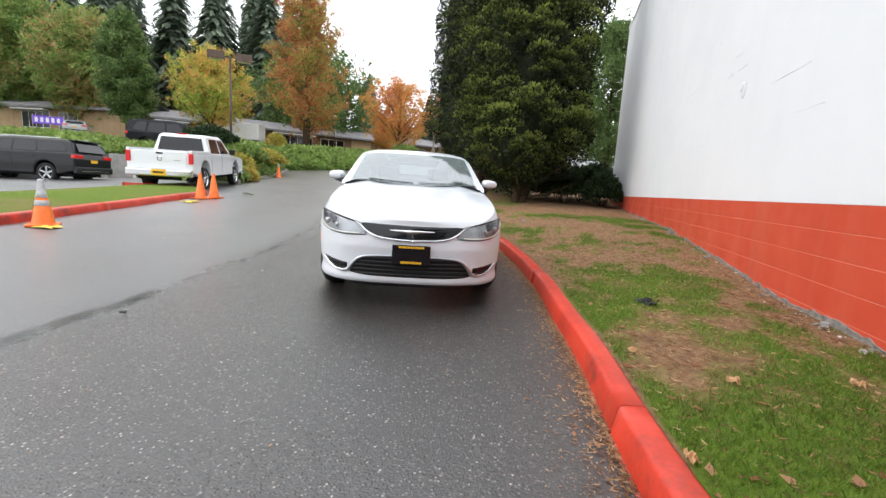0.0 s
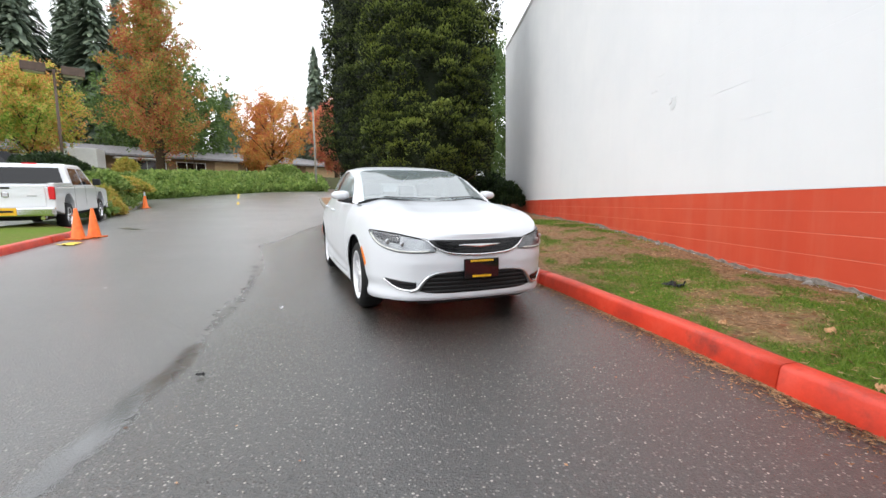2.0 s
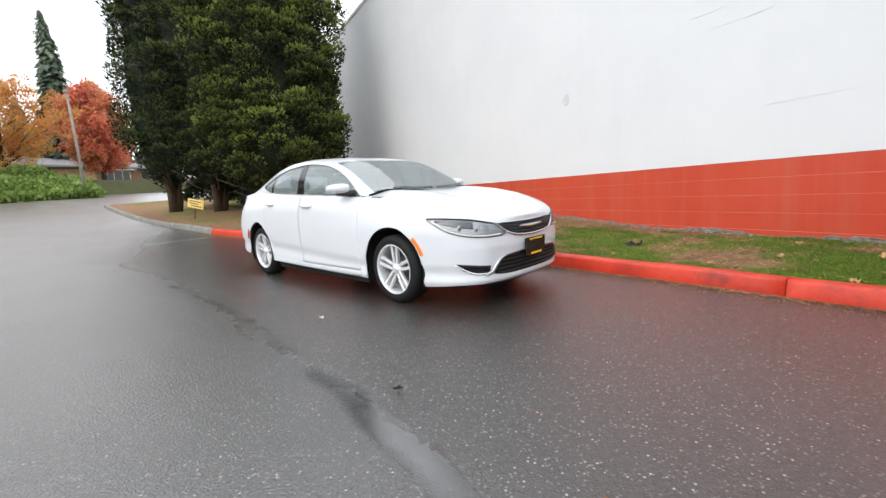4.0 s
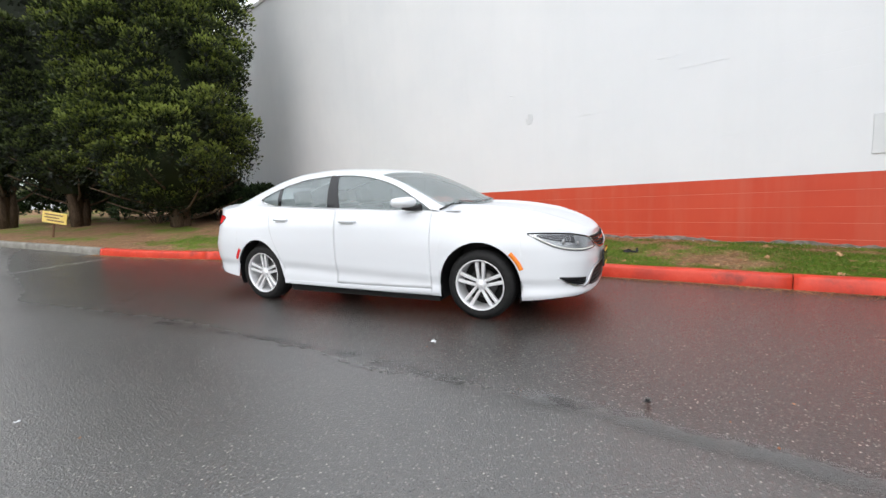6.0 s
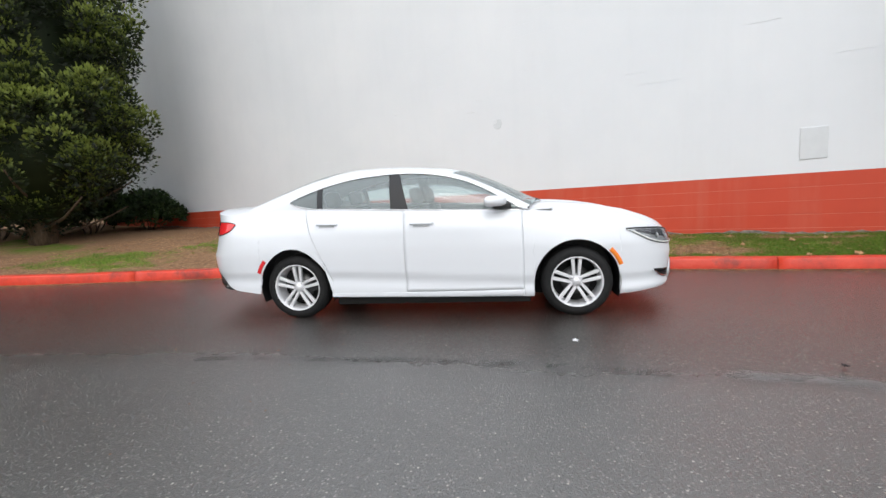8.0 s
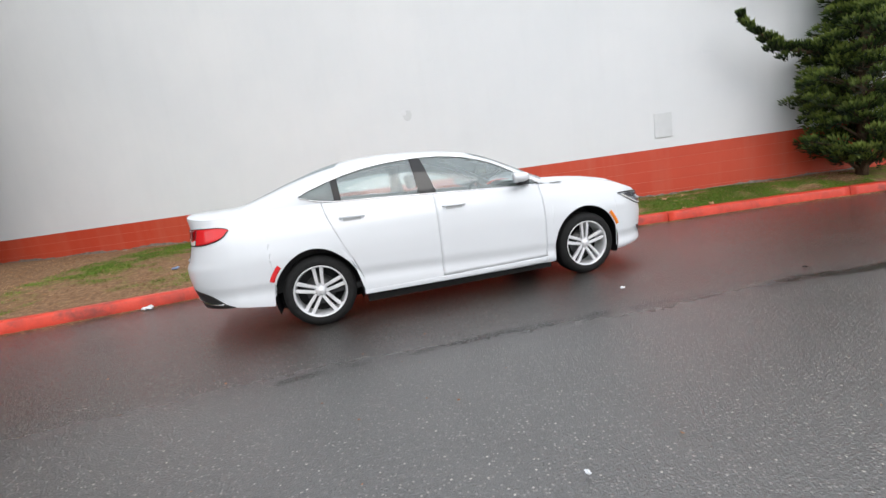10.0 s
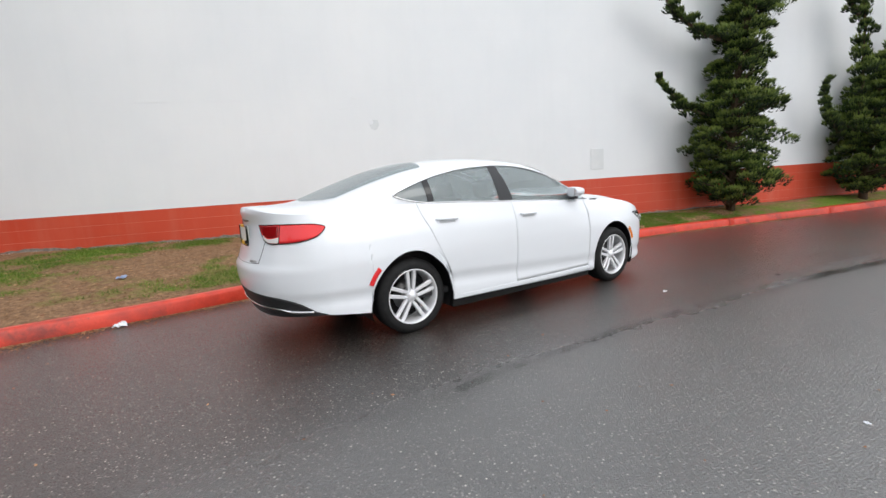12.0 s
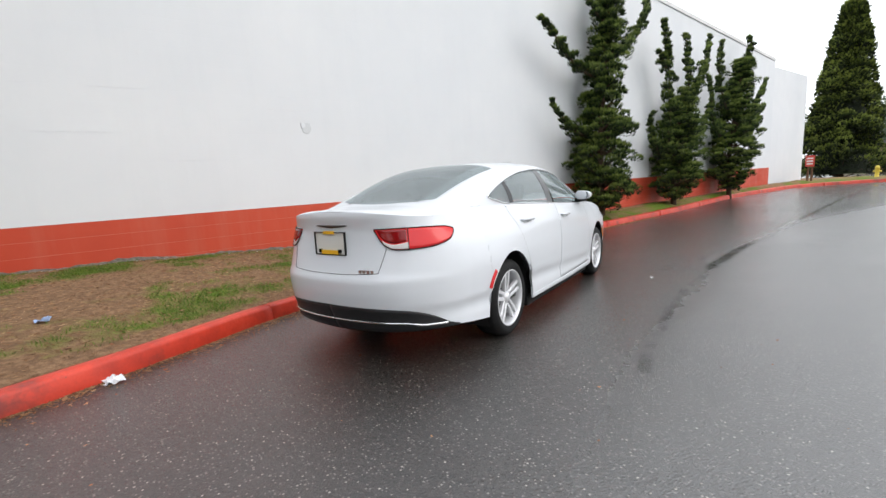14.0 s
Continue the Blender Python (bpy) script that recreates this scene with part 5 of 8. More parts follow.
    part("mirror_glass", bm, M["chrome"], mir, "mirror glass")
    bm = bmesh.new()
    tube(bm, [(side * 0.80, 0.60, 1.05), (side * 0.86, 0.66, 1.044), (side * 0.93, 0.74, 1.056)], [0.035, 0.026, 0.022], 8)
    part("mirror_foot", bm, M["black_trim"], mir, "black mirror foot")
    # wiper
    bm = bmesh.new()
    sweep = (-0.66, -0.02) if side > 0 else (0.70, 0.06)
    tube(bm, [lid(0.245 + 0.205 * (sweep[0] + (sweep[1] - sweep[0]) * k / 8) ** 2 + 0.012 * k / 8, sweep[0] + (sweep[1] - sweep[0]) * k / 8, 0.012) for k in range(9)], 0.0045, 5)
    part("wiper", bm, M["black_trim"], saloon, "black wiper blade")
    # front seats and rear bench with headrests
    for y, w, x in ((1.12, 0.25, 0.37), (2.05, 0.30, 0.36)):
        bm = box_bm((side * x - w, y - 0.25, 0.35), (side * x + w, y + 0.25, 0.55), 0.05)
        seat = part("seat", bm, M["cloth"], saloon, "grey cloth seat")
        bm = box_bm((-w, -0.06, 0), (w, 0.06, 0.58), 0.05, Matrix.Translation((side * x, y + 0.22, 0.52)) @ Matrix.Rotation(radians(-18), 4, "X"), 3)
        part("backrest", bm, M["cloth"], seat)
        bm = box_bm((-0.13, -0.05, 0), (0.13, 0.05, 0.17), 0.045, Matrix.Translation((side * x, y + 0.42, 1.10)) @ Matrix.Rotation(radians(-12), 4, "X"), 3)
        part("headrest", bm, M["cloth"], seat)
bm = bmesh.new()
lathe(bm, [(0.17 + 0.016 * math.cos(a), 0.016 * math.sin(a)) for a in np.linspace(0, math.tau, 11)[:-1]], 32, "z", True, Matrix.Translation((0.37, 0.80, 0.93)) @ Matrix.Rotation(radians(-62), 4, "X"))
box(bm, (0.21, 0.78, 0.915), (0.53, 0.80, 0.945))
part("steering_wheel", bm, M["dash"], saloon)
bm = box_bm((-0.82, 0.45, 0.28), (0.82, 2.75, 0.34), 0.02)
box(bm, (-0.70, 2.45, 0.34), (0.70, 3.2, 1.02))
box(bm, (-0.80, 0.40, 0.34), (0.80, 0.72, 0.96))
part("cabin_floor", bm, M["dash"], saloon)
bm = bmesh.new()
grid(bm, [[lid(0.90 + 0.10 * a, t, -0.012) + Vector((0, 0, -0.012 * (1 - a))) for t in np.linspace(-0.11, 0.11, 5)] for a in (0, 1)])
part("inner_mirror", bm, M["dash"], saloon)

# ---- plates: dark frame with yellow bars, and an empty dealer frame behind ----
bm = box_bm((-0.160, -1.012, 0.388), (0.160, -0.992, 0.552), 0.006)
plate = part("front_plate", bm, M["gloss_black"], saloon, "black dealer plate with yellow bars")
for z0, z1, x0, x1 in ((0.528, 0.544, -0.105, 0.105), (0.398, 0.416, -0.085, 0.085)):
    k = 0
    x = x0
    while x < x1:
        w = 0.010 + 0.006 * ((k * 7) % 3)
        part("print_bar", box_bm((x, -1.0150, z0), (min(x + w, x1), -1.0125, z1)), M["yellow"], plate)
        x += w + 0.004
        k += 1
bm = bmesh.new()
py = skin(N_U, 0.88, 1).y + 0.002
box(bm, (-0.156, py, 0.800), (-0.149, py + 0.016, 0.965))
box(bm, (0.149, py, 0.800), (0.156, py + 0.016, 0.965))
box(bm, (-0.158, py, 0.959), (0.158, py + 0.016, 0.966))
box(bm, (-0.158, py, 0.799), (0.158, py + 0.016, 0.806))
rp = part("rear_plate", bm, M["gloss_black"], saloon, "dark plate frame with yellow bars")
part("card", box_bm((-0.148, py - 0.01, 0.805), (0.148, py + 0.008, 0.960)), M["white_card"], rp, "blank white card")
part("print_bar", box_bm((-0.055, py + 0.009, 0.950), (0.055, py + 0.019, 0.972)), M["yellow"], rp)
part("print_bar", box_bm((-0.085, py + 0.009, 0.806), (0.085, py + 0.019, 0.834)), M["yellow"], rp)
for x in (-0.10, 0.10):
    part("clip", box_bm((x - 0.012, py + 0.005, 0.815), (x + 0.012, py + 0.022, 0.842), 0.003), M["gloss_black"], rp)
bm = bmesh.new()
for k in range(4):
    p = skin(u_of_x(0.30 + 0.032 * k, True), 0.722, -1, 0.002)
    box(bm, (p.x - 0.012, p.y - 0.004, 0.712), (p.x + 0.012, p.y + 0.004, 0.734))
plate.location.z, rp.location.z = 0.022, 0.028
part("boot_badge", bm, M["satin"], saloon, "small bright boot badge")


# ---- trees ----
rng = np.random.default_rng(11)


def blades(centres, dirs, count, length, width, spread=0.9, drop=0.0, scatter=0.28):
    """Small leaf blades round each centre: arrays of vertices and quads. dirs: the way a clump points."""
    c = np.repeat(np.asarray(centres, float), count, axis=0)
    d = np.repeat(np.asarray(dirs, float), count, axis=0)
    n = len(c)
    d = d + rng.normal(0, spread, (n, 3))
    d[:, 2] -= drop
    d /= np.linalg.norm(d, axis=1)[:, None] + 1e-9
    s = np.cross(d, rng.normal(0, 1, (n, 3)))
    s /= np.linalg.norm(s, axis=1)[:, None] + 1e-9
    ln = length * rng.uniform(0.55, 1.25, (n, 1))
    wd = width * rng.uniform(0.6, 1.3, (n, 1))
    base = c + rng.normal(0, length * scatter, (n, 3))
    v = np.stack([base - s * wd * 0.25, base + d * ln * 0.45 - s * wd * 0.5, base + d * ln, base + d * ln * 0.5 + s * wd * 0.5], axis=1).reshape(-1, 3)
    f = np.arange(n * 4).reshape(-1, 4)
    return v, f


def merged(pieces):
    vs, fs, k = [], [], 0
    for v, f in pieces:
        vs.append(v)
        fs.append(f + k)
        k += len(v)
    return np.concatenate(vs), np.concatenate(fs)


def leaf_part(name, pieces, mat, parent, label=""):
    v, f = merged(pieces) if isinstance(pieces, list) else pieces
    return part(name, raw_mesh(name, v, f, mat), None, parent, label)


def limb(bm, a, b, r0, r1, sag=0.0, seg=6):
    a, b = Vector(a), Vector(b)
    pts = [a.lerp(b, t) + Vector((0.05 * math.sin(5 * t + a.x), 0.05 * math.cos(4 * t + a.y), -sag * math.sin(math.pi * t))) for t in (0, 0.25, 0.5, 0.75, 1)]
    tube(bm, pts, [r0 + (r1 - r0) * t for t in (0, 0.25, 0.5, 0.75, 1)], seg)


def lump(p, s):
    return noise.noise(Vector(p) * s)


def puff_part(name, centres, radii, lean, count, blade, mat, parent, label="", wall_x=None, slim=0.55, tall=0.8):
    """Rounded sprays of short blades; pale fresh tips, with light painted on tops and outsides."""
    c = np.repeat(np.asarray(centres, float), count, axis=0)
    r = np.repeat(np.asarray(radii, float), count)[:, None]
    n = len(c)
    d = rng.normal(0, 1, (n, 3)) + np.array([0, 0, 0.45])
    d /= np.linalg.norm(d, axis=1)[:, None]
    depth = rng.uniform(0.55, 1.0, (n, 1)) ** 0.6
    base = c + d * r * depth * np.array([1, 1, tall])
    w = d + np.array([0, 0, 0.55]) + rng.normal(0, 0.35, (n, 3))
    if lean is not None:
        w = w + np.repeat(np.asarray(lean, float), count, axis=0)
    w /= np.linalg.norm(w, axis=1)[:, None]
    s = np.cross(w, rng.normal(0, 1, (n, 3)))
    s /= np.linalg.norm(s, axis=1)[:, None] + 1e-9
    ln, wd = blade * rng.uniform(0.6, 1.3, (n, 1)), blade * slim * rng.uniform(0.6, 1.3, (n, 1))
    v = np.stack([base - s * wd * 0.35, base + w * ln * 0.5 - s * wd * 0.5, base + w * ln, base + w * ln * 0.5 + s * wd * 0.5], axis=1)
    if wall_x is not None:
        v[:, :, 0] = np.minimum(v[:, :, 0], wall_x)
    # fresh tip colour plus painted light: paler upwards and outwards, darker inside
    young_lit = np.clip(0.20 + 0.52 * d[:, 2] + 0.75 * (depth[:, 0] - 0.7) + rng.normal(0, 0.06, n) + np.repeat(rng.normal(0, 0.13, len(centres)), count), 0, 1)
    young_lit4 = np.stack([young_lit - 0.15, young_lit, young_lit + 0.25, young_lit], axis=1).ravel()
    return part(name, raw_mesh(name, v.reshape(-1, 3), np.arange(n * 4).reshape(-1, 4), mat, {"young_lit": young_lit4}), None, parent, label)


def cypress(x, y, z, height, radius, clear, label, clumps=700, count=80, size=0.40, cone=False, blade=0.11, leaf="cypress"):
    """A dense upright conifer: bare foot, lumpy column of feathery sprays."""
    tree = empty("conifer_tree", pose(x, y, z), label, "tree", "conifers by the wall")
    bm = bmesh.new()
    for k in range(3):
        a = k * 2.1
        limb(bm, (0.10 * math.cos(a), 0.10 * math.sin(a), -0.2), (0.45 * math.cos(a), 0.45 * math.sin(a), clear + 1.5), 0.17, 0.08)
    limb(bm, (0, 0, -0.2), (0, 0, height * 0.85), 0.22, 0.04)
    for k in range(10):
        a = k * 2.4
        limb(bm, (0, 0, clear - 0.3 + 0.1 * k), (radius * 0.8 * math.cos(a), radius * 0.8 * math.sin(a), clear + 0.3 + 0.12 * k), 0.05, 0.015, 0.1)
    part("trunk", bm, M["bark"], tree, "brown fibrous trunk")

    def rad(h, a):
        if cone:
            return radius * (1.02 - h) ** 0.62 * (1 + 0.2 * lump((math.cos(a) * 1.5 + x, math.sin(a) * 1.5, h * height * 0.7), 1.0))
        body = min(1.0, (h / 0.10) ** 0.6 if h < 0.10 else 1.0) * (1 - max(0, (h - 0.55) / 0.45) ** 1.8 * 0.85)
        return radius * body * (1 + 0.24 * lump((math.cos(a) * 1.2 + x, math.sin(a) * 1.2 + y, h * height * 0.55), 1.0) + 0.20 * lump((math.cos(a) * 4.2, math.sin(a) * 4.2 + x, h * height * 1.7), 1.0))

    cs, rs = [], []
    while len(cs) < clumps:
        h, a = rng.uniform(0, 1) ** 0.85, rng.uniform(0, math.tau)
        q = size * rng.uniform(0.7, 1.35)
        r = max(0.05, rad(h, a) * (1 - 0.10 * rng.uniform()) - 0.6 * q)
        cs.append((r * math.cos(a), r * math.sin(a), clear + 0.1 + h * (height - clear)))
        rs.append(q)
    puff_part("crown", cs, rs, None, count, blade, M[leaf], tree, "dense green sprays, pale tips and top light in the colour")
    # added dark core: stops see-through and paints the shade in the gaps
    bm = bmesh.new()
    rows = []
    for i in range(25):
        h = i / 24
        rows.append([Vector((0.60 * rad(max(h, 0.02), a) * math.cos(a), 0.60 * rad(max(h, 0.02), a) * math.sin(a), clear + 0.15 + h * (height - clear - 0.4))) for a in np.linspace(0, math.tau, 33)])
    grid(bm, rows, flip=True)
    part("inner_growth", bm, M["cypress_dark"], tree, "dark core painting the shade between the sprays")
    return tree


def wall_conifer(x, y, z, column, arms, label, seed):
    """A juniper by the wall: trunk, a column of rounded sprays to (height, half width, offset) stations, and swept arms."""
    r = np.random.default_rng(seed)
    tree = empty("wall_conifer", pose(x, y, z), label, "tree", "conifers along the wall")
    bm = bmesh.new()
    lim = WALL_X - x - 0.05
    top = column[-1][0]
    hs = [c[0] for c in column]
    trunk = [Vector((0.05 * math.sin(3 * t), np.interp(t * top, hs, [c[2] for c in column]) if t > 0 else 0.0, -0.2 + (top + 0.2) * t)) for t in np.linspace(0, 1, 10)]
    tube(bm, trunk, [0.085 * (1 - 0.85 * k / 9) + 0.01 for k in range(10)], 7)
    cs, rs, ln = [], [], []
    h = 0.22
    while h < top:
        wide, off = 0.74 * np.interp(h, hs, [c[1] for c in column]) * (1 + 0.22 * math.sin(h * 7.5 + seed)), np.interp(h, hs, [c[2] for c in column])
        for k in range(9 if wide > 0.75 else 6):
            a = r.uniform(0, math.tau)
            u = r.uniform(0.05, 1.0) ** 0.5
            cy, cx = off + wide * u * math.sin(a) * 0.82, 0.62 * wide * u * math.cos(a)
            q = r.uniform(0.08, 0.21) * (0.7 + 0.3 * min(1, wide))
            cs.append((min(cx, lim - 0.6 * q), cy, h + r.uniform(-0.08, 0.08)))
            rs.append(q)
            ln.append((0.3 * math.cos(a), 1.1 * math.sin(a), 0.55))
            if r.uniform() < 0.3:
                tube(bm, [(0, off, h - 0.25), (cs[-1][0], cy, cs[-1][2])], [0.025, 0.010], 5, False)
        h += 0.085
    for (y0, z0), (ym, zm), (y1, z1), q0 in arms:
        pts = []
        for t in np.linspace(0, 1, 9):
            pts.append(Vector((r.uniform(-0.08, 0.08) * t, (1 - t) ** 2 * y0 + 2 * t * (1 - t) * ym + t * t * y1, (1 - t) ** 2 * z0 + 2 * t * (1 - t) * zm + t * t * z1)))
        tube(bm, pts, [0.045 * (1 - 0.8 * k / 8) for k in range(9)], 6)
        way = (pts[-1] - pts[-2]).normalized()
        n = max(10, int((pts[-1] - pts[0]).length * 15))
        for k in range(n):
            t = (k + 0.5) / n
            i = min(7, int(t * 8))
            p = pts[i].lerp(pts[i + 1], t * 8 - i)
            q = 0.55 * q0 * (1.05 - 0.75 * t) * r.uniform(0.5, 1.5)
            cs.append((min(p.x + r.normal(0, 0.4 * q), lim - 0.5 * q), p.y + r.normal(0, 0.45 * q), p.z + r.normal(0, 0.3 * q)))
            rs.append(q)
            ln.append((r.normal(0, 0.4), way.y * 1.7, way.z * 1.4 + 0.3))
    part("trunk", bm, M["bark"], tree, "dark thin leaders and branches")
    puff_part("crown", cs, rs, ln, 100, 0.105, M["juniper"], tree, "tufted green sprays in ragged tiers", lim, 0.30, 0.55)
    return tree


def broadleaf(name, x, y, z, height, radius, mat, label, bottom=0.3, clumps=900, count=10, size=0.45, squash=1.0, group="autumn trees", round_top=1.0):
    """A leafy tree: trunk, limbs, crown of clumped leaves with gaps."""
    tree = empty(name, pose(x, y, z), label, "tree", group)
    bm = bmesh.new()
    limb(bm, (0, 0, -0.4), (0.1, 0.05, height * 0.8), 0.035 * height ** 0.9, 0.03)
    b0 = height * bottom
    cs, ds = [], []
    n_limbs = 26
    for k in range(n_limbs):
        t = (k + 0.5) / n_limbs
        a = k * 2.39996
        h = b0 + (height - b0) * t
        prof = math.sin(math.pi * min(1, (0.16 + 0.84 * t)) ** round_top) ** 0.75
        reach = radius * prof * rng.uniform(0.8, 1.12)
        tip = Vector((reach * math.cos(a), reach * math.sin(a) * squash, min(height, h + 0.25 * reach)))
        limb(bm, (0, 0, max(0.6 * b0, h - 0.5 * reach)), tip, 0.05 + 0.05 * (1 - t), 0.012, -0.1)
        m = max(8, int(clumps / n_limbs))
        for i in range(m):
            s = rng.uniform(0.25, 1.05)
            c = np.array(tip) * np.array([s, s, 0]) + np.array([0, 0, h - 0.5 * reach + (tip.z - h + 0.5 * reach) * s])
            c += rng.normal(0, 0.16 * radius, 3) * np.array([1, 1, 0.8])
            cs.append(c)
            ds.append((math.cos(a) * 0.4, math.sin(a) * 0.4, 0.2))
    part("trunk", bm, M["bark"], tree, "grey-brown trunk and limbs")
    leaf_part("crown", blades(cs, ds, int(count * 2.6), size * 0.52, size * 0.34, 1.0, 0.1, 0.8), mat, tree)
    return tree


def fir_pieces(x, y, z, height, radius, tiers=22, per=13):
    """Branch sprays of a far fir at uneven heights and reaches, drooping at the tips."""
    n = tiers * per
    t = rng.uniform(0, 1, n) ** 1.25
    a = rng.uniform(0, math.tau, n)
    tier = rng.uniform(0.75, 1.1, n)
    reach = (radius * (1 - t) ** 0.72 * tier + 0.15) * (1 + 0.22 * np.sin(2 * a + t * 7 + y) + 0.14 * np.sin(3 * a - t * 15 + x))
    r1 = reach * rng.uniform(0.45, 1.1, n)
    r0 = r1 * rng.uniform(0.25, 0.65, n)
    h = z + height * (0.05 + 0.95 * t)
    c, s = np.cos(a), np.sin(a)
    w = 0.08 * reach + 0.10
    dr = rng.uniform(0.10, 0.50, n) * r1
    rm = (r0 + r1) / 2
    v = np.stack([np.stack([x + c * r0, y + s * r0, h + 0.15], 1), np.stack([x + c * rm - s * w, y + s * rm + c * w, h - 0.45 * dr], 1),
                  np.stack([x + c * r1, y + s * r1, h - dr], 1), np.stack([x + c * rm + s * w, y + s * rm - c * w, h - 0.45 * dr], 1)], axis=1).reshape(-1, 3)
    return v, np.arange(n * 4).reshape(-1, 4)


# the dense pair and the one behind, by the building's corner
cypress(-0.75, 17.0, 0.72, 12.5, 2.48, 0.45, "tall dense green conifer beside the white wall's corner", 900, 190, 0.50)
cypress(-2.85, 20.2, 0.98, 12.5, 1.75, 0.8, "tall narrow conifer with shade in its colour on the worn lawn", 620, 140, 0.45, leaf="cypress_shaded")
cypress(-4.55, 22.0, 1.15, 13.0, 1.40, 0.9, "tall narrow conifer at the lawn's end", 560, 90, 0.42, leaf="cypress_shaded")

# along the wall to the south
wall_conifer(2.42, -1.1, 0.27, [(0.2, 1.1, 0.0), (1.0, 1.6, 0.0), (1.7, 1.65, 0.05), (2.4, 1.2, 0.0), (3.1, 0.85, -0.05), (3.6, 1.0, -0.1), (4.2, 0.7, -0.2), (4.8, 0.8, -0.25), (5.6, 0.5, -0.3), (6.8, 0.15, -0.4)],
             [((0.3, 3.6), (1.3, 3.7), (2.3, 4.75), 0.30), ((-0.5, 4.2), (-1.6, 4.6), (-2.2, 5.9), 0.28), ((0.7, 2.1), (1.5, 2.2), (1.95, 2.9), 0.24), ((-0.2, 5.0), (0.5, 5.1), (0.8, 5.9), 0.24)], "tall green conifer with upswept arms against the wall", 3)
wall_conifer(2.42, -5.1, 0.27, [(0.2, 1.0, 0.0), (0.8, 1.5, 0.0), (1.6, 1.55, -0.1), (2.2, 1.2, -0.2), (2.9, 0.9, -0.4), (3.4, 0.3, -0.5)],
             [((0.5, 1.6), (0.1, 3.4), (1.0, 5.5), 0.34), ((0.9, 1.5), (1.4, 1.9), (1.5, 2.8), 0.22), ((-0.5, 2.4), (-1.1, 3.6), (-0.5, 5.3), 0.36), ((-0.8, 3.2), (-1.7, 3.8), (-2.1, 5.5), 0.32), ((0.7, 4.2), (0.9, 4.4), (1.15, 4.6), 0.2), ((-1.2, 2.0), (-2.0, 2.3), (-2.3, 3.0), 0.3)], "forked green conifer leaning along the wall", 8)
wall_conifer(2.42, -9.4, 0.28, [(0.2, 0.8, 0.0), (0.8, 1.4, 0.0), (1.6, 1.9, 0.0), (2.4, 1.6, -0.2), (3.2, 1.2, -0.3), (4.0, 0.9, -0.5), (5.0, 0.5, -0.8)],
             [((-0.4, 3.4), (-1.2, 4.6), (-1.2, 5.9), 0.34), ((0.2, 3.0), (1.5, 3.6), (1.3, 5.4), 0.30), ((-1.2, 2.6), (-2.2, 3.2), (-3.0, 4.5), 0.26), ((-1.0, 2.2), (-2.2, 2.4), (-2.9, 3.5), 0.26), ((1.0, 2.2), (1.9, 2.6), (1.9, 4.2), 0.26)], "forked conifer with some browned twigs against the wall", 15)


def shrub_at(name, x, y, z, rx, ry, h, mat, label, clumps=300, count=12, size=0.16, group=""):
    bush = empty(name, pose(x, y, z), label, "shrub", group)
    cs, ds = [], []
    for _ in range(clumps):
        a, u = rng.uniform(0, math.tau), rng.uniform(0, 1) ** 0.5
        k = 1 + 0.25 * lump((math.cos(a) + x, math.sin(a) + y, u * 2), 1.3)
        e = math.sqrt(max(0, 1 - (u * 0.98) ** 2))
        cs.append((rx * u * k * math.cos(a), ry * u * k * math.sin(a), h * (0.12 + 0.88 * e * rng.uniform(0.55, 1.0))))
        ds.append((math.cos(a) * u, math.sin(a) * u, 0.7))
    leaf_part("leaves", blades(cs, ds, count, size, size * 0.5, 0.8), mat, bush)
    bm = bmesh.new()
    for k in range(6):
        a = k * 1.05
        limb(bm, (0.05 * math.cos(a), 0.05 * math.sin(a), -0.1), (0.6 * rx * math.cos(a), 0.6 * ry * math.sin(a), 0.7 * h), 0.02, 0.006)
    part("stems", bm, M["bark"], bush)
    return bush


for x, y, rx, ry, h in ((1.6, 20.0, 1.1, 1.6, 1.5), (2.3, 18.3, 0.7, 1.3, 1.25), (0.6, 21.6, 1.2, 1.3, 1.6), (2.2, 22.3, 1.0, 1.0, 1.7), (0.9, 18.7, 0.9, 1.2, 1.3), (-0.9, 19.3, 1.1, 1.2, 1.4), (-1.5, 22.0, 1.3, 1.3, 1.5), (-3.0, 23.6, 1.2, 1.2, 1.5)):
    shrub_at("shrub", x, y, lawn_height(x, y) - 0.05, rx, ry, h, M["shrub"], "low dark evergreen shrub at the wall's corner", 420, 12, 0.17, "corner shrubs")


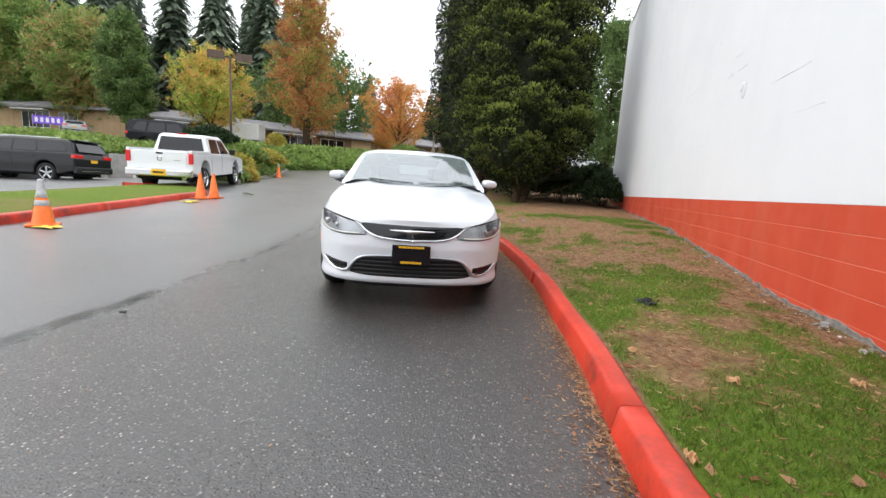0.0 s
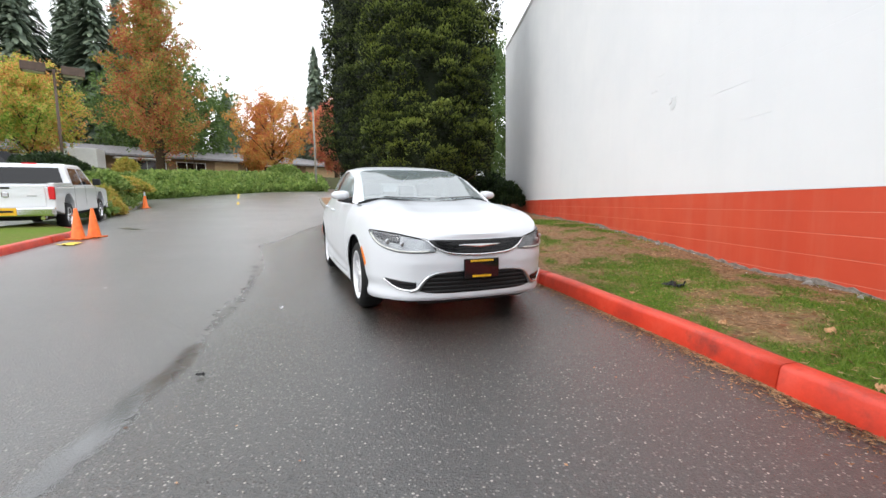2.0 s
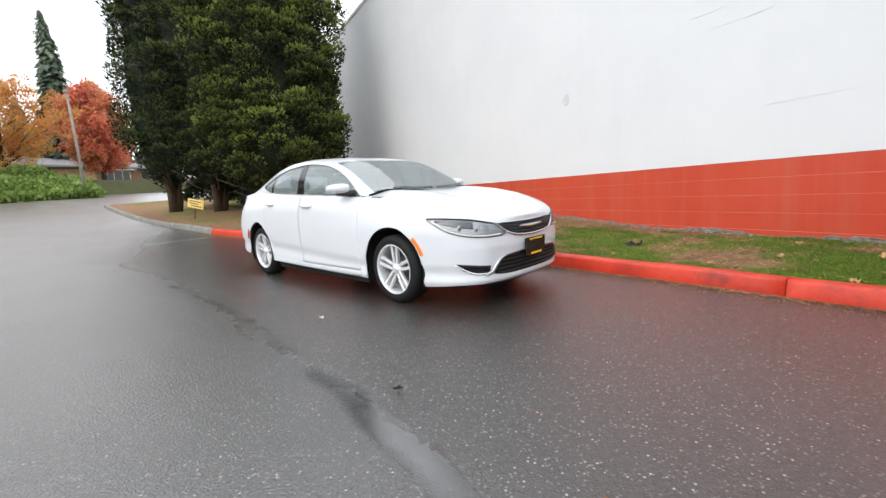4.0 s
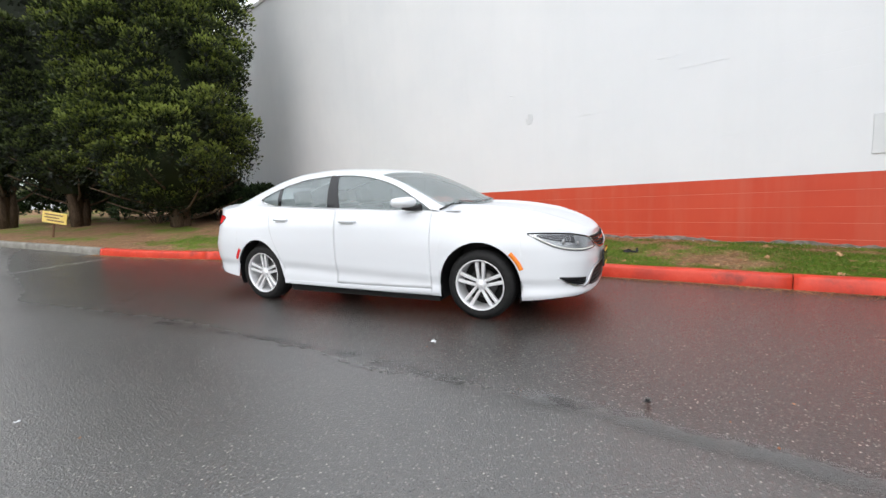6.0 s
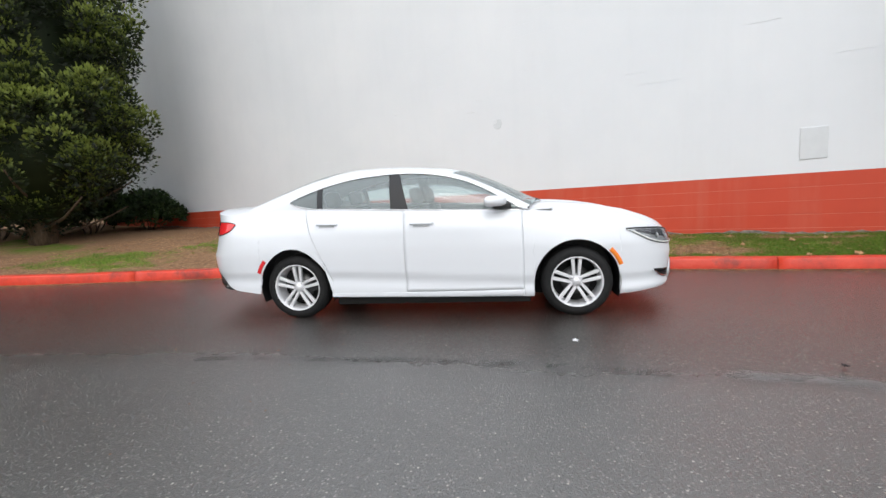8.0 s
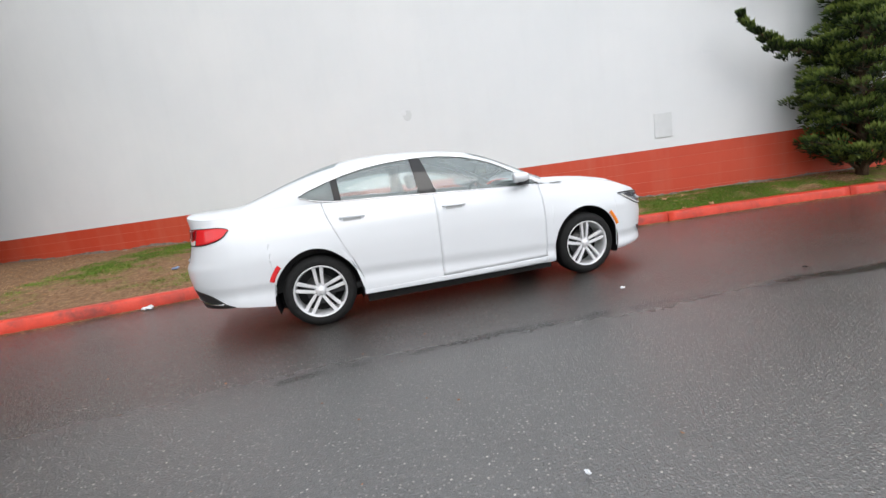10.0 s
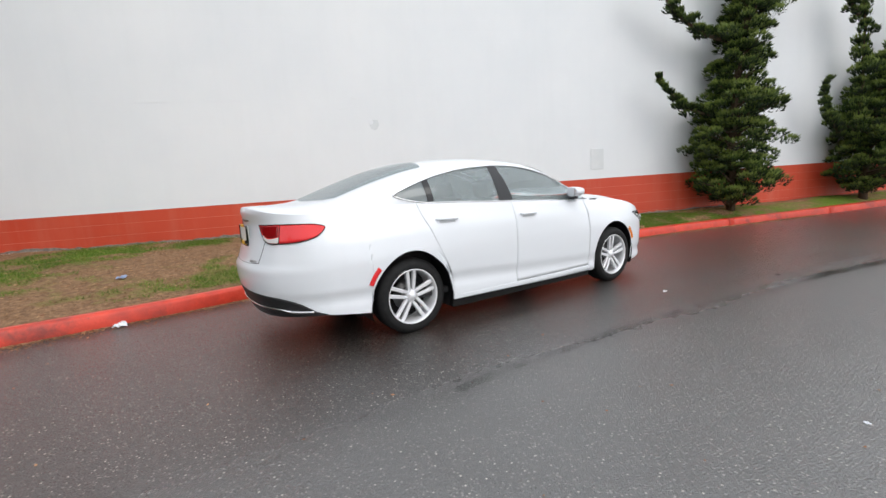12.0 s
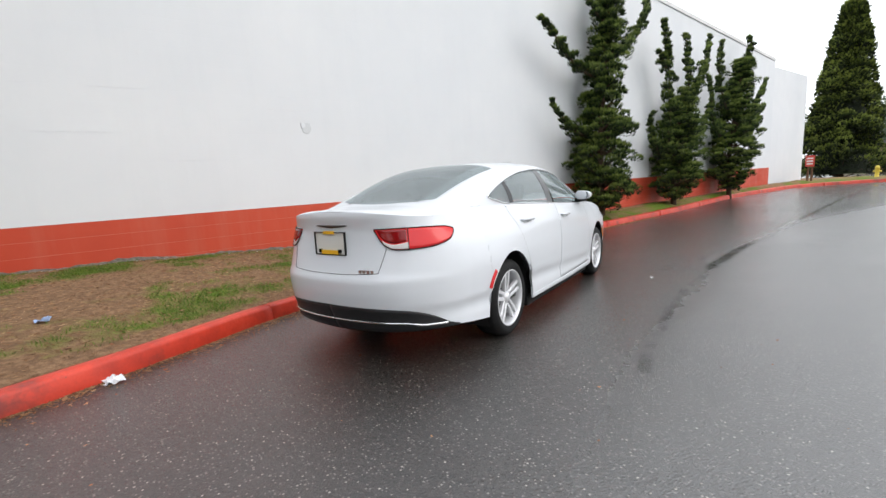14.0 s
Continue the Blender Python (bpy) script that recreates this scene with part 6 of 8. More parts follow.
# ---- banks, islands and hedges to the north and west ----
def bank(name, front, back, label, category, leaf, dark, leaves, size, kind="stuff", skirt=0.25):
    """A leafy bank between a front line and a back line of (x, y, z) points."""
    nf = 60
    nd = 10

    def along(line, t):
        d = [0.0]
        for a, b in zip(line, line[1:]):
            d.append(d[-1] + math.dist(a, b))
        s = t * d[-1]
        return np.array([np.interp(s, d, [p[i] for p in line]) for i in range(3)])

    rows = []
    for i in range(nf + 1):
        a, b = along(front, i / nf), along(back, i / nf)
        row = []
        for j in range(nd + 1):
            t = j / nd
            p = a + (b - a) * t
            p[2] = a[2] + (b[2] - a[2]) * (1 - (1 - t) ** 2.2) + 0.22 * lump((p[0] * 0.8, p[1] * 0.8, 1.0), 1.0) * (0.3 + 0.7 * math.sin(math.pi * min(1, t + 0.1)))
            row.append(Vector(p))
        rows.append(row)
    ob = empty(name, pose(0, 0, 0), label, category, kind=kind)
    # base sheet in a darker ivy copy: shade beneath the leaves as colour
    bm = bmesh.new()
    vs = grid(bm, rows)
    low = [bm.verts.new(r[0].co - Vector((0, 0, skirt + 0.3))) for r in vs]
    for i in range(nf):
        bm.faces.new((vs[i][0], vs[i + 1][0], low[i + 1], low[i]))
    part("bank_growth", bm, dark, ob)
    cs, ds = [], []
    for _ in range(leaves):
        i, j = rng.uniform(0, nf - 1e-3), rng.uniform(0, 1) ** 1.4 * (nd - 1e-3)
        p = rows[int(i)][int(j)].lerp(rows[int(i) + 1][int(j) + 1], rng.uniform())
        cs.append((p.x, p.y, p.z + 0.02))
        ds.append((0, -0.3, 0.8))
    leaf_part("leaves", blades(cs, ds, 5, size, size * 0.75, 0.75), leaf, ob)
    return ob


def on_land(x, y, dz=0.0):
    return (x, y, land(x, y) + dz)


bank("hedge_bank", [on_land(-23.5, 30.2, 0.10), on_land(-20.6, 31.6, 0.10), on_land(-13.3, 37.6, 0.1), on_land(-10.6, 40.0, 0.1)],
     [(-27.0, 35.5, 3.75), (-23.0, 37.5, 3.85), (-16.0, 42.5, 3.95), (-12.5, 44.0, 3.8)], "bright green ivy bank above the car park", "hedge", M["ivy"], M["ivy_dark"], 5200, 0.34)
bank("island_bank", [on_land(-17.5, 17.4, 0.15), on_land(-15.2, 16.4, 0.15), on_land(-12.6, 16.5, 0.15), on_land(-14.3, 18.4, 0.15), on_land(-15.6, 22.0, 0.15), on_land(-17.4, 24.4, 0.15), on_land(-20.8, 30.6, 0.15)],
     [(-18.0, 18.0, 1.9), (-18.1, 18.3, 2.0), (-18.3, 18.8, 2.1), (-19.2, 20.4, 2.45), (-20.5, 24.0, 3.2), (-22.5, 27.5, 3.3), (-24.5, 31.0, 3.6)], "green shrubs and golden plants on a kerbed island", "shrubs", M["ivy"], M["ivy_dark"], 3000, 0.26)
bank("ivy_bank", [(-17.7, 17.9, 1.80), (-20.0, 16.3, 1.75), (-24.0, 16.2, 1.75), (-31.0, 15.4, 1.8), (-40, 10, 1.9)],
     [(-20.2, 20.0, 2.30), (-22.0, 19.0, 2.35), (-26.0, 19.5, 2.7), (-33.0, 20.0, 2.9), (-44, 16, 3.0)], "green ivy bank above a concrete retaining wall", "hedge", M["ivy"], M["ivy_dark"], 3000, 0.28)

# upper ground behind the banks
rim_rows = [[Vector((-66, 6, 3.2)), Vector((-44, 16, 2.95)), Vector((-43, 15, 2.6))], [Vector((-66, 20, 3.4)), Vector((-33, 20, 2.85)), Vector((-32.5, 19.6, 2.7))], [Vector((-66, 28, 3.6)), Vector((-26, 19.6, 2.65)), Vector((-25.5, 19.2, 2.5))],
          [Vector((-66, 34, 4.2)), Vector((-21, 20, 2.3)), Vector((-20.0, 19.8, 2.2))], [Vector((-66, 42, 4.6)), Vector((-24, 30, 3.4)), Vector((-23.6, 30, 3.35))], [Vector((-66, 60, 5.0)), Vector((-29, 37.5, 4.45)), Vector((-25, 39.4, 4.4))], [Vector((-60, 90, 6)), Vector((-18, 52, 4.6)), Vector((-12, 46, 4.0))],
          [Vector((-40, 120, 7)), Vector((0, 80, 5.0)), Vector((4, 60, 4.0))]]
bm = bmesh.new()
grid(bm, [r + [Vector((r[-1].x + 0.6, r[-1].y - 0.6, 0.2))] for r in rim_rows])
tagged(part("upper_ground", bm, M["earth"]), "upper car park and lawn behind the banks", "ground", kind="structure")

# retaining wall of cast panels
ret = empty("retaining_wall", pose(0, 0, 0), "low pale concrete retaining wall below the ivy", "wall", kind="structure")
line = [(-17.5, 17.6), (-19.8, 16.0), (-24.0, 15.9), (-31.0, 15.0), (-40.0, 9.5)]
for (x0, y0), (x1, y1) in zip(line, line[1:]):
    n = max(1, round(math.dist((x0, y0), (x1, y1)) / 2.4))
    for k in range(n):
        a = Vector((x0 + (x1 - x0) * k / n, y0 + (y1 - y0) * k / n, 0))
        b = Vector((x0 + (x1 - x0) * (k + 1) / n, y0 + (y1 - y0) * (k + 1) / n, 0))
        ang = math.atan2(b.y - a.y, b.x - a.x)
        m = Matrix.Translation((a.x, a.y, land(a.x, a.y) - 0.3)) @ Matrix.Rotation(ang, 4, "Z")
        part("panel", box_bm((0.01, -0.1, 0), ((b - a).length - 0.01, 0.1, 1.28), 0.02, m), M["concrete"], ret)

# kerbs of the islands
kerb_w = empty("island_kerb", pose(0, 0, 0), "red-painted kerb round a grass island", "kerb", kind="structure")
west_edge = [(-4.6, -1.5), (-5.6, 1.5), (-6.65, 4.6), (-7.45, 6.4), (-8.2, 8.2), (-8.85, 9.8), (-9.2, 10.8), (-9.7, 11.5), (-10.6, 11.9), (-11.6, 11.7), (-12.6, 10.9)]
fine = []
for i in range(len(west_edge) - 1):
    p0, p1, p2, p3 = (np.array(west_edge[min(max(j, 0), len(west_edge) - 1)], float) for j in (i - 1, i, i + 1, i + 2))
    for k in range(6):
        t = k / 6
        fine.append(tuple(0.5 * (2 * p1 + (p2 - p0) * t + (2 * p0 - 5 * p1 + 4 * p2 - p3) * t * t + (3 * p1 - p0 - 3 * p2 + p3) * t ** 3)))
kerb_run(fine, -1, 3.0, lambda p: M["kerb_red"], kerb_w)
kerb_n = empty("planted_island_kerb", pose(0, 0, 0), "grey concrete kerb round the planted island", "kerb", kind="structure")
kerb_run([(-12.4, 15.9), (-12.9, 16.7), (-14.0, 18.1), (-14.9, 20.0), (-15.6, 22.2), (-17.2, 24.3), (-19.0, 27.6), (-20.9, 31.0)], -1, 3.0, lambda p: M["kerb_grey"], kerb_n)
# grass island
edge_pts = fine[: len(fine) - 12]
lv2, lf2, lg2 = [], [], []
for i, (ex, ey) in enumerate(edge_pts):
    bx, by = interp(ey, [(-1.5, -8.6), (4.0, -9.8), (9.0, -11.4), (11.0, -12.0)]), ey + 0.9
    for j in range(14):
        t = j / 13
        x, y = ex - 0.16 + (min(bx, ex - 0.4) - ex) * t, ey + (by - ey) * t
        lv2.append((x, y, land(x, y) + 0.13 + 0.05 * math.sin(math.pi * t) - (0.12 if j == 13 else 0)))
        lg2.append(min(1, 0.72 + 0.35 * lump((x * 0.6, y * 0.6, 4), 1.0)))
for i in range(len(edge_pts) - 1):
    for j in range(13):
        a = i * 14 + j
        lf2.append((a, a + 14, a + 15, a + 1))
tagged(new("island_lawn", raw_mesh("island_lawn", lv2, lf2, M["lawn"], {"green": lg2}, smooth=True)), "short green grass on a kerbed island", "lawn", kind="structure")

# ---- road markings and wear ----
def ribbon(name, pts, width, mat, label, ragged=0.0, lift=0.005):
    """A thin flat strip on the ground along (x, y) points."""
    bm = bmesh.new()
    rows = []
    for i, (x, y) in enumerate(pts):
        a, b = Vector(pts[max(i - 1, 0)]), Vector(pts[min(i + 1, len(pts) - 1)])
        n = Vector((-(b - a).y, (b - a).x)).normalized()
        w0, w1 = width / 2, width / 2
        if ragged:
            w0 *= 1 + ragged * lump((x * 7, y * 7, 0), 1.0) * 2
            w1 *= 1 + ragged * lump((x * 7, y * 7, 9), 1.0) * 2
            if i in (0, len(pts) - 1):
                w0 = w1 = 0.003
        rows.append([Vector((x + n.x * s, y + n.y * s, land(x + n.x * s, y + n.y * s) + lift)) for s in (-max(w0, 0.003), max(w1, 0.003))])
    grid(bm, rows, flip=True)
    return tagged(part(name, bm, mat), label, "road marking", kind="structure")


def spaced(pts, step=0.12):
    out = []
    for a, b in zip(pts, pts[1:]):
        n = max(1, int(math.dist(a, b) / step))
        out += [(a[0] + (b[0] - a[0]) * k / n, a[1] + (b[1] - a[1]) * k / n) for k in range(n)]
    return out + [pts[-1]]


ribbon("lane_line", [(-11.6, 24.5), (-16.3, 34.9)], 0.12, M["road_yellow"], "yellow parking line on wet asphalt")
ribbon("bay_line", [(-17.0, 34.2), (-14.6, 36.2)], 0.12, M["road_white"], "white parking line on wet asphalt")
ribbon("lot_edge_line", [(-19.2, 32.4), (-17.6, 33.7)], 0.12, M["road_white"], "white line near the bank")


def smear(name, pts, width, mat, label, ends=0.12, lift=0.004, swing=0.12):
    """A worn strip on the road: its cover fades to the sides and the ends."""
    pts = spaced(pts, 0.05)
    v, f, c = [], [], []
    cols = (-1.0, -0.6, -0.2, 0.2, 0.6, 1.0)
    for i, (x, y) in enumerate(pts):
        a, b = Vector(pts[max(i - 2, 0)]), Vector(pts[min(i + 2, len(pts) - 1)])
        n = Vector((-(b - a).y, (b - a).x)).normalized()
        t = i / (len(pts) - 1)
        fade = min(1.0, t / ends, (1 - t) / ends)
        sway = swing * width * lump((x * 2.5, y * 2.5, 2.0), 1.0)
        for s in cols:
            px, py = x + n.x * (s * width / 2 + sway), y + n.y * (s * width / 2 + sway)
            v.append((px, py, land(px, py) + lift))
            c.append(fade * (1 - abs(s) ** 1.5))
        if i:
            k = (i - 1) * len(cols)
            f += [(k + j, k + j + 1, k + j + 7, k + j + 6) for j in range(len(cols) - 1)]
    return tagged(part(name, raw_mesh(name, v, f, mat, {"cover": c}, smooth=True), None), label, "road wear", kind="structure")


smear("tar_seam", [(-2.28, 3.6), (-2.38, 4.04), (-2.5, 4.6)], 0.34, M["tar_smear"], "broken dark seam along the drive")
smear("tar_seam", [(-2.40, 4.3), (-2.52, 4.75), (-2.78, 5.6), (-3.08, 6.4), (-3.42, 7.3)], 0.32, M["tar_smear"], "broken dark seam along the drive")
smear("crack_filler", [(-1.66, -1.0), (-1.47, -2.48), (-1.11, -7.15), (-0.64, -14.81), (-0.2, -19.5)], 0.22, M["tar_gloss"], "dark crack filler along the drive", 0.03)
smear("crack_filler", [(-1.66, -1.2), (-1.70, -0.5), (-1.80, 0.6), (-1.915, 1.59), (-2.08, 2.7), (-2.31, 3.79)], 0.34, M["tar_gloss"], "smooth glossy tar strip along the drive's seam", 0.10)
smear("puddle", [(-10.2, 13.3), (-9.6, 13.0), (-9.1, 12.7), (-8.4, 12.4)], 0.75, M["tar_gloss"], "shallow dark puddle beside the traffic cones", 0.35)
smear("paint_spill", [(kerb_x(y) - 0.012, y) for y in np.arange(-2.0, 7.0, 0.2)], 0.075, M["red_smear"], "red paint smeared on the road along the kerb", 0.1, 0.003)
smear("dark_spot", [(-9.5, 11.8), (-8.9, 12.1), (-8.1, 12.5)], 0.8, M["tar_smear"], "dark damp patch on the asphalt", 0.4)
ribbon("pavement_joint", spaced([(-7.6, 10.9), (-5.75, 11.76), (-3.74, 12.79), (-2.95, 13.1)], 0.1), 0.045, M["worn_asphalt"], "pale joint across the drive", 0.6)

# ---- low buildings uphill ----
def low_building(name, a, b, depth, base, eave, ridge, wall_mat, label, bays):
    """A long one-storey building: walls, pitched roof with overhang, bays with windows, doors and white awnings."""
    a, b = Vector((*a, 0)), Vector((*b, 0))
    ang = math.atan2(b.y - a.y, b.x - a.x)
    m = Matrix.Translation((a.x, a.y, base)) @ Matrix.Rotation(ang, 4, "Z")
    ln = (b - a).length
    ob = empty(name, m, label, "building")
    part("wall", box_bm((0, 0, -2.5), (ln, depth, eave)), wall_mat, ob)
    bm = bmesh.new()
    grid(bm, [[Vector((x, y, z)) for y, z in ((-0.9, eave - 0.15), (-0.9, eave + 0.08), (depth / 2, ridge), (depth + 0.9, eave + 0.08))] for x in (-0.6, ln + 0.6)], smooth=False, flip=True)
    part("roof", bm, M["roof_shingle"], ob, "grey shingle roof")
    x = 0.8
    k = 0
    while x < ln - 3:
        w = bays[k % len(bays)]
        if k % 3 == 2:
            part("panel", box_bm((x, -0.04, 0.0), (x + w, 0.0, eave - 0.25), 0.01), M["tan_wall"], ob, "tan wall panel")
        else:
            wn = part("window", box_bm((x, -0.05, 0.55 if k % 2 else 0.0), (x + w, 0.0, eave - 0.45), 0.01), M["white_trim"], ob, "white window frame")
            n = max(2, int(w / 0.9))
            for i in range(n):
                part("pane", box_bm((x + 0.08 + (w - 0.08) * i / n, -0.06, (0.55 if k % 2 else 0.0) + 0.08), (x + (w - 0.08) * (i + 1) / n, -0.052, eave - 0.53)), M["gloss_black"], wn)
            if k % 3 == 0:
                part("awning", box_bm((x - 0.3, -1.1, eave - 0.42), (x + w + 0.3, -0.06, eave - 0.30), 0.02), M["white_trim"], ob, "white flat awning")
        x += w + 1.1
        k += 1
    return ob


low_building("low_building", (-47.5, 41.5), (-13.0, 76.0), 9, 4.75, 2.55, 4.1, M["brown_wall"], "long low brown building with a grey shingle roof", (3.0, 4.4, 2.4, 5.0, 3.4))
low_building("low_building", (-75.0, 34.0), (-48.0, 39.0), 9, 4.6, 2.9, 4.4, M["tan_wall"], "low tan building with a grey roof behind the trees", (3.6, 2.4, 4.2))

# white box trailer
trailer = empty("trailer", pose(-36.0, 42.4, 4.55, 0, 0, 20), "white box trailer parked before the low building", "trailer")
part("box", box_bm((-2.9, -1.1, 0.5), (2.9, 1.1, 2.3), 0.08), M["white_trim"], trailer)
for sx in (-0.5, 0.5):
    for sy in (-1.0, 1.0):
        bm = bmesh.new()
        lathe(bm, [(0.0, -0.1), (0.34, -0.1), (0.36, 0.0), (0.34, 0.1), (0.0, 0.1)], 20, "z", m=Matrix.Translation((sx * 1.1, sy, 0.36)) @ Matrix.Rotation(radians(90), 4, "X"))
        part("wheel", bm, M["rubber"], trailer)

# purple banner with white bars
ban = empty("banner", pose(-49.0, 31.8, 4.95, 0, 0, 30), "purple banner with white bars by the upper car park", "banner")
part("cloth", box_bm((-1.3, -0.03, 0), (1.3, 0.03, 0.75)), M["purple"], ban)
for k in range(5):
    part("bar", box_bm((-1.1 + 0.46 * k, -0.045, 0.15), (-0.85 + 0.46 * k, -0.032, 0.6)), M["white_trim"], ban)
for sx in (-1.3, 1.3):
    bm = bmesh.new()
    tube(bm, [(sx, 0, -1.6), (sx, 0, 0.9)], 0.04, 6)
    part("post", bm, M["pole_grey"], ban)


# ---- lamp posts ----
def box_lamp_post(x, y, z, h, face):
    ob = empty("street_lamp", pose(x, y, z, 0, 0, face), "brown steel lamp post with two shoebox heads", "street lamp")
    bm = bmesh.new()
    tube(bm, [(0, 0, -0.5), (0, 0, h)], [0.11, 0.08], 10)
    part("pole", bm, M["pole_brown"], ob)
    for s in (-1, 1):
        arm = part("arm", box_bm((min(0, s * 0.5), -0.04, h - 0.12), (max(0, s * 0.5), 0.04, h - 0.02)), M["pole_brown"], ob)
        head = part("lamp_head", box_bm((0.42 * s if s > 0 else -1.75, -0.42, h - 0.35), (1.75 if s > 0 else -0.42, 0.42, h + 0.25), 0.03), M["pole_brown"], ob, "brown box lamp head")
        part("lens", box_bm((0.5 * s if s > 0 else -1.65, -0.34, h - 0.365), (1.65 if s > 0 else -0.5, 0.34, h - 0.352)), M["lamp_glass"], head)
    return ob


box_lamp_post(-28.2, 33.0, 2.6, 8.6, 40)
ob = empty("utility_pole", pose(-11.6, 40.2, 2.4), "plain grey pole at the end of the ivy bank", "pole")
bm = bmesh.new()
tube(bm, [(0, 0, -0.5), (0.03, 0, 3.5), (0.0, 0, 7.4)], [0.10, 0.09, 0.07], 9)
part("shaft", bm, M["pole_grey"], ob)
part("cap", box_bm((-0.16, -0.10, 7.3), (0.16, 0.10, 7.5), 0.03), M["pole_grey"], ob)
ob = empty("garden_lamp", pose(-30.8, 55.0, 6.2), "slim post lamp with a pale globe by the building", "street lamp")
bm = bmesh.new()
tube(bm, [(0, 0, -1.5), (0, 0, 3.3)], 0.06, 8)
part("post", bm, M["pole_brown"], ob)
bm = bmesh.new()
bmesh.ops.create_uvsphere(bm, u_segments=16, v_segments=10, radius=0.28, matrix=Matrix.Translation((0, 0, 3.5)))
part("globe", bm, M["lamp_glass"], ob, "pale lamp globe")

# ---- trees uphill ----
broadleaf("maple_tree", -29.6, 46.5, 4.4, 18.6, 4.2, M["autumn_orange"], "tall maple turning orange above green", 0.17, 1700, 11, 0.42, round_top=0.72)
broadleaf("maple_tree", -33.8, 36.6, 3.9, 8.6, 3.6, M["autumn_yellow"], "spreading maple in yellow and orange leaf", 0.30, 1100, 12, 0.34, round_top=0.95)
broadleaf("maple_tree", -17.9, 46.8, 4.2, 7.8, 4.1, M["autumn_red"], "maple in red-orange leaf behind the ivy bank", 0.26, 900, 11, 0.34, round_top=1.0)
broadleaf("maple_tree", -13.9, 58.0, 5.0, 9.0, 2.9, M["crimson"], "crimson maple far behind the pole", 0.15, 1200, 10, 0.55)
broadleaf("maple_tree", -54.0, 39.5, 4.6, 13.0, 5.6, M["maple"], "large bronze and green maple by the upper car park", 0.24, 2000, 12, 0.55)
broadleaf("maple_tree", -66.0, 40.0, 4.6, 16.0, 6.0, M["maple"], "large dark green maple by the upper car park", 0.22, 1800, 12, 0.6)
broadleaf("small_tree", -22.2, 52.5, 4.8, 3.8, 1.4, M["autumn_red"], "small red-leaved tree before the low building", 0.2, 500, 10, 0.3)
broadleaf("hornbeam", -40.5, 33.2, 4.0, 11.2, 2.1, M["green_tree"], "upright dense green tree by the upper car park", 0.18, 1600, 12, 0.45, group="green trees", round_top=0.8)
broadleaf("hornbeam", -57.0, 29.5, 3.8, 11.5, 2.4, M["green_tree"], "upright dense green tree by the upper car park", 0.08, 1500, 12, 0.45, group="green trees", round_top=0.8)
broadleaf("hillside_tree", -38.0, 62.0, 6.0, 13.0, 9.0, M["green_tree"], "broad green tree behind the low building", 0.10, 1500, 10, 0.8, group="green trees")
for x, y, z, rx, ry, h, mat, lab in ((-16.4, 20.6, 1.9, 1.3, 1.3, 1.0, "ivy", "rounded green shrub on the island"), (-15.2, 19.0, 1.3, 0.8, 0.9, 0.9, "gold_shrub", "golden shrub by the island's kerb"), (-16.9, 23.0, 1.9, 1.2, 1.2, 0.9, "gold_shrub", "golden shrub by the island's kerb"),
                                     (-17.8, 20.0, 2.4, 1.5, 1.5, 1.3, "shrub", "dark rounded shrub on the island"), (-24.6, 34.4, 3.0, 1.0, 1.0, 2.1, "gold_shrub", "tall golden shrub at the bank's end"), (-15.4, 42.6, 4.0, 1.6, 1.2, 1.2, "ivy", "clipped round green shrub on the bank"),
                                     (-18.6, 25.6, 2.3, 1.3, 1.3, 0.9, "ivy", "rounded green shrub on the island"), (-13.6, 17.5, 0.95, 0.6, 0.7, 0.5, "gold_shrub", "golden shrub by the island's kerb")):
    shrub_at("shrub", x, y, z - 0.15, rx, ry, h, M[mat], lab, 420, 10, 0.2, "island shrubs")

# behind the wall's corner
broadleaf("corner_tree", 3.3, 34.0, 2.6, 10.2, 3.0, M["green_tree"], "leafy green tree behind the building's corner", 0.12, 1500, 11, 0.36, group="green trees", round_top=0.9)
# far woods: firs on the rise, uncountable
pieces = []
spots = [(-64, 52, 25, 4.5), (-72, 54, 30, 5.0), (-82, 52, 33, 5.5), (-58, 64, 31, 5.0), (-78, 46, 26, 4.8), (-52, 74, 33, 5.0), (-70, 66, 35, 5.5), (-86, 58, 36, 5.6), (-94, 50, 36, 5.6), (-64, 80, 40, 5.8), (-54, 84, 38, 5.4),
         (-56, 60, 30, 4.6), (-50, 66, 34, 5.0), (-46, 72, 32, 4.6), (-66, 62, 36, 5.2), (-74, 58, 33, 5.0), (-80, 66, 38, 5.5), (-40, 84, 19, 4.6), (-60, 74, 38, 5.4), (-88, 50, 34, 5.5), (-70, 48, 28, 4.6), (-96, 40, 32, 5.4), (-90, 60, 38, 5.8),
         (-20.8, 75, 23.3, 3.4), (-21, 108, 17, 4.2), (-28, 110, 16, 4.4), (-34, 105, 19, 4.6), (-16, 112, 15, 4.0), (-40, 100, 20, 4.6), (-26, 98, 15, 4.0)]
for x, y, h, r in spots:
    pieces.append(fir_pieces(x, y, 4.0, h, r * 1.2, 90, 46))
for k in range(90):
    a = -1.9 + 2.3 * k / 89 + rng.uniform(-0.02, 0.02)
    d = rng.uniform(120, 150)
    h = rng.uniform(14, 24) * (1.9 if a < -0.62 else 0.75)
    pieces.append(fir_pieces(math.sin(a) * d, math.cos(a) * d, 5.0, h, rng.uniform(5, 7), 24, 18))
for k in range(34):
    x, y = rng.uniform(-6, 60), rng.uniform(-120, -85)
    pieces.append(fir_pieces(x, y, 2.0 + (x + 6) * 0.08, rng.uniform(7, 11), rng.uniform(4, 6), 22, 16))
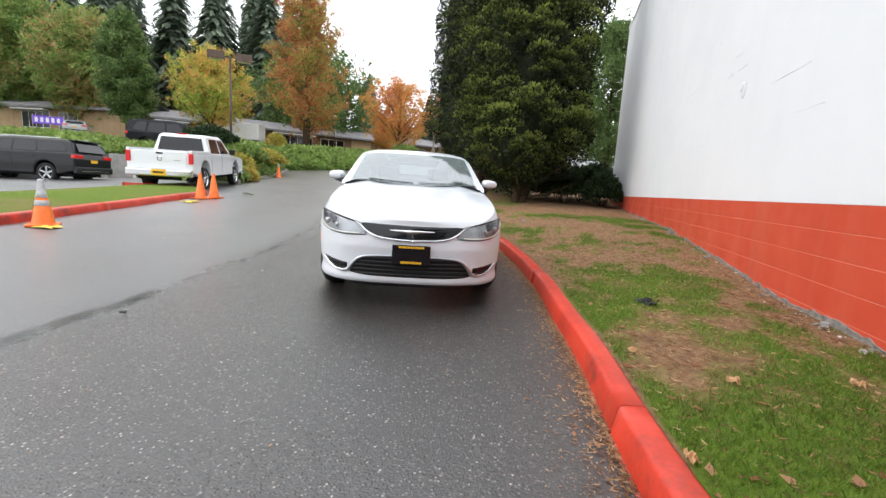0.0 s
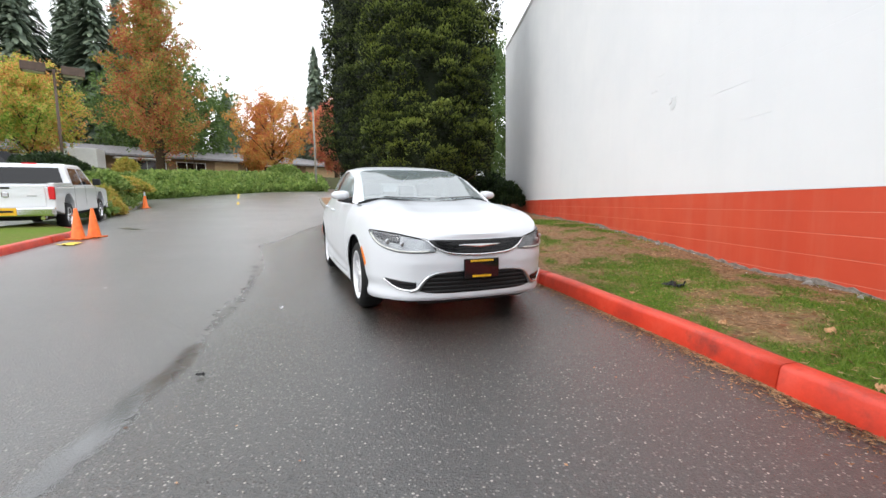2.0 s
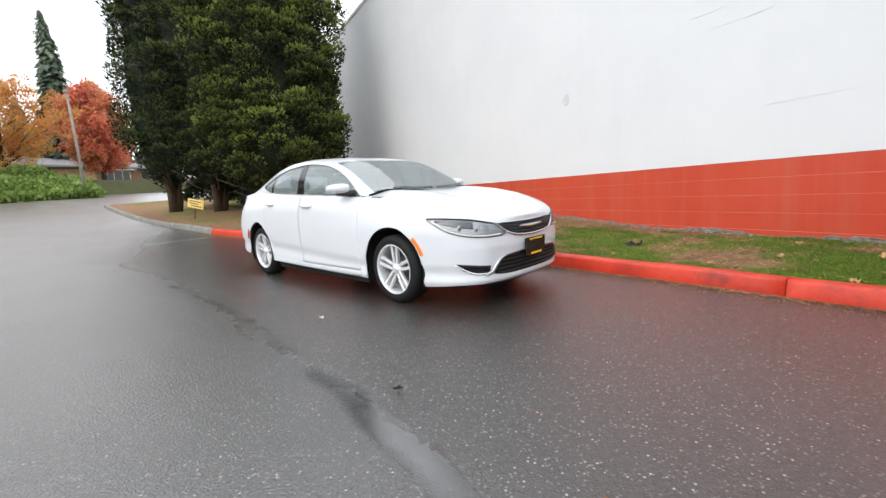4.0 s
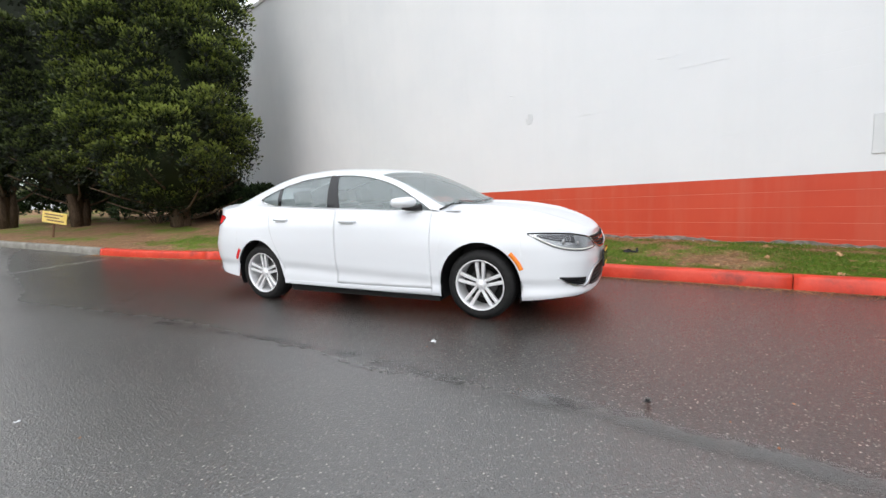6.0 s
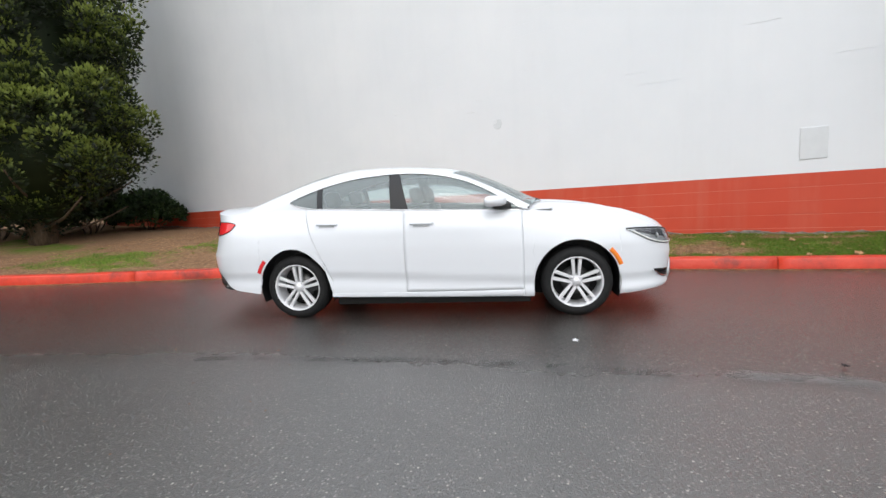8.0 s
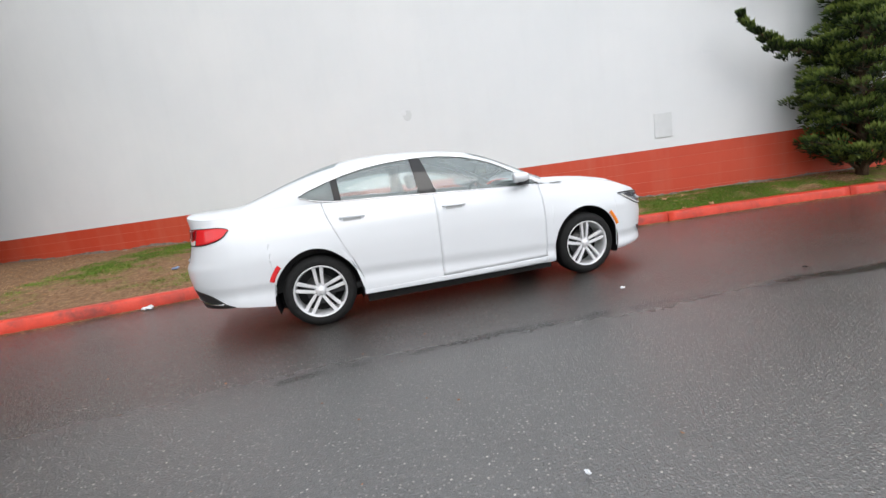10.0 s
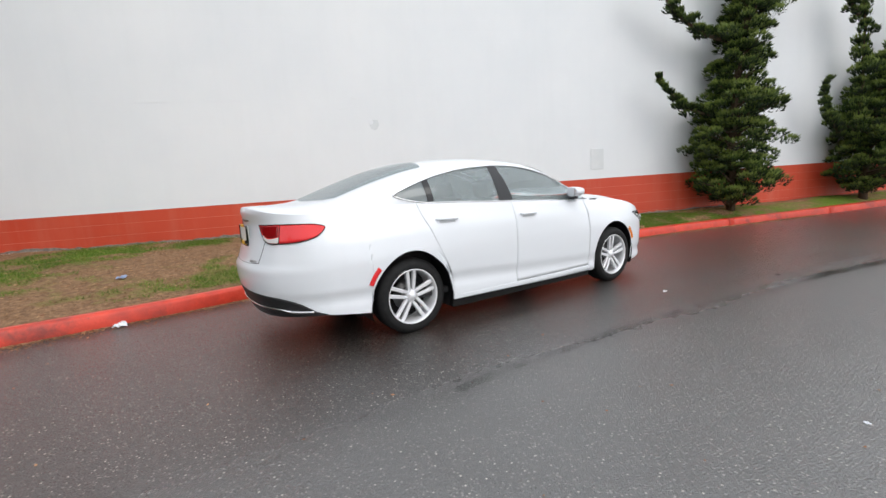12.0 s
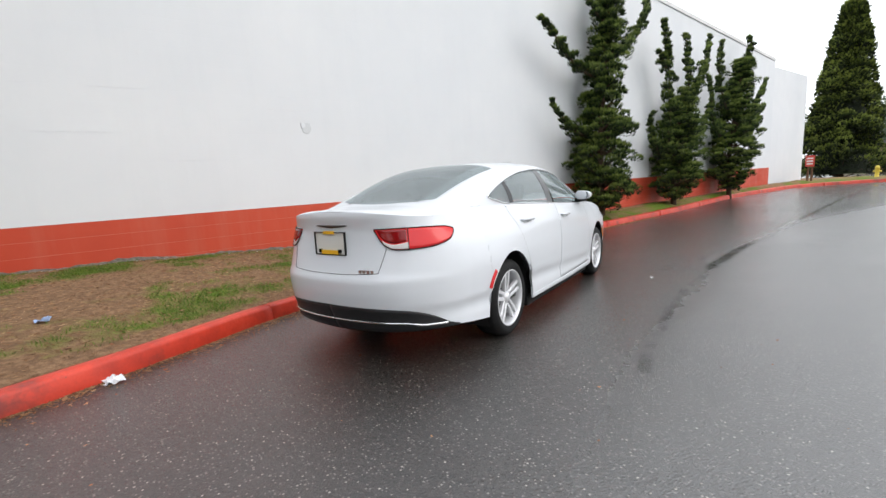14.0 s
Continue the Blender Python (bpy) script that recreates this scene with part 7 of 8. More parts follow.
tagged(part("far_woods", raw_mesh("far_woods", *merged(pieces), M["fir"]), None), "dark green fir woods on the rising ground", "woods", kind="stuff")


# ---- south end of the drive ----
cedar = cypress(3.5, -30.0, 0.1, 10.8, 2.15, 0.1, "broad dark green cedar at the end of the drive", 620, 60, 0.5, True, 0.24)
shrubby = cypress(0.2, -38.0, 0.1, 9.0, 2.6, 0.1, "dark green cedar behind the first one", 420, 50, 0.55, True, 0.26)
post_sign = empty("sign_post", pose(2.35, -18.9, 0.25, 0, 0, 165), "small red and white sign on two wooden posts", "sign")
post_sign.scale = (0.7, 0.7, 0.7)
for sx in (-0.13, 0.13):
    part("post", box_bm((sx - 0.05, -0.05, -0.3), (sx + 0.05, 0.05, 1.45), 0.01), M["wood_post"], post_sign)
face = part("sign_face", box_bm((-0.3, -0.075, 1.15), (0.3, -0.052, 1.95), 0.01), M["sign_red"], post_sign, "red sign face")
for k in range(3):
    part("text_bar", box_bm((-0.2, -0.080, 1.3 + 0.2 * k), (0.2, -0.0755, 1.39 + 0.2 * k)), M["white_card"], face)
low_shed = empty("low_shed", pose(-3.0, -44, 0.1, 0, 0, 8), "low tan building beyond the end of the drive", "building")
part("wall", box_bm((-9, -3, -0.3), (9, 3, 2.2)), M["tan_wall"], low_shed)
part("roof", box_bm((-9.5, -3.4, 2.2), (9.5, 3.4, 2.5), 0.05), M["roof_shingle"], low_shed)
hyd = empty("hydrant", pose(0.4, -22.2, 0.2), "small yellow fire hydrant behind the kerb", "hydrant")
bm = bmesh.new()
lathe(bm, [(0.0, 0.72), (0.06, 0.70), (0.10, 0.62), (0.11, 0.55), (0.09, 0.54), (0.09, 0.10), (0.13, 0.08), (0.13, 0.0), (0.0, 0.0)], 16, "z")
part("barrel", bm, M["cone_yellow"], hyd)
bm = bmesh.new()
tube(bm, [(-0.16, 0, 0.42), (0.16, 0, 0.42)], 0.05, 10)
part("outlet", bm, M["cone_yellow"], hyd)


# ---- parked vehicles ----
def prism(bm, outline, x0, x1, inset=0.0, inset_z=0.0):
    """A solid from a side outline of (y, z) between two widths."""
    a = [bm.verts.new((x0, y, z)) for y, z in outline]
    b = [bm.verts.new((x1, y, z)) for y, z in outline]
    n = len(outline)
    bm.faces.new(a)
    bm.faces.new(b[::-1])
    for i in range(n):
        bm.faces.new((a[(i + 1) % n], a[i], b[i], b[(i + 1) % n]))
    bmesh.ops.recalc_face_normals(bm, faces=bm.faces)
    return bm


def arch_outline(length_pts, axles, r, low):
    """Close an upper outline along the bottom, with half-round wheel openings. Points run from nose to tail on top."""
    out = list(length_pts)
    tail, nose = out[-1][0], out[0][0]
    for c in sorted(axles, reverse=True):
        out.append((c + r, low))
        for k in range(1, 8):
            a = math.pi * k / 8
            out.append((c + r * math.cos(a), low + 0.10 + r * math.sin(a) * 0.95))
        out.append((c - r, low))
    return out


def cabin(bm, pts, w0, w1, belt):
    """Glasshouse: side outline narrowing upwards."""
    def half(z):
        return w0 + (w1 - w0) * max(0, (z - belt)) / max(p[1] - belt for p in pts)
    a = [bm.verts.new((-half(z), y, z)) for y, z in pts]
    b = [bm.verts.new((half(z), y, z)) for y, z in pts]
    n = len(pts)
    bm.faces.new(a)
    bm.faces.new(b[::-1])
    for i in range(n):
        bm.faces.new((a[(i + 1) % n], a[i], b[i], b[(i + 1) % n]))
    bmesh.ops.recalc_face_normals(bm, faces=bm.faces)
    return half


def side_pane(name, poly, half, out, mat, parent):
    for s in (-1, 1):
        bm = bmesh.new()
        vs = [bm.verts.new((s * (half(z) + out), y, z)) for y, z in poly]
        vi = [bm.verts.new((s * (half(z) - 0.02), y, z)) for y, z in poly]
        n = len(poly)
        bm.faces.new(vs)
        for i in range(n):
            bm.faces.new((vs[i], vs[(i + 1) % n], vi[(i + 1) % n], vi[i]))
        bmesh.ops.recalc_face_normals(bm, faces=bm.faces)
        part(name, bm, mat, parent)


def four_wheels(v, axles, half, r, rim, mat=None, spokes=5, twin=False):
    first = wheel_at(v, pose(half, axles[0], r), r, rim, 0.24, spokes, twin, mat)
    wheel_at(v, pose(half, axles[1], r), copy_of=first)
    for y in axles:
        wheel_at(v, pose(-half, y, r, 0, 0, 180), copy_of=first)


def quad_part(name, pts, mat, parent, label=""):
    bm = bmesh.new()
    a = [bm.verts.new(p) for p in pts]
    n = (Vector(pts[1]) - Vector(pts[0])).cross(Vector(pts[3]) - Vector(pts[0])).normalized() * 0.012
    b = [bm.verts.new(Vector(p) - n) for p in pts]
    bm.faces.new(a)
    for i in range(len(pts)):
        bm.faces.new((a[i], b[i], b[(i + 1) % len(pts)], a[(i + 1) % len(pts)]))
    bmesh.ops.recalc_face_normals(bm, faces=bm.faces)
    return part(name, bm, mat, parent, label)


def heading(x, y, dx, dy, z=None):
    """Pose of a vehicle whose front looks along (dx, dy); own frame: y backwards, x to its left."""
    back = Vector((-dx, -dy, 0)).normalized()
    left = Vector((back.y, -back.x, 0))
    m = Matrix((left, back, Vector((0, 0, 1)))).transposed().to_4x4()
    return Matrix.Translation((x, y, land(x, y) if z is None else z)) @ m


def pickup(m):
    """A crew-cab pickup. y runs from the nose at -1.0 back to the tailgate."""
    v = empty("pickup_truck", m, "white crew-cab pickup truck parked on the wet drive", "pickup truck")
    top = [(-1.02, 0.62), (-1.0, 1.08), (-0.75, 1.17), (0.45, 1.24), (4.72, 1.26), (4.75, 0.62)]
    bm = prism(bmesh.new(), arch_outline(top, (0.0, 3.57), 0.50, 0.48), -0.99, 0.99)
    bevelled(bm, 0.045)
    part("body", bm, M["paint_truck"], v)
    bm = bmesh.new()
    pts = [(0.45, 1.22), (1.15, 1.86), (1.35, 1.93), (2.72, 1.93), (2.95, 1.86), (3.08, 1.22)]
    half = cabin(bm, pts, 0.95, 0.74, 1.22)
    bevelled(bm, 0.05)
    part("cab", bm, M["paint_truck"], v)
    side_pane("side_window", [(0.80, 1.30), (1.25, 1.80), (1.78, 1.80), (1.78, 1.30)], half, 0.006, M["gloss_black"], v)
    side_pane("side_window", [(1.88, 1.30), (1.88, 1.80), (2.66, 1.80), (2.86, 1.30)], half, 0.006, M["gloss_black"], v)
    quad_part("rear_window", [(-0.76, 3.065, 1.34), (0.76, 3.065, 1.34), (0.66, 2.985, 1.80), (-0.66, 2.985, 1.80)], M["gloss_black"], v, "dark rear window")
    quad_part("stop_lamp", [(-0.17, 2.935, 1.90), (0.17, 2.935, 1.90), (0.17, 2.915, 1.94), (-0.17, 2.915, 1.94)], M["lens_red"], v)
    # open bed, tailgate, lamps
    part("bed_floor", box_bm((-0.86, 3.12, 1.262), (0.86, 4.62, 1.268)), M["dark_gap"], v)
    for s in (-1, 1):
        part("bed_rail", box_bm((min(s * 0.86, s * 0.985), 3.10, 1.25), (max(s * 0.86, s * 0.985), 4.74, 1.36), 0.02), M["paint_truck"], v)
        part("tail_lamp", box_bm((min(s * 0.86, s * 0.992), 4.68, 0.92), (max(s * 0.86, s * 0.992), 4.775, 1.26), 0.02), M["lens_red"], v, "tall red tail lamp")
        part("door_handle", box_bm((s * 0.985 - 0.012, 1.62, 1.08), (s * 0.985 + 0.018, 1.80, 1.11), 0.008), M["paint_truck"], v)
        part("door_handle", box_bm((s * 0.985 - 0.012, 2.62, 1.08), (s * 0.985 + 0.018, 2.80, 1.11), 0.008), M["paint_truck"], v)
        part("door_mirror", box_bm((min(s * 1.0, s * 1.22), 0.86, 1.28), (max(s * 1.0, s * 1.22), 0.98, 1.50), 0.04), M["black_trim"], v)
        for y in (1.83, 0.55, 2.95):
            part("door_gap", box_bm((s * 0.988 - 0.004, y, 0.62), (s * 0.988 + 0.004, y + 0.012, 1.24)), M["dark_gap"], v)
        bm = bmesh.new()
        tube(bm, [(s * 0.72, 4.60, 0.44), (s * 0.72, 4.86, 0.43)], 0.05, 12)
        part("exhaust_tip", bm, M["chrome"], v)
    gate = part("tailgate", box_bm((-0.79, 4.70, 0.72), (0.79, 4.765, 1.30), 0.02), M["paint_truck"], v)
    part("emblem", box_bm((-0.07, 4.766, 0.98), (0.07, 4.775, 1.12), 0.02), M["chrome"], gate)
    part("lettering_bar", box_bm((-0.62, 4.766, 1.00), (-0.42, 4.772, 1.03)), M["satin"], gate)
    part("latch", box_bm((-0.10, 4.766, 1.20), (0.10, 4.775, 1.25), 0.01), M["black_trim"], gate)
    bump = part("rear_bumper", box_bm((-0.98, 4.70, 0.48), (0.98, 4.90, 0.72), 0.05), M["chrome"], v, "chrome rear bumper")
    part("number_plate", box_bm((-0.22, 4.885, 0.51), (0.22, 4.915, 0.71), 0.01), M["yellow"], bump, "yellow dealer plate")
    part("plate_bar", box_bm((-0.16, 4.916, 0.59), (0.16, 4.920, 0.64)), M["gloss_black"], bump)
    part("front_bumper", box_bm((-0.98, -1.10, 0.42), (0.98, -0.95, 0.68), 0.05), M["chrome"], v)
    part("underbody", box_bm((-0.75, -0.8, 0.36), (0.75, 4.6, 0.52), 0.02), M["dark_gap"], v)
    four_wheels(v, (0.0, 3.57), 0.96, 0.40, 0.255, M["chrome"])
    return v


def suv(m, name, label, paint, long=5.1, high=1.80, boxy=False):
    v = empty(name, m, label, "sport utility vehicle")
    e = long - 0.95
    axle = long * 0.595
    top = [(-0.95, 0.55), (-0.92, 0.92), (-0.6, 1.06), (0.55, 1.14), (e - 0.05, 1.16), (e, 0.95), (e - 0.02, 0.50)]
    bm = prism(bmesh.new(), arch_outline(top, (0.0, axle), 0.43, 0.34), -0.95, 0.95)
    bevelled(bm, 0.05)
    part("body", bm, paint, v)
    bm = bmesh.new()
    pts = [(0.40, 1.10), (1.05 if not boxy else 0.80, high - 0.06), (1.35, high), (e - 0.55, high - 0.01), (e - 0.22 if not boxy else e - 0.10, high - 0.10), (e - 0.04, 1.10)]
    half = cabin(bm, pts, 0.91, 0.72 if not boxy else 0.82, 1.12)
    bevelled(bm, 0.05)
    part("cabin", bm, paint, v)
    zt = high - 0.12
    side_pane("side_window", [(0.80, 1.18), (1.22, zt), (1.78, zt), (1.78, 1.18)], half, 0.006, M["gloss_black"], v)
    side_pane("side_window", [(1.86, 1.18), (1.86, zt), (2.62, zt), (2.72, 1.18)], half, 0.006, M["gloss_black"], v)
    side_pane("side_window", [(2.82, 1.18), (2.74, zt), (e - 0.55, zt - 0.02), (e - 0.32, 1.24)], half, 0.006, M["gloss_black"], v)
    quad_part("rear_window", [(-0.72, e + 0.005, 1.22), (0.72, e + 0.005, 1.22), (0.62, e - 0.20 if not boxy else e - 0.09, zt - 0.02), (-0.62, e - 0.20 if not boxy else e - 0.09, zt - 0.02)], M["gloss_black"], v, "dark rear window")
    quad_part("windscreen", [(0.70, 0.47, 1.20), (-0.70, 0.47, 1.20), (-0.62, 1.0 if not boxy else 0.77, zt), (0.62, 1.0 if not boxy else 0.77, zt)], M["glass_dark"], v)
    part("spoiler", box_bm((-0.66, e - 0.42, high - 0.05), (0.66, e - 0.16, high - 0.01), 0.015), paint, v)
    for s in (-1, 1):
        part("tail_lamp", box_bm((min(s * 0.52, s * 0.955), e - 0.12, 0.98), (max(s * 0.52, s * 0.955), e + 0.012, 1.11), 0.02), M["lens_red"], v, "slim red tail lamp")
        part("door_mirror", box_bm((min(s * 0.93, s * 1.10), 0.72, 1.10), (max(s * 0.93, s * 1.10), 0.84, 1.26), 0.04), paint, v)
        part("roof_rail", box_bm((s * 0.66 - 0.02, 1.3, high + 0.01), (s * 0.66 + 0.02, e - 0.7, high + 0.05), 0.01), M["satin"] if not boxy else M["black_trim"], v)
        part("head_lamp", box_bm((min(s * 0.55, s * 0.93), -0.95, 0.80), (max(s * 0.55, s * 0.93), -0.80, 0.96), 0.03), M["headlamp_bowl"], v)
        for y in (1.81, 0.62, 2.70):
            part("door_gap", box_bm((s * 0.949 - 0.004, y, 0.42), (s * 0.949 + 0.004, y + 0.010, 1.12)), M["dark_gap"], v)
        for y in (1.62, 2.55):
            part("door_handle", box_bm((s * 0.945, y - 0.1, 0.98) if s > 0 else (-0.975, y - 0.1, 0.98), (0.975, y + 0.08, 1.01) if s > 0 else (-0.945, y + 0.08, 1.01), 0.008), paint, v)
    bump = part("rear_bumper", box_bm((-0.93, e - 0.10, 0.40), (0.93, e + 0.06, 0.66), 0.05), M["black_trim"], v)
    part("bright_strip", box_bm((-0.70, e + 0.05, 0.48), (0.70, e + 0.068, 0.52)), M["satin"], bump)
    part("number_plate", box_bm((-0.17, e + 0.004, 0.82), (0.17, e + 0.022, 0.94), 0.005), M["yellow"], v, "yellow dealer plate")
    part("underbody", box_bm((-0.72, -0.7, 0.26), (0.72, e - 0.3, 0.40)), M["dark_gap"], v)
    four_wheels(v, (0.0, axle), 0.93, 0.375, 0.25, M["satin"])
    return v


# pickup: front axle near the planted island, tail to the south-east
pickup(heading(-13.1, 15.2, -0.44, 0.90, land(-13.1, 15.2) - 0.02) @ Matrix.Rotation(radians(-2.8), 4, "X") @ Matrix.Scale(0.95, 4))
suv(heading(-21.2, 12.25, -0.95, -0.30, 0.38), "sport_utility_vehicle", "dark grey sport utility vehicle parked by the retaining wall", M["paint_dark"], 5.1, 1.68)
suv(heading(4.1, 42.0, 1.0, 0.1, 2.9), "estate_car", "white car parked behind the building", M["paint_truck"], 4.6, 1.5)
suv(heading(-20.4, 22.2, 0.80, 0.60, 2.05), "sport_utility_vehicle", "black boxy sport utility vehicle on the upper car park", M["paint_black"], 4.7, 1.82, True)
suv(heading(-25.5, 14.0, -0.95, -0.10, 0.62), "estate_car", "silver estate car parked behind the dark vehicle", M["paint_silver"], 4.7, 1.55)
suv(heading(-48.5, 34.4, -0.75, 0.66, 3.9), "estate_car", "silver car parked far up the upper car park", M["paint_silver"], 4.6, 1.5)


# ---- traffic cones ----
def cone_at(x, y, h, label, bands=(), tape=False, lean=0.0, grey_top=False):
    ob = empty("traffic_cone", pose(x, y, land(x, y), lean, 0, 20 * x), label, "traffic cone", "traffic cones along the drive")
    part("base", box_bm((-0.19, -0.19, 0.0), (0.19, 0.19, 0.035), 0.012), M["cone_orange"], ob)
    r0, r1 = 0.135, 0.032

    def rad(z):
        return r0 + (r1 - r0) * (z - 0.035) / (h - 0.035)

    bm = bmesh.new()
    lathe(bm, [(r0 + 0.012, 0.034), (r0, 0.05), (r1, h - 0.01), (r1 - 0.008, h), (r1 - 0.014, h), (r1 - 0.014, h - 0.05)], 28, "z")
    part("body", bm, M["cone_orange"], ob)
    for z0, z1 in bands:
        bm = bmesh.new()
        lathe(bm, [(rad(z0) + 0.001, z0), (rad(z0) + 0.004, z0 + 0.003), (rad(z1) + 0.004, z1 - 0.003), (rad(z1) + 0.001, z1)], 28, "z")
        part("band", bm, M["cone_grey"], ob, "grey reflective band")
    if grey_top:
        bm = bmesh.new()
        lathe(bm, [(rad(h - 0.10) + 0.003, h - 0.10), (r1 + 0.006, h + 0.004), (0.035, h + 0.03), (0.04, h + 0.06), (0.02, h + 0.07)], 20, "z")
        part("top_cap", bm, M["cone_grey"], ob, "grey cap")
    if tape:
        bm = bmesh.new()
        for s in (-1, 1):
            rows = [[Vector((s * (rad(z) + 0.006) * math.cos(a), (rad(z) + 0.006) * math.sin(a), z)) for a in (-0.2, 0.0, 0.2)] for z in np.linspace(0.06, h - 0.12, 8)]
            grid(bm, rows)
        part("tape", bm, M["cone_yellow"], ob, "dirty yellow tape strips")
    return ob


cone_at(-6.35, 5.05, 0.62, "weathered orange cone with grey bands beside the red kerb", ((0.30, 0.38), (0.42, 0.52)), True, 0, True)
cone_at(-8.80, 10.35, 0.72, "orange cone beside the kerb's end")
cone_at(-8.78, 10.80, 0.70, "orange cone beside the kerb's end")
cone_at(-15.3, 22.4, 0.72, "orange cone with a grey top on the drive", (), False, 0, True)

# ---- yellow board under the conifers ----
board = empty("yellow_board", pose(-3.55, 17.6, 1.05, 0, 14, -38), "faded yellow board propped on a stake under the conifers", "sign")
part("face", box_bm((-0.50, -0.02, 0.05), (0.50, 0.02, 0.55), 0.006), M["sign_yellow"], board)
for k, (x0, x1) in enumerate(((-0.4, 0.35), (-0.4, 0.2), (-0.3, 0.4))):
    part("text_bar", box_bm((x0, -0.026, 0.40 - 0.13 * k), (x1, -0.0205, 0.46 - 0.13 * k)), M["brown_wall"], board)
board.scale = (0.6, 0.6, 0.6)
part("stake", box_bm((-0.03, -0.02, -0.6), (0.03, 0.02, 0.06)), M["wood_post"], board)


# ---- grass, needles and leaves on the lawn ----
def tufts(n, where, height, width, lean, keep):
    """Upright blades on a surface: keep(x, y) is the chance."""
    v, f = [], []
    while len(f) < n:
        x, y = where()
        if rng.uniform() > keep(x, y):
            continue
        z = lawn_height(x, y)
        h = height * rng.uniform(0.5, 1.3)
        a = rng.uniform(0, math.tau)
        c, s = math.cos(a) * width, math.sin(a) * width
        lx, ly = rng.normal(0, lean, 2) * h
        b = len(v)
        v += [(x - c, y - s, z - 0.005), (x + c, y + s, z - 0.005), (x + lx, y + ly, z + h)]
        f.append((b, b + 1, b + 2))
    return np.array(v), np.array(f)


def on_lawn(y0, y1, lo=0.0, hi=1.0):
    def pick():
        y = rng.uniform(y0, y1)
        k = kerb_x(y) + 0.18
        return k + (WALL_X - 0.03 - k) * rng.uniform(lo, hi), y
    return pick


grass_keep = lambda x, y: max(0.0, min(1.0, (greenness(x, y) - 0.36) * 4.0))
ga, gb = tufts(60000, on_lawn(-1.0, 8.0), 0.027, 0.0026, 0.7, grass_keep)
gc, gd = tufts(16000, on_lawn(8.0, 14.5), 0.034, 0.004, 0.7, grass_keep)
tagged(part("grass_blades", raw_mesh("grass_blades", *merged([(ga, gb), (gc, gd)]), M["grass"]), None), "short green grass blades in patches", "grass", kind="stuff")


def litter_flat(n, pick, size, slim, height, mat, name, label):
    """Flat scraps lying on a surface."""
    v, f = [], []
    while len(f) < n:
        x, y = pick()
        z = height(x, y) + 0.004
        a, r = rng.uniform(0, math.tau), size * rng.uniform(0.5, 1.4)
        c, s = math.cos(a) * r, math.sin(a) * r
        tx, ty = rng.normal(0, 0.25, 2) * r
        b = len(v)
        v += [(x - c, y - s, z + abs(tx)), (x + s * slim, y - c * slim, z), (x + c, y + s, z + abs(ty)), (x - s * slim, y + c * slim, z + 0.2 * r)]
        f.append((b, b + 1, b + 2, b + 3))
    return tagged(part(name, raw_mesh(name, v, f, mat), None), label, "litter", kind="stuff")


def lawn_bare():
    pick = on_lawn(-1.0, 15.0)
    while True:
        x, y = pick()
        if rng.uniform() > grass_keep(x, y) * 0.6:
            return x, y


litter_flat(30000, lawn_bare, 0.020, 0.10, lawn_height, M["needles"], "dead_needles", "brown needles and twigs strewn over the lawn")
litter_flat(240, lambda: on_lawn(-1.0, 12.0)(), 0.030, 0.6, lawn_height, M["fallen_leaf"], "fallen_leaves", "curled brown leaves fallen on the lawn")


def by_kerb():
    y = rng.uniform(-3.0, 14.0)
    return kerb_x(y) - abs(rng.normal(0, rng.choice([0.025, 0.06, 0.14]))) - 0.008, y


litter_flat(20000, by_kerb, 0.014, 0.22, land, M["needles"], "kerb_needles", "brown needles washed along the kerb")
litter_flat(150, by_kerb, 0.024, 0.5, land, M["fallen_leaf"], "kerb_leaves", "brown leaves washed along the kerb")


def on_road():
    return rng.uniform(-6.0, 1.4), rng.uniform(-1.0, 12.0)


litter_flat(200, on_road, 0.010, 0.6, land, M["fallen_leaf"], "road_scraps", "small leaf scraps on wet asphalt")


def wall_foot():
    y = rng.choice([rng.uniform(1.5, 5.5), rng.uniform(6.0, 13.5)])
    return WALL_X - 0.03 - abs(rng.normal(0, 0.07)), y


litter_flat(240, wall_foot, 0.012, 0.6, lawn_height, M["flake"], "paint_chips", "white paint chips fallen along the foot of the wall")


# ---- single leaves and scraps that stand out ----
def crumpled(name, x, y, z, size, mat, label, category, seed, flat=0.35):
    r = np.random.default_rng(seed)
    bm = bmesh.new()
    rows = []
    for i in range(7):
        rows.append([Vector((size * (i / 6 - 0.5) + r.normal(0, size * 0.06), size * 0.6 * (j / 6 - 0.5) + r.normal(0, size * 0.06), abs(r.normal(0.02, flat * size * 0.35)) + 0.004)) for j in range(7)])
    vs = grid(bm, rows, smooth=False)
    ob = new(name, mesh_of(name, bm, mat))
    ob.matrix_world = pose(x, y, z, 0, 0, r.uniform(0, 360))
    solid = ob.modifiers.new("thickness", "SOLIDIFY")
    solid.thickness = 0.002
    return tagged(ob, label, category)


crumpled("plastic_scrap", -1.02, 9.75, land(-1.02, 9.75), 0.16, M["paper"], "crumpled pale plastic scrap beside the red kerb", "litter", 1)
crumpled("blue_wrapper", 0.19, 10.22, lawn_height(0.19, 10.22), 0.10, M["blue_paper"], "pale blue wrapper on the worn lawn", "litter", 2)
crumpled("paper_scrap", -4.30, 5.25, land(-4.30, 5.25), 0.024, M["paper"], "small white paper scrap on wet asphalt", "litter", 3)
crumpled("paper_scrap", -1.97, 4.38, land(-1.97, 4.38), 0.04, M["paper"], "tiny white paper scrap on wet asphalt", "litter", 4)
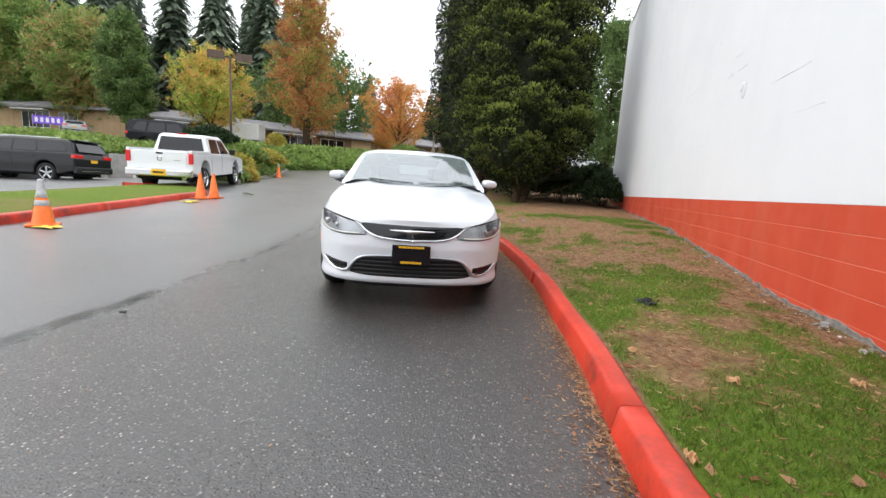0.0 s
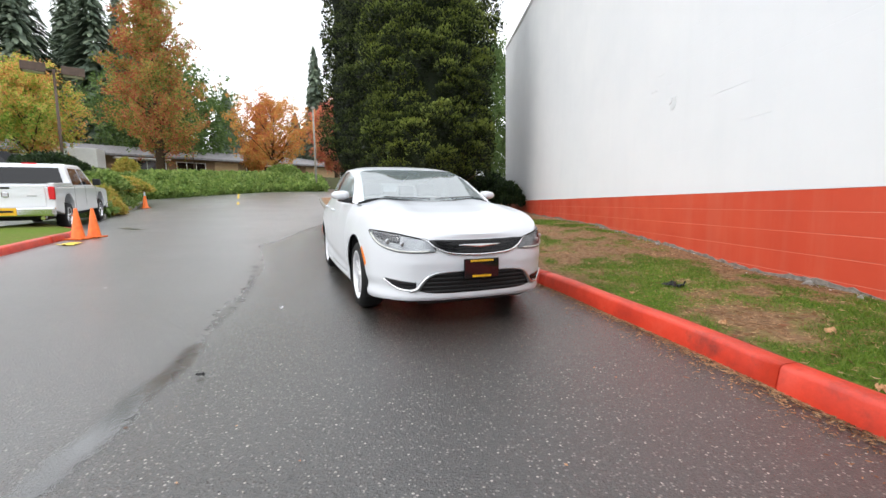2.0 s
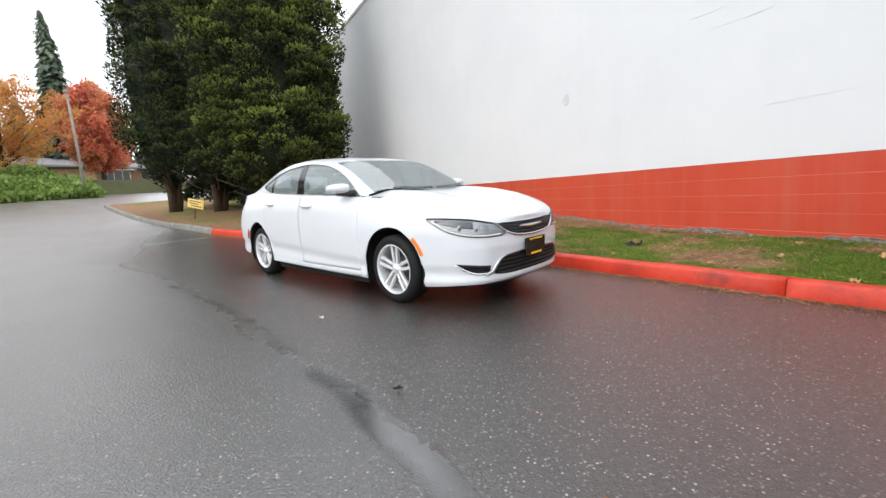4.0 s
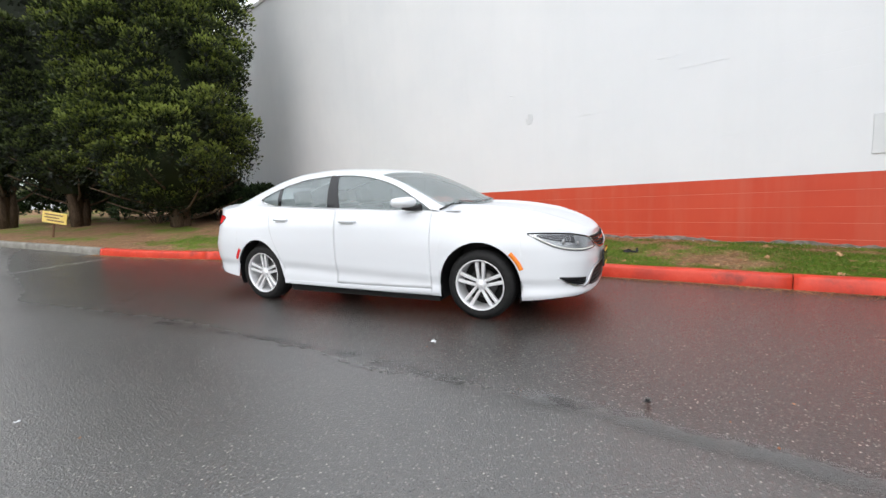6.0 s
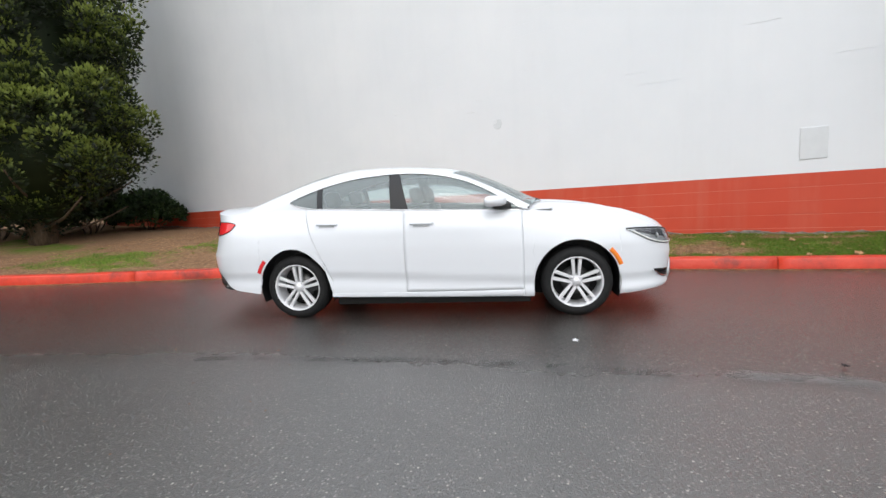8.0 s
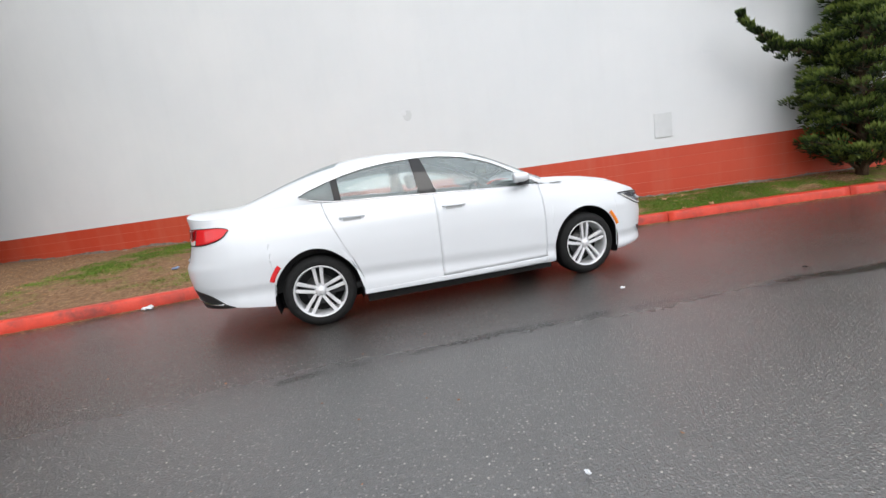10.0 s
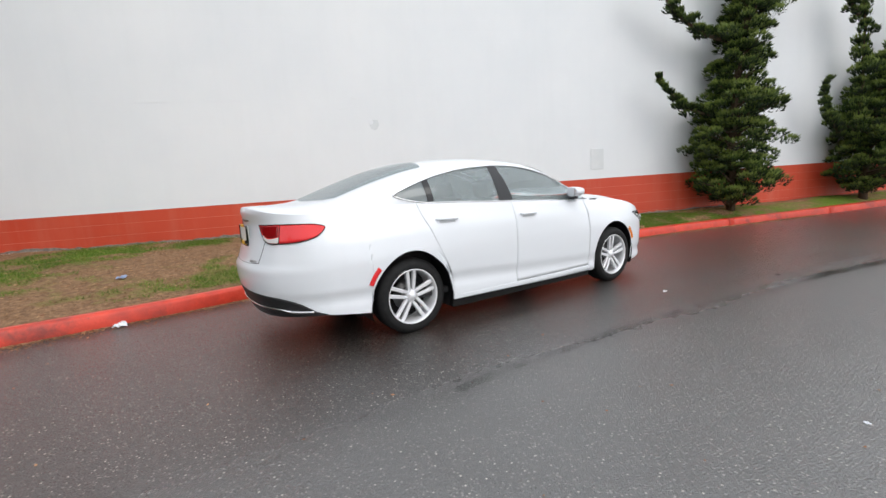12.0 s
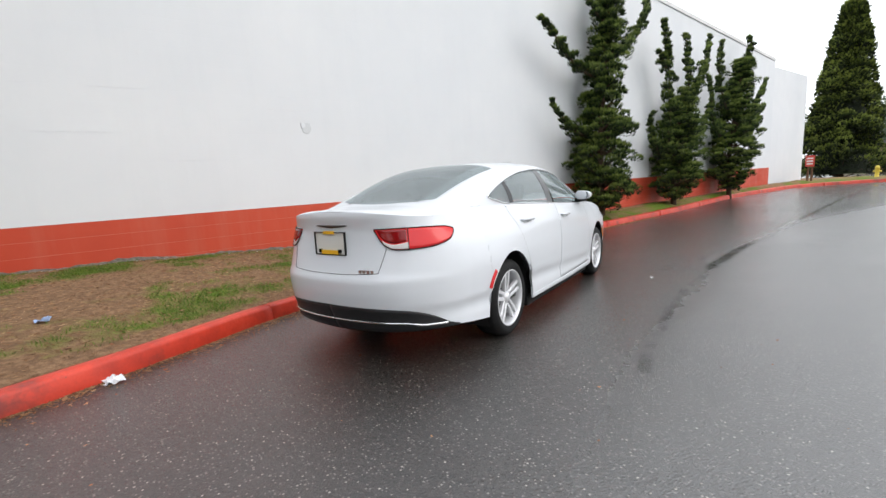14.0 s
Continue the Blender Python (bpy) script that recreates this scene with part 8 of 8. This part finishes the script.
crumpled("dark_rag", 1.80, 4.40, lawn_height(1.80, 4.40), 0.17, M["black_trim"], "dark rag lying on the lawn", "litter", 5)
crumpled("dark_scrap", -1.88, 2.80, land(-1.88, 2.80), 0.045, M["black_trim"], "small dark scrap on the wet asphalt", "litter", 7)
crumpled("dark_rag", -6.9, 4.35, land(-6.9, 4.35), 0.16, M["black_trim"], "dark scrap beside the red kerb", "litter", 6)
crumpled("yellow_tape", -6.15, 4.95, land(-6.15, 4.95), 0.35, M["cone_yellow"], "trodden yellow tape at the cone's foot", "litter", 7, 0.1)
crumpled("yellow_tape", -8.2, 9.4, land(-8.2, 9.4), 0.45, M["cone_yellow"], "trodden yellow tape beside the kerb", "litter", 8, 0.08)
for k, (x, y, s) in enumerate(((1.75, 1.75, 0.09), (2.25, 2.3, 0.10), (1.95, 2.9, 0.07), (1.55, 3.3, 0.06), (2.5, 3.0, 0.07), (1.62, 2.25, 0.07), (2.45, 1.9, 0.08), (1.35, 4.3, 0.05))):
    crumpled("dry_leaf", x, y, lawn_height(x, y), s * 0.75, M["dry_leaf"], "curled dry brown leaf on the lawn", "leaf", 20 + k, 0.6)

# ---- foot of the wall: bare footing, flaked paint, stones ----
bm = bmesh.new()
rows = []
for y in np.arange(-1.5, 19.0, 0.06):
    z = lawn_height(WALL_X, y)
    h = max(0.004, 0.030 + 0.05 * lump((y * 1.3, 0, 3), 1.0) + 0.035 * lump((y * 9, 0, 3), 1.0))
    o = 0.009 + 0.006 * lump((y * 3, 1, 1), 1.0)
    rows.append([Vector((WALL_X - o - 0.01, y, z - 0.06)), Vector((WALL_X - o, y, z + h * 0.55)), Vector((WALL_X - 0.012, y, z + h)), Vector((WALL_X + 0.01, y, z + h + 0.004))])
grid(bm, rows, smooth=False, flip=True)
part("bare_footing", bm, M["footing"], wall, "bare grey footing with ragged paint edge")
for k in range(22):
    y = rng.choice([rng.uniform(3.4, 4.3), rng.uniform(6.5, 9.5), rng.uniform(0.2, 14)])
    r = rng.uniform(0.012, 0.038)
    bm = bmesh.new()
    bmesh.ops.create_icosphere(bm, subdivisions=1, radius=r)
    for v in bm.verts:
        v.co = Vector((v.co.x * rng.uniform(0.7, 1.2), v.co.y * rng.uniform(0.7, 1.4), v.co.z * rng.uniform(0.5, 0.9)))
    x = WALL_X - rng.uniform(0.05, 0.14)
    ob = part("stone", bm, M["footing"] if k % 3 else M["bare_block"])
    ob.location = (x, y, lawn_height(x, y) + r * 0.35)
    tagged(ob, "small pale stone at the foot of the wall", "stone", "stones along the wall")


# ---- marks on the white wall ----
def blotch(name, y, z, ry, rz, mat, label, seed, out=0.003, n=28, rough=0.25):
    r = np.random.default_rng(seed)
    bm = bmesh.new()
    ring, inner = [], []
    for k in range(n):
        a = math.tau * k / n
        q = 1 + rough * r.normal(0, 1) * 0.5
        ring.append(bm.verts.new((WALL_X - 0.0005, y + ry * q * math.cos(a), z + rz * q * math.sin(a))))
        inner.append(bm.verts.new((WALL_X - out, y + 0.9 * ry * q * math.cos(a), z + 0.9 * rz * q * math.sin(a))))
    for k in range(n):
        bm.faces.new((ring[k], ring[(k + 1) % n], inner[(k + 1) % n], inner[k]))
    bm.faces.new(inner)
    bmesh.ops.recalc_face_normals(bm, faces=bm.faces)
    return part(name, bm, mat, wall, label)


part("painted_panel", box_bm((WALL_X - 0.012, 1.80, 1.35), (WALL_X + 0.01, 2.12, 1.80), 0.006), M["patch_paint"], wall, "pale grey painted-over panel")
blotch("filled_patch", 6.78, 2.48, 0.085, 0.10, M["patch_paint"], "round filled patch", 3, 0.006, 24, 0.12)
blotch("filled_patch", 6.84, 2.53, 0.045, 0.05, M["white_wall"], "", 4, 0.012, 18, 0.2)
for k, (y, z, ry, rz) in enumerate(((7.1, 2.96, 0.12, 0.010), (7.35, 2.86, 0.09, 0.012), (6.95, 2.80, 0.14, 0.006), (4.3, 3.05, 0.20, 0.006), (3.9, 2.74, 0.35, 0.006), (5.5, 2.35, 0.30, 0.005), (9.4, 2.9, 0.3, 0.007),
                                    (9.9, 2.35, 0.5, 0.006), (11.2, 2.1, 0.4, 0.007), (8.6, 1.92, 0.45, 0.006), (2.6, 3.3, 0.25, 0.008), (1.4, 2.7, 0.5, 0.006), (0.6, 3.6, 0.5, 0.006), (8.0, 3.4, 0.06, 0.02), (3.2, 1.75, 0.4, 0.005), (10.6, 3.0, 0.25, 0.006),
                                    (12.2, 1.75, 0.35, 0.008), (5.1, 1.95, 0.25, 0.004), (13.0, 2.55, 0.4, 0.006), (6.2, 3.35, 0.05, 0.015))):
    z = 1.15 + 0.203 * round((z - 1.15) / 0.203)
    blotch("paint_flake", y, z, ry * 0.8, rz * 0.55, M["flake"] if k < 3 else M["white_wall"], "flaked paint along a block course", 50 + k, 0.0035 if k < 3 else 0.0025, 40, 0.7)


# ---- the red band's blocks ----
def block_bm(length, height):
    bm = box_bm((0, 0.0, 0.002), (0.3, length, height - 0.002), 0)
    front = [e for e in bm.edges if all(v.co.x < 0.01 for v in e.verts) and abs(e.verts[0].co.z - e.verts[1].co.z) < 0.01]
    bmesh.ops.bevel(bm, geom=front, offset=0.0025, segments=1, affect="EDGES")
    return bm


block_full = mesh_of("block", block_bm(0.406, 0.203), M["red_wall"])
block_half = mesh_of("block_half", block_bm(0.203, 0.203), M["red_wall"])
rest = bmesh.new()
for course in range(6):
    z = 1.15 - 0.203 * (course + 1)
    y = WALL_S + (0.203 if course % 2 else 0.0)
    if course % 2:
        rest.from_mesh(block_half)
        bmesh.ops.translate(rest, verts=rest.verts[-len(block_half.vertices):], vec=(WALL_X, WALL_S, z))
    while y < WALL_N - 0.1:
        if -1.0 < y < 16.0 and z > interp(y, BASE) - 0.2:
            ob = new("block", block_full)
            ob.parent, ob.location = wall, (WALL_X + 0.0006 * noise.noise(Vector((y * 0.5, z * 5, 1))), y, z)
        else:
            n = len(rest.verts)
            rest.from_mesh(block_full)
            rest.verts.ensure_lookup_table()
            bmesh.ops.translate(rest, verts=rest.verts[n:], vec=(WALL_X, y, z))
        y += 0.406
tagged(part("far_blocks", rest, M["red_wall"], wall), kind="stuff")
bm = box_bm((WALL_X + 0.0022, WALL_S, -0.3), (WALL_X + 0.25, WALL_N - 0.01, 1.146))
part("mortar", bm, M["joint_red"], wall, "paler red joints between the blocks")
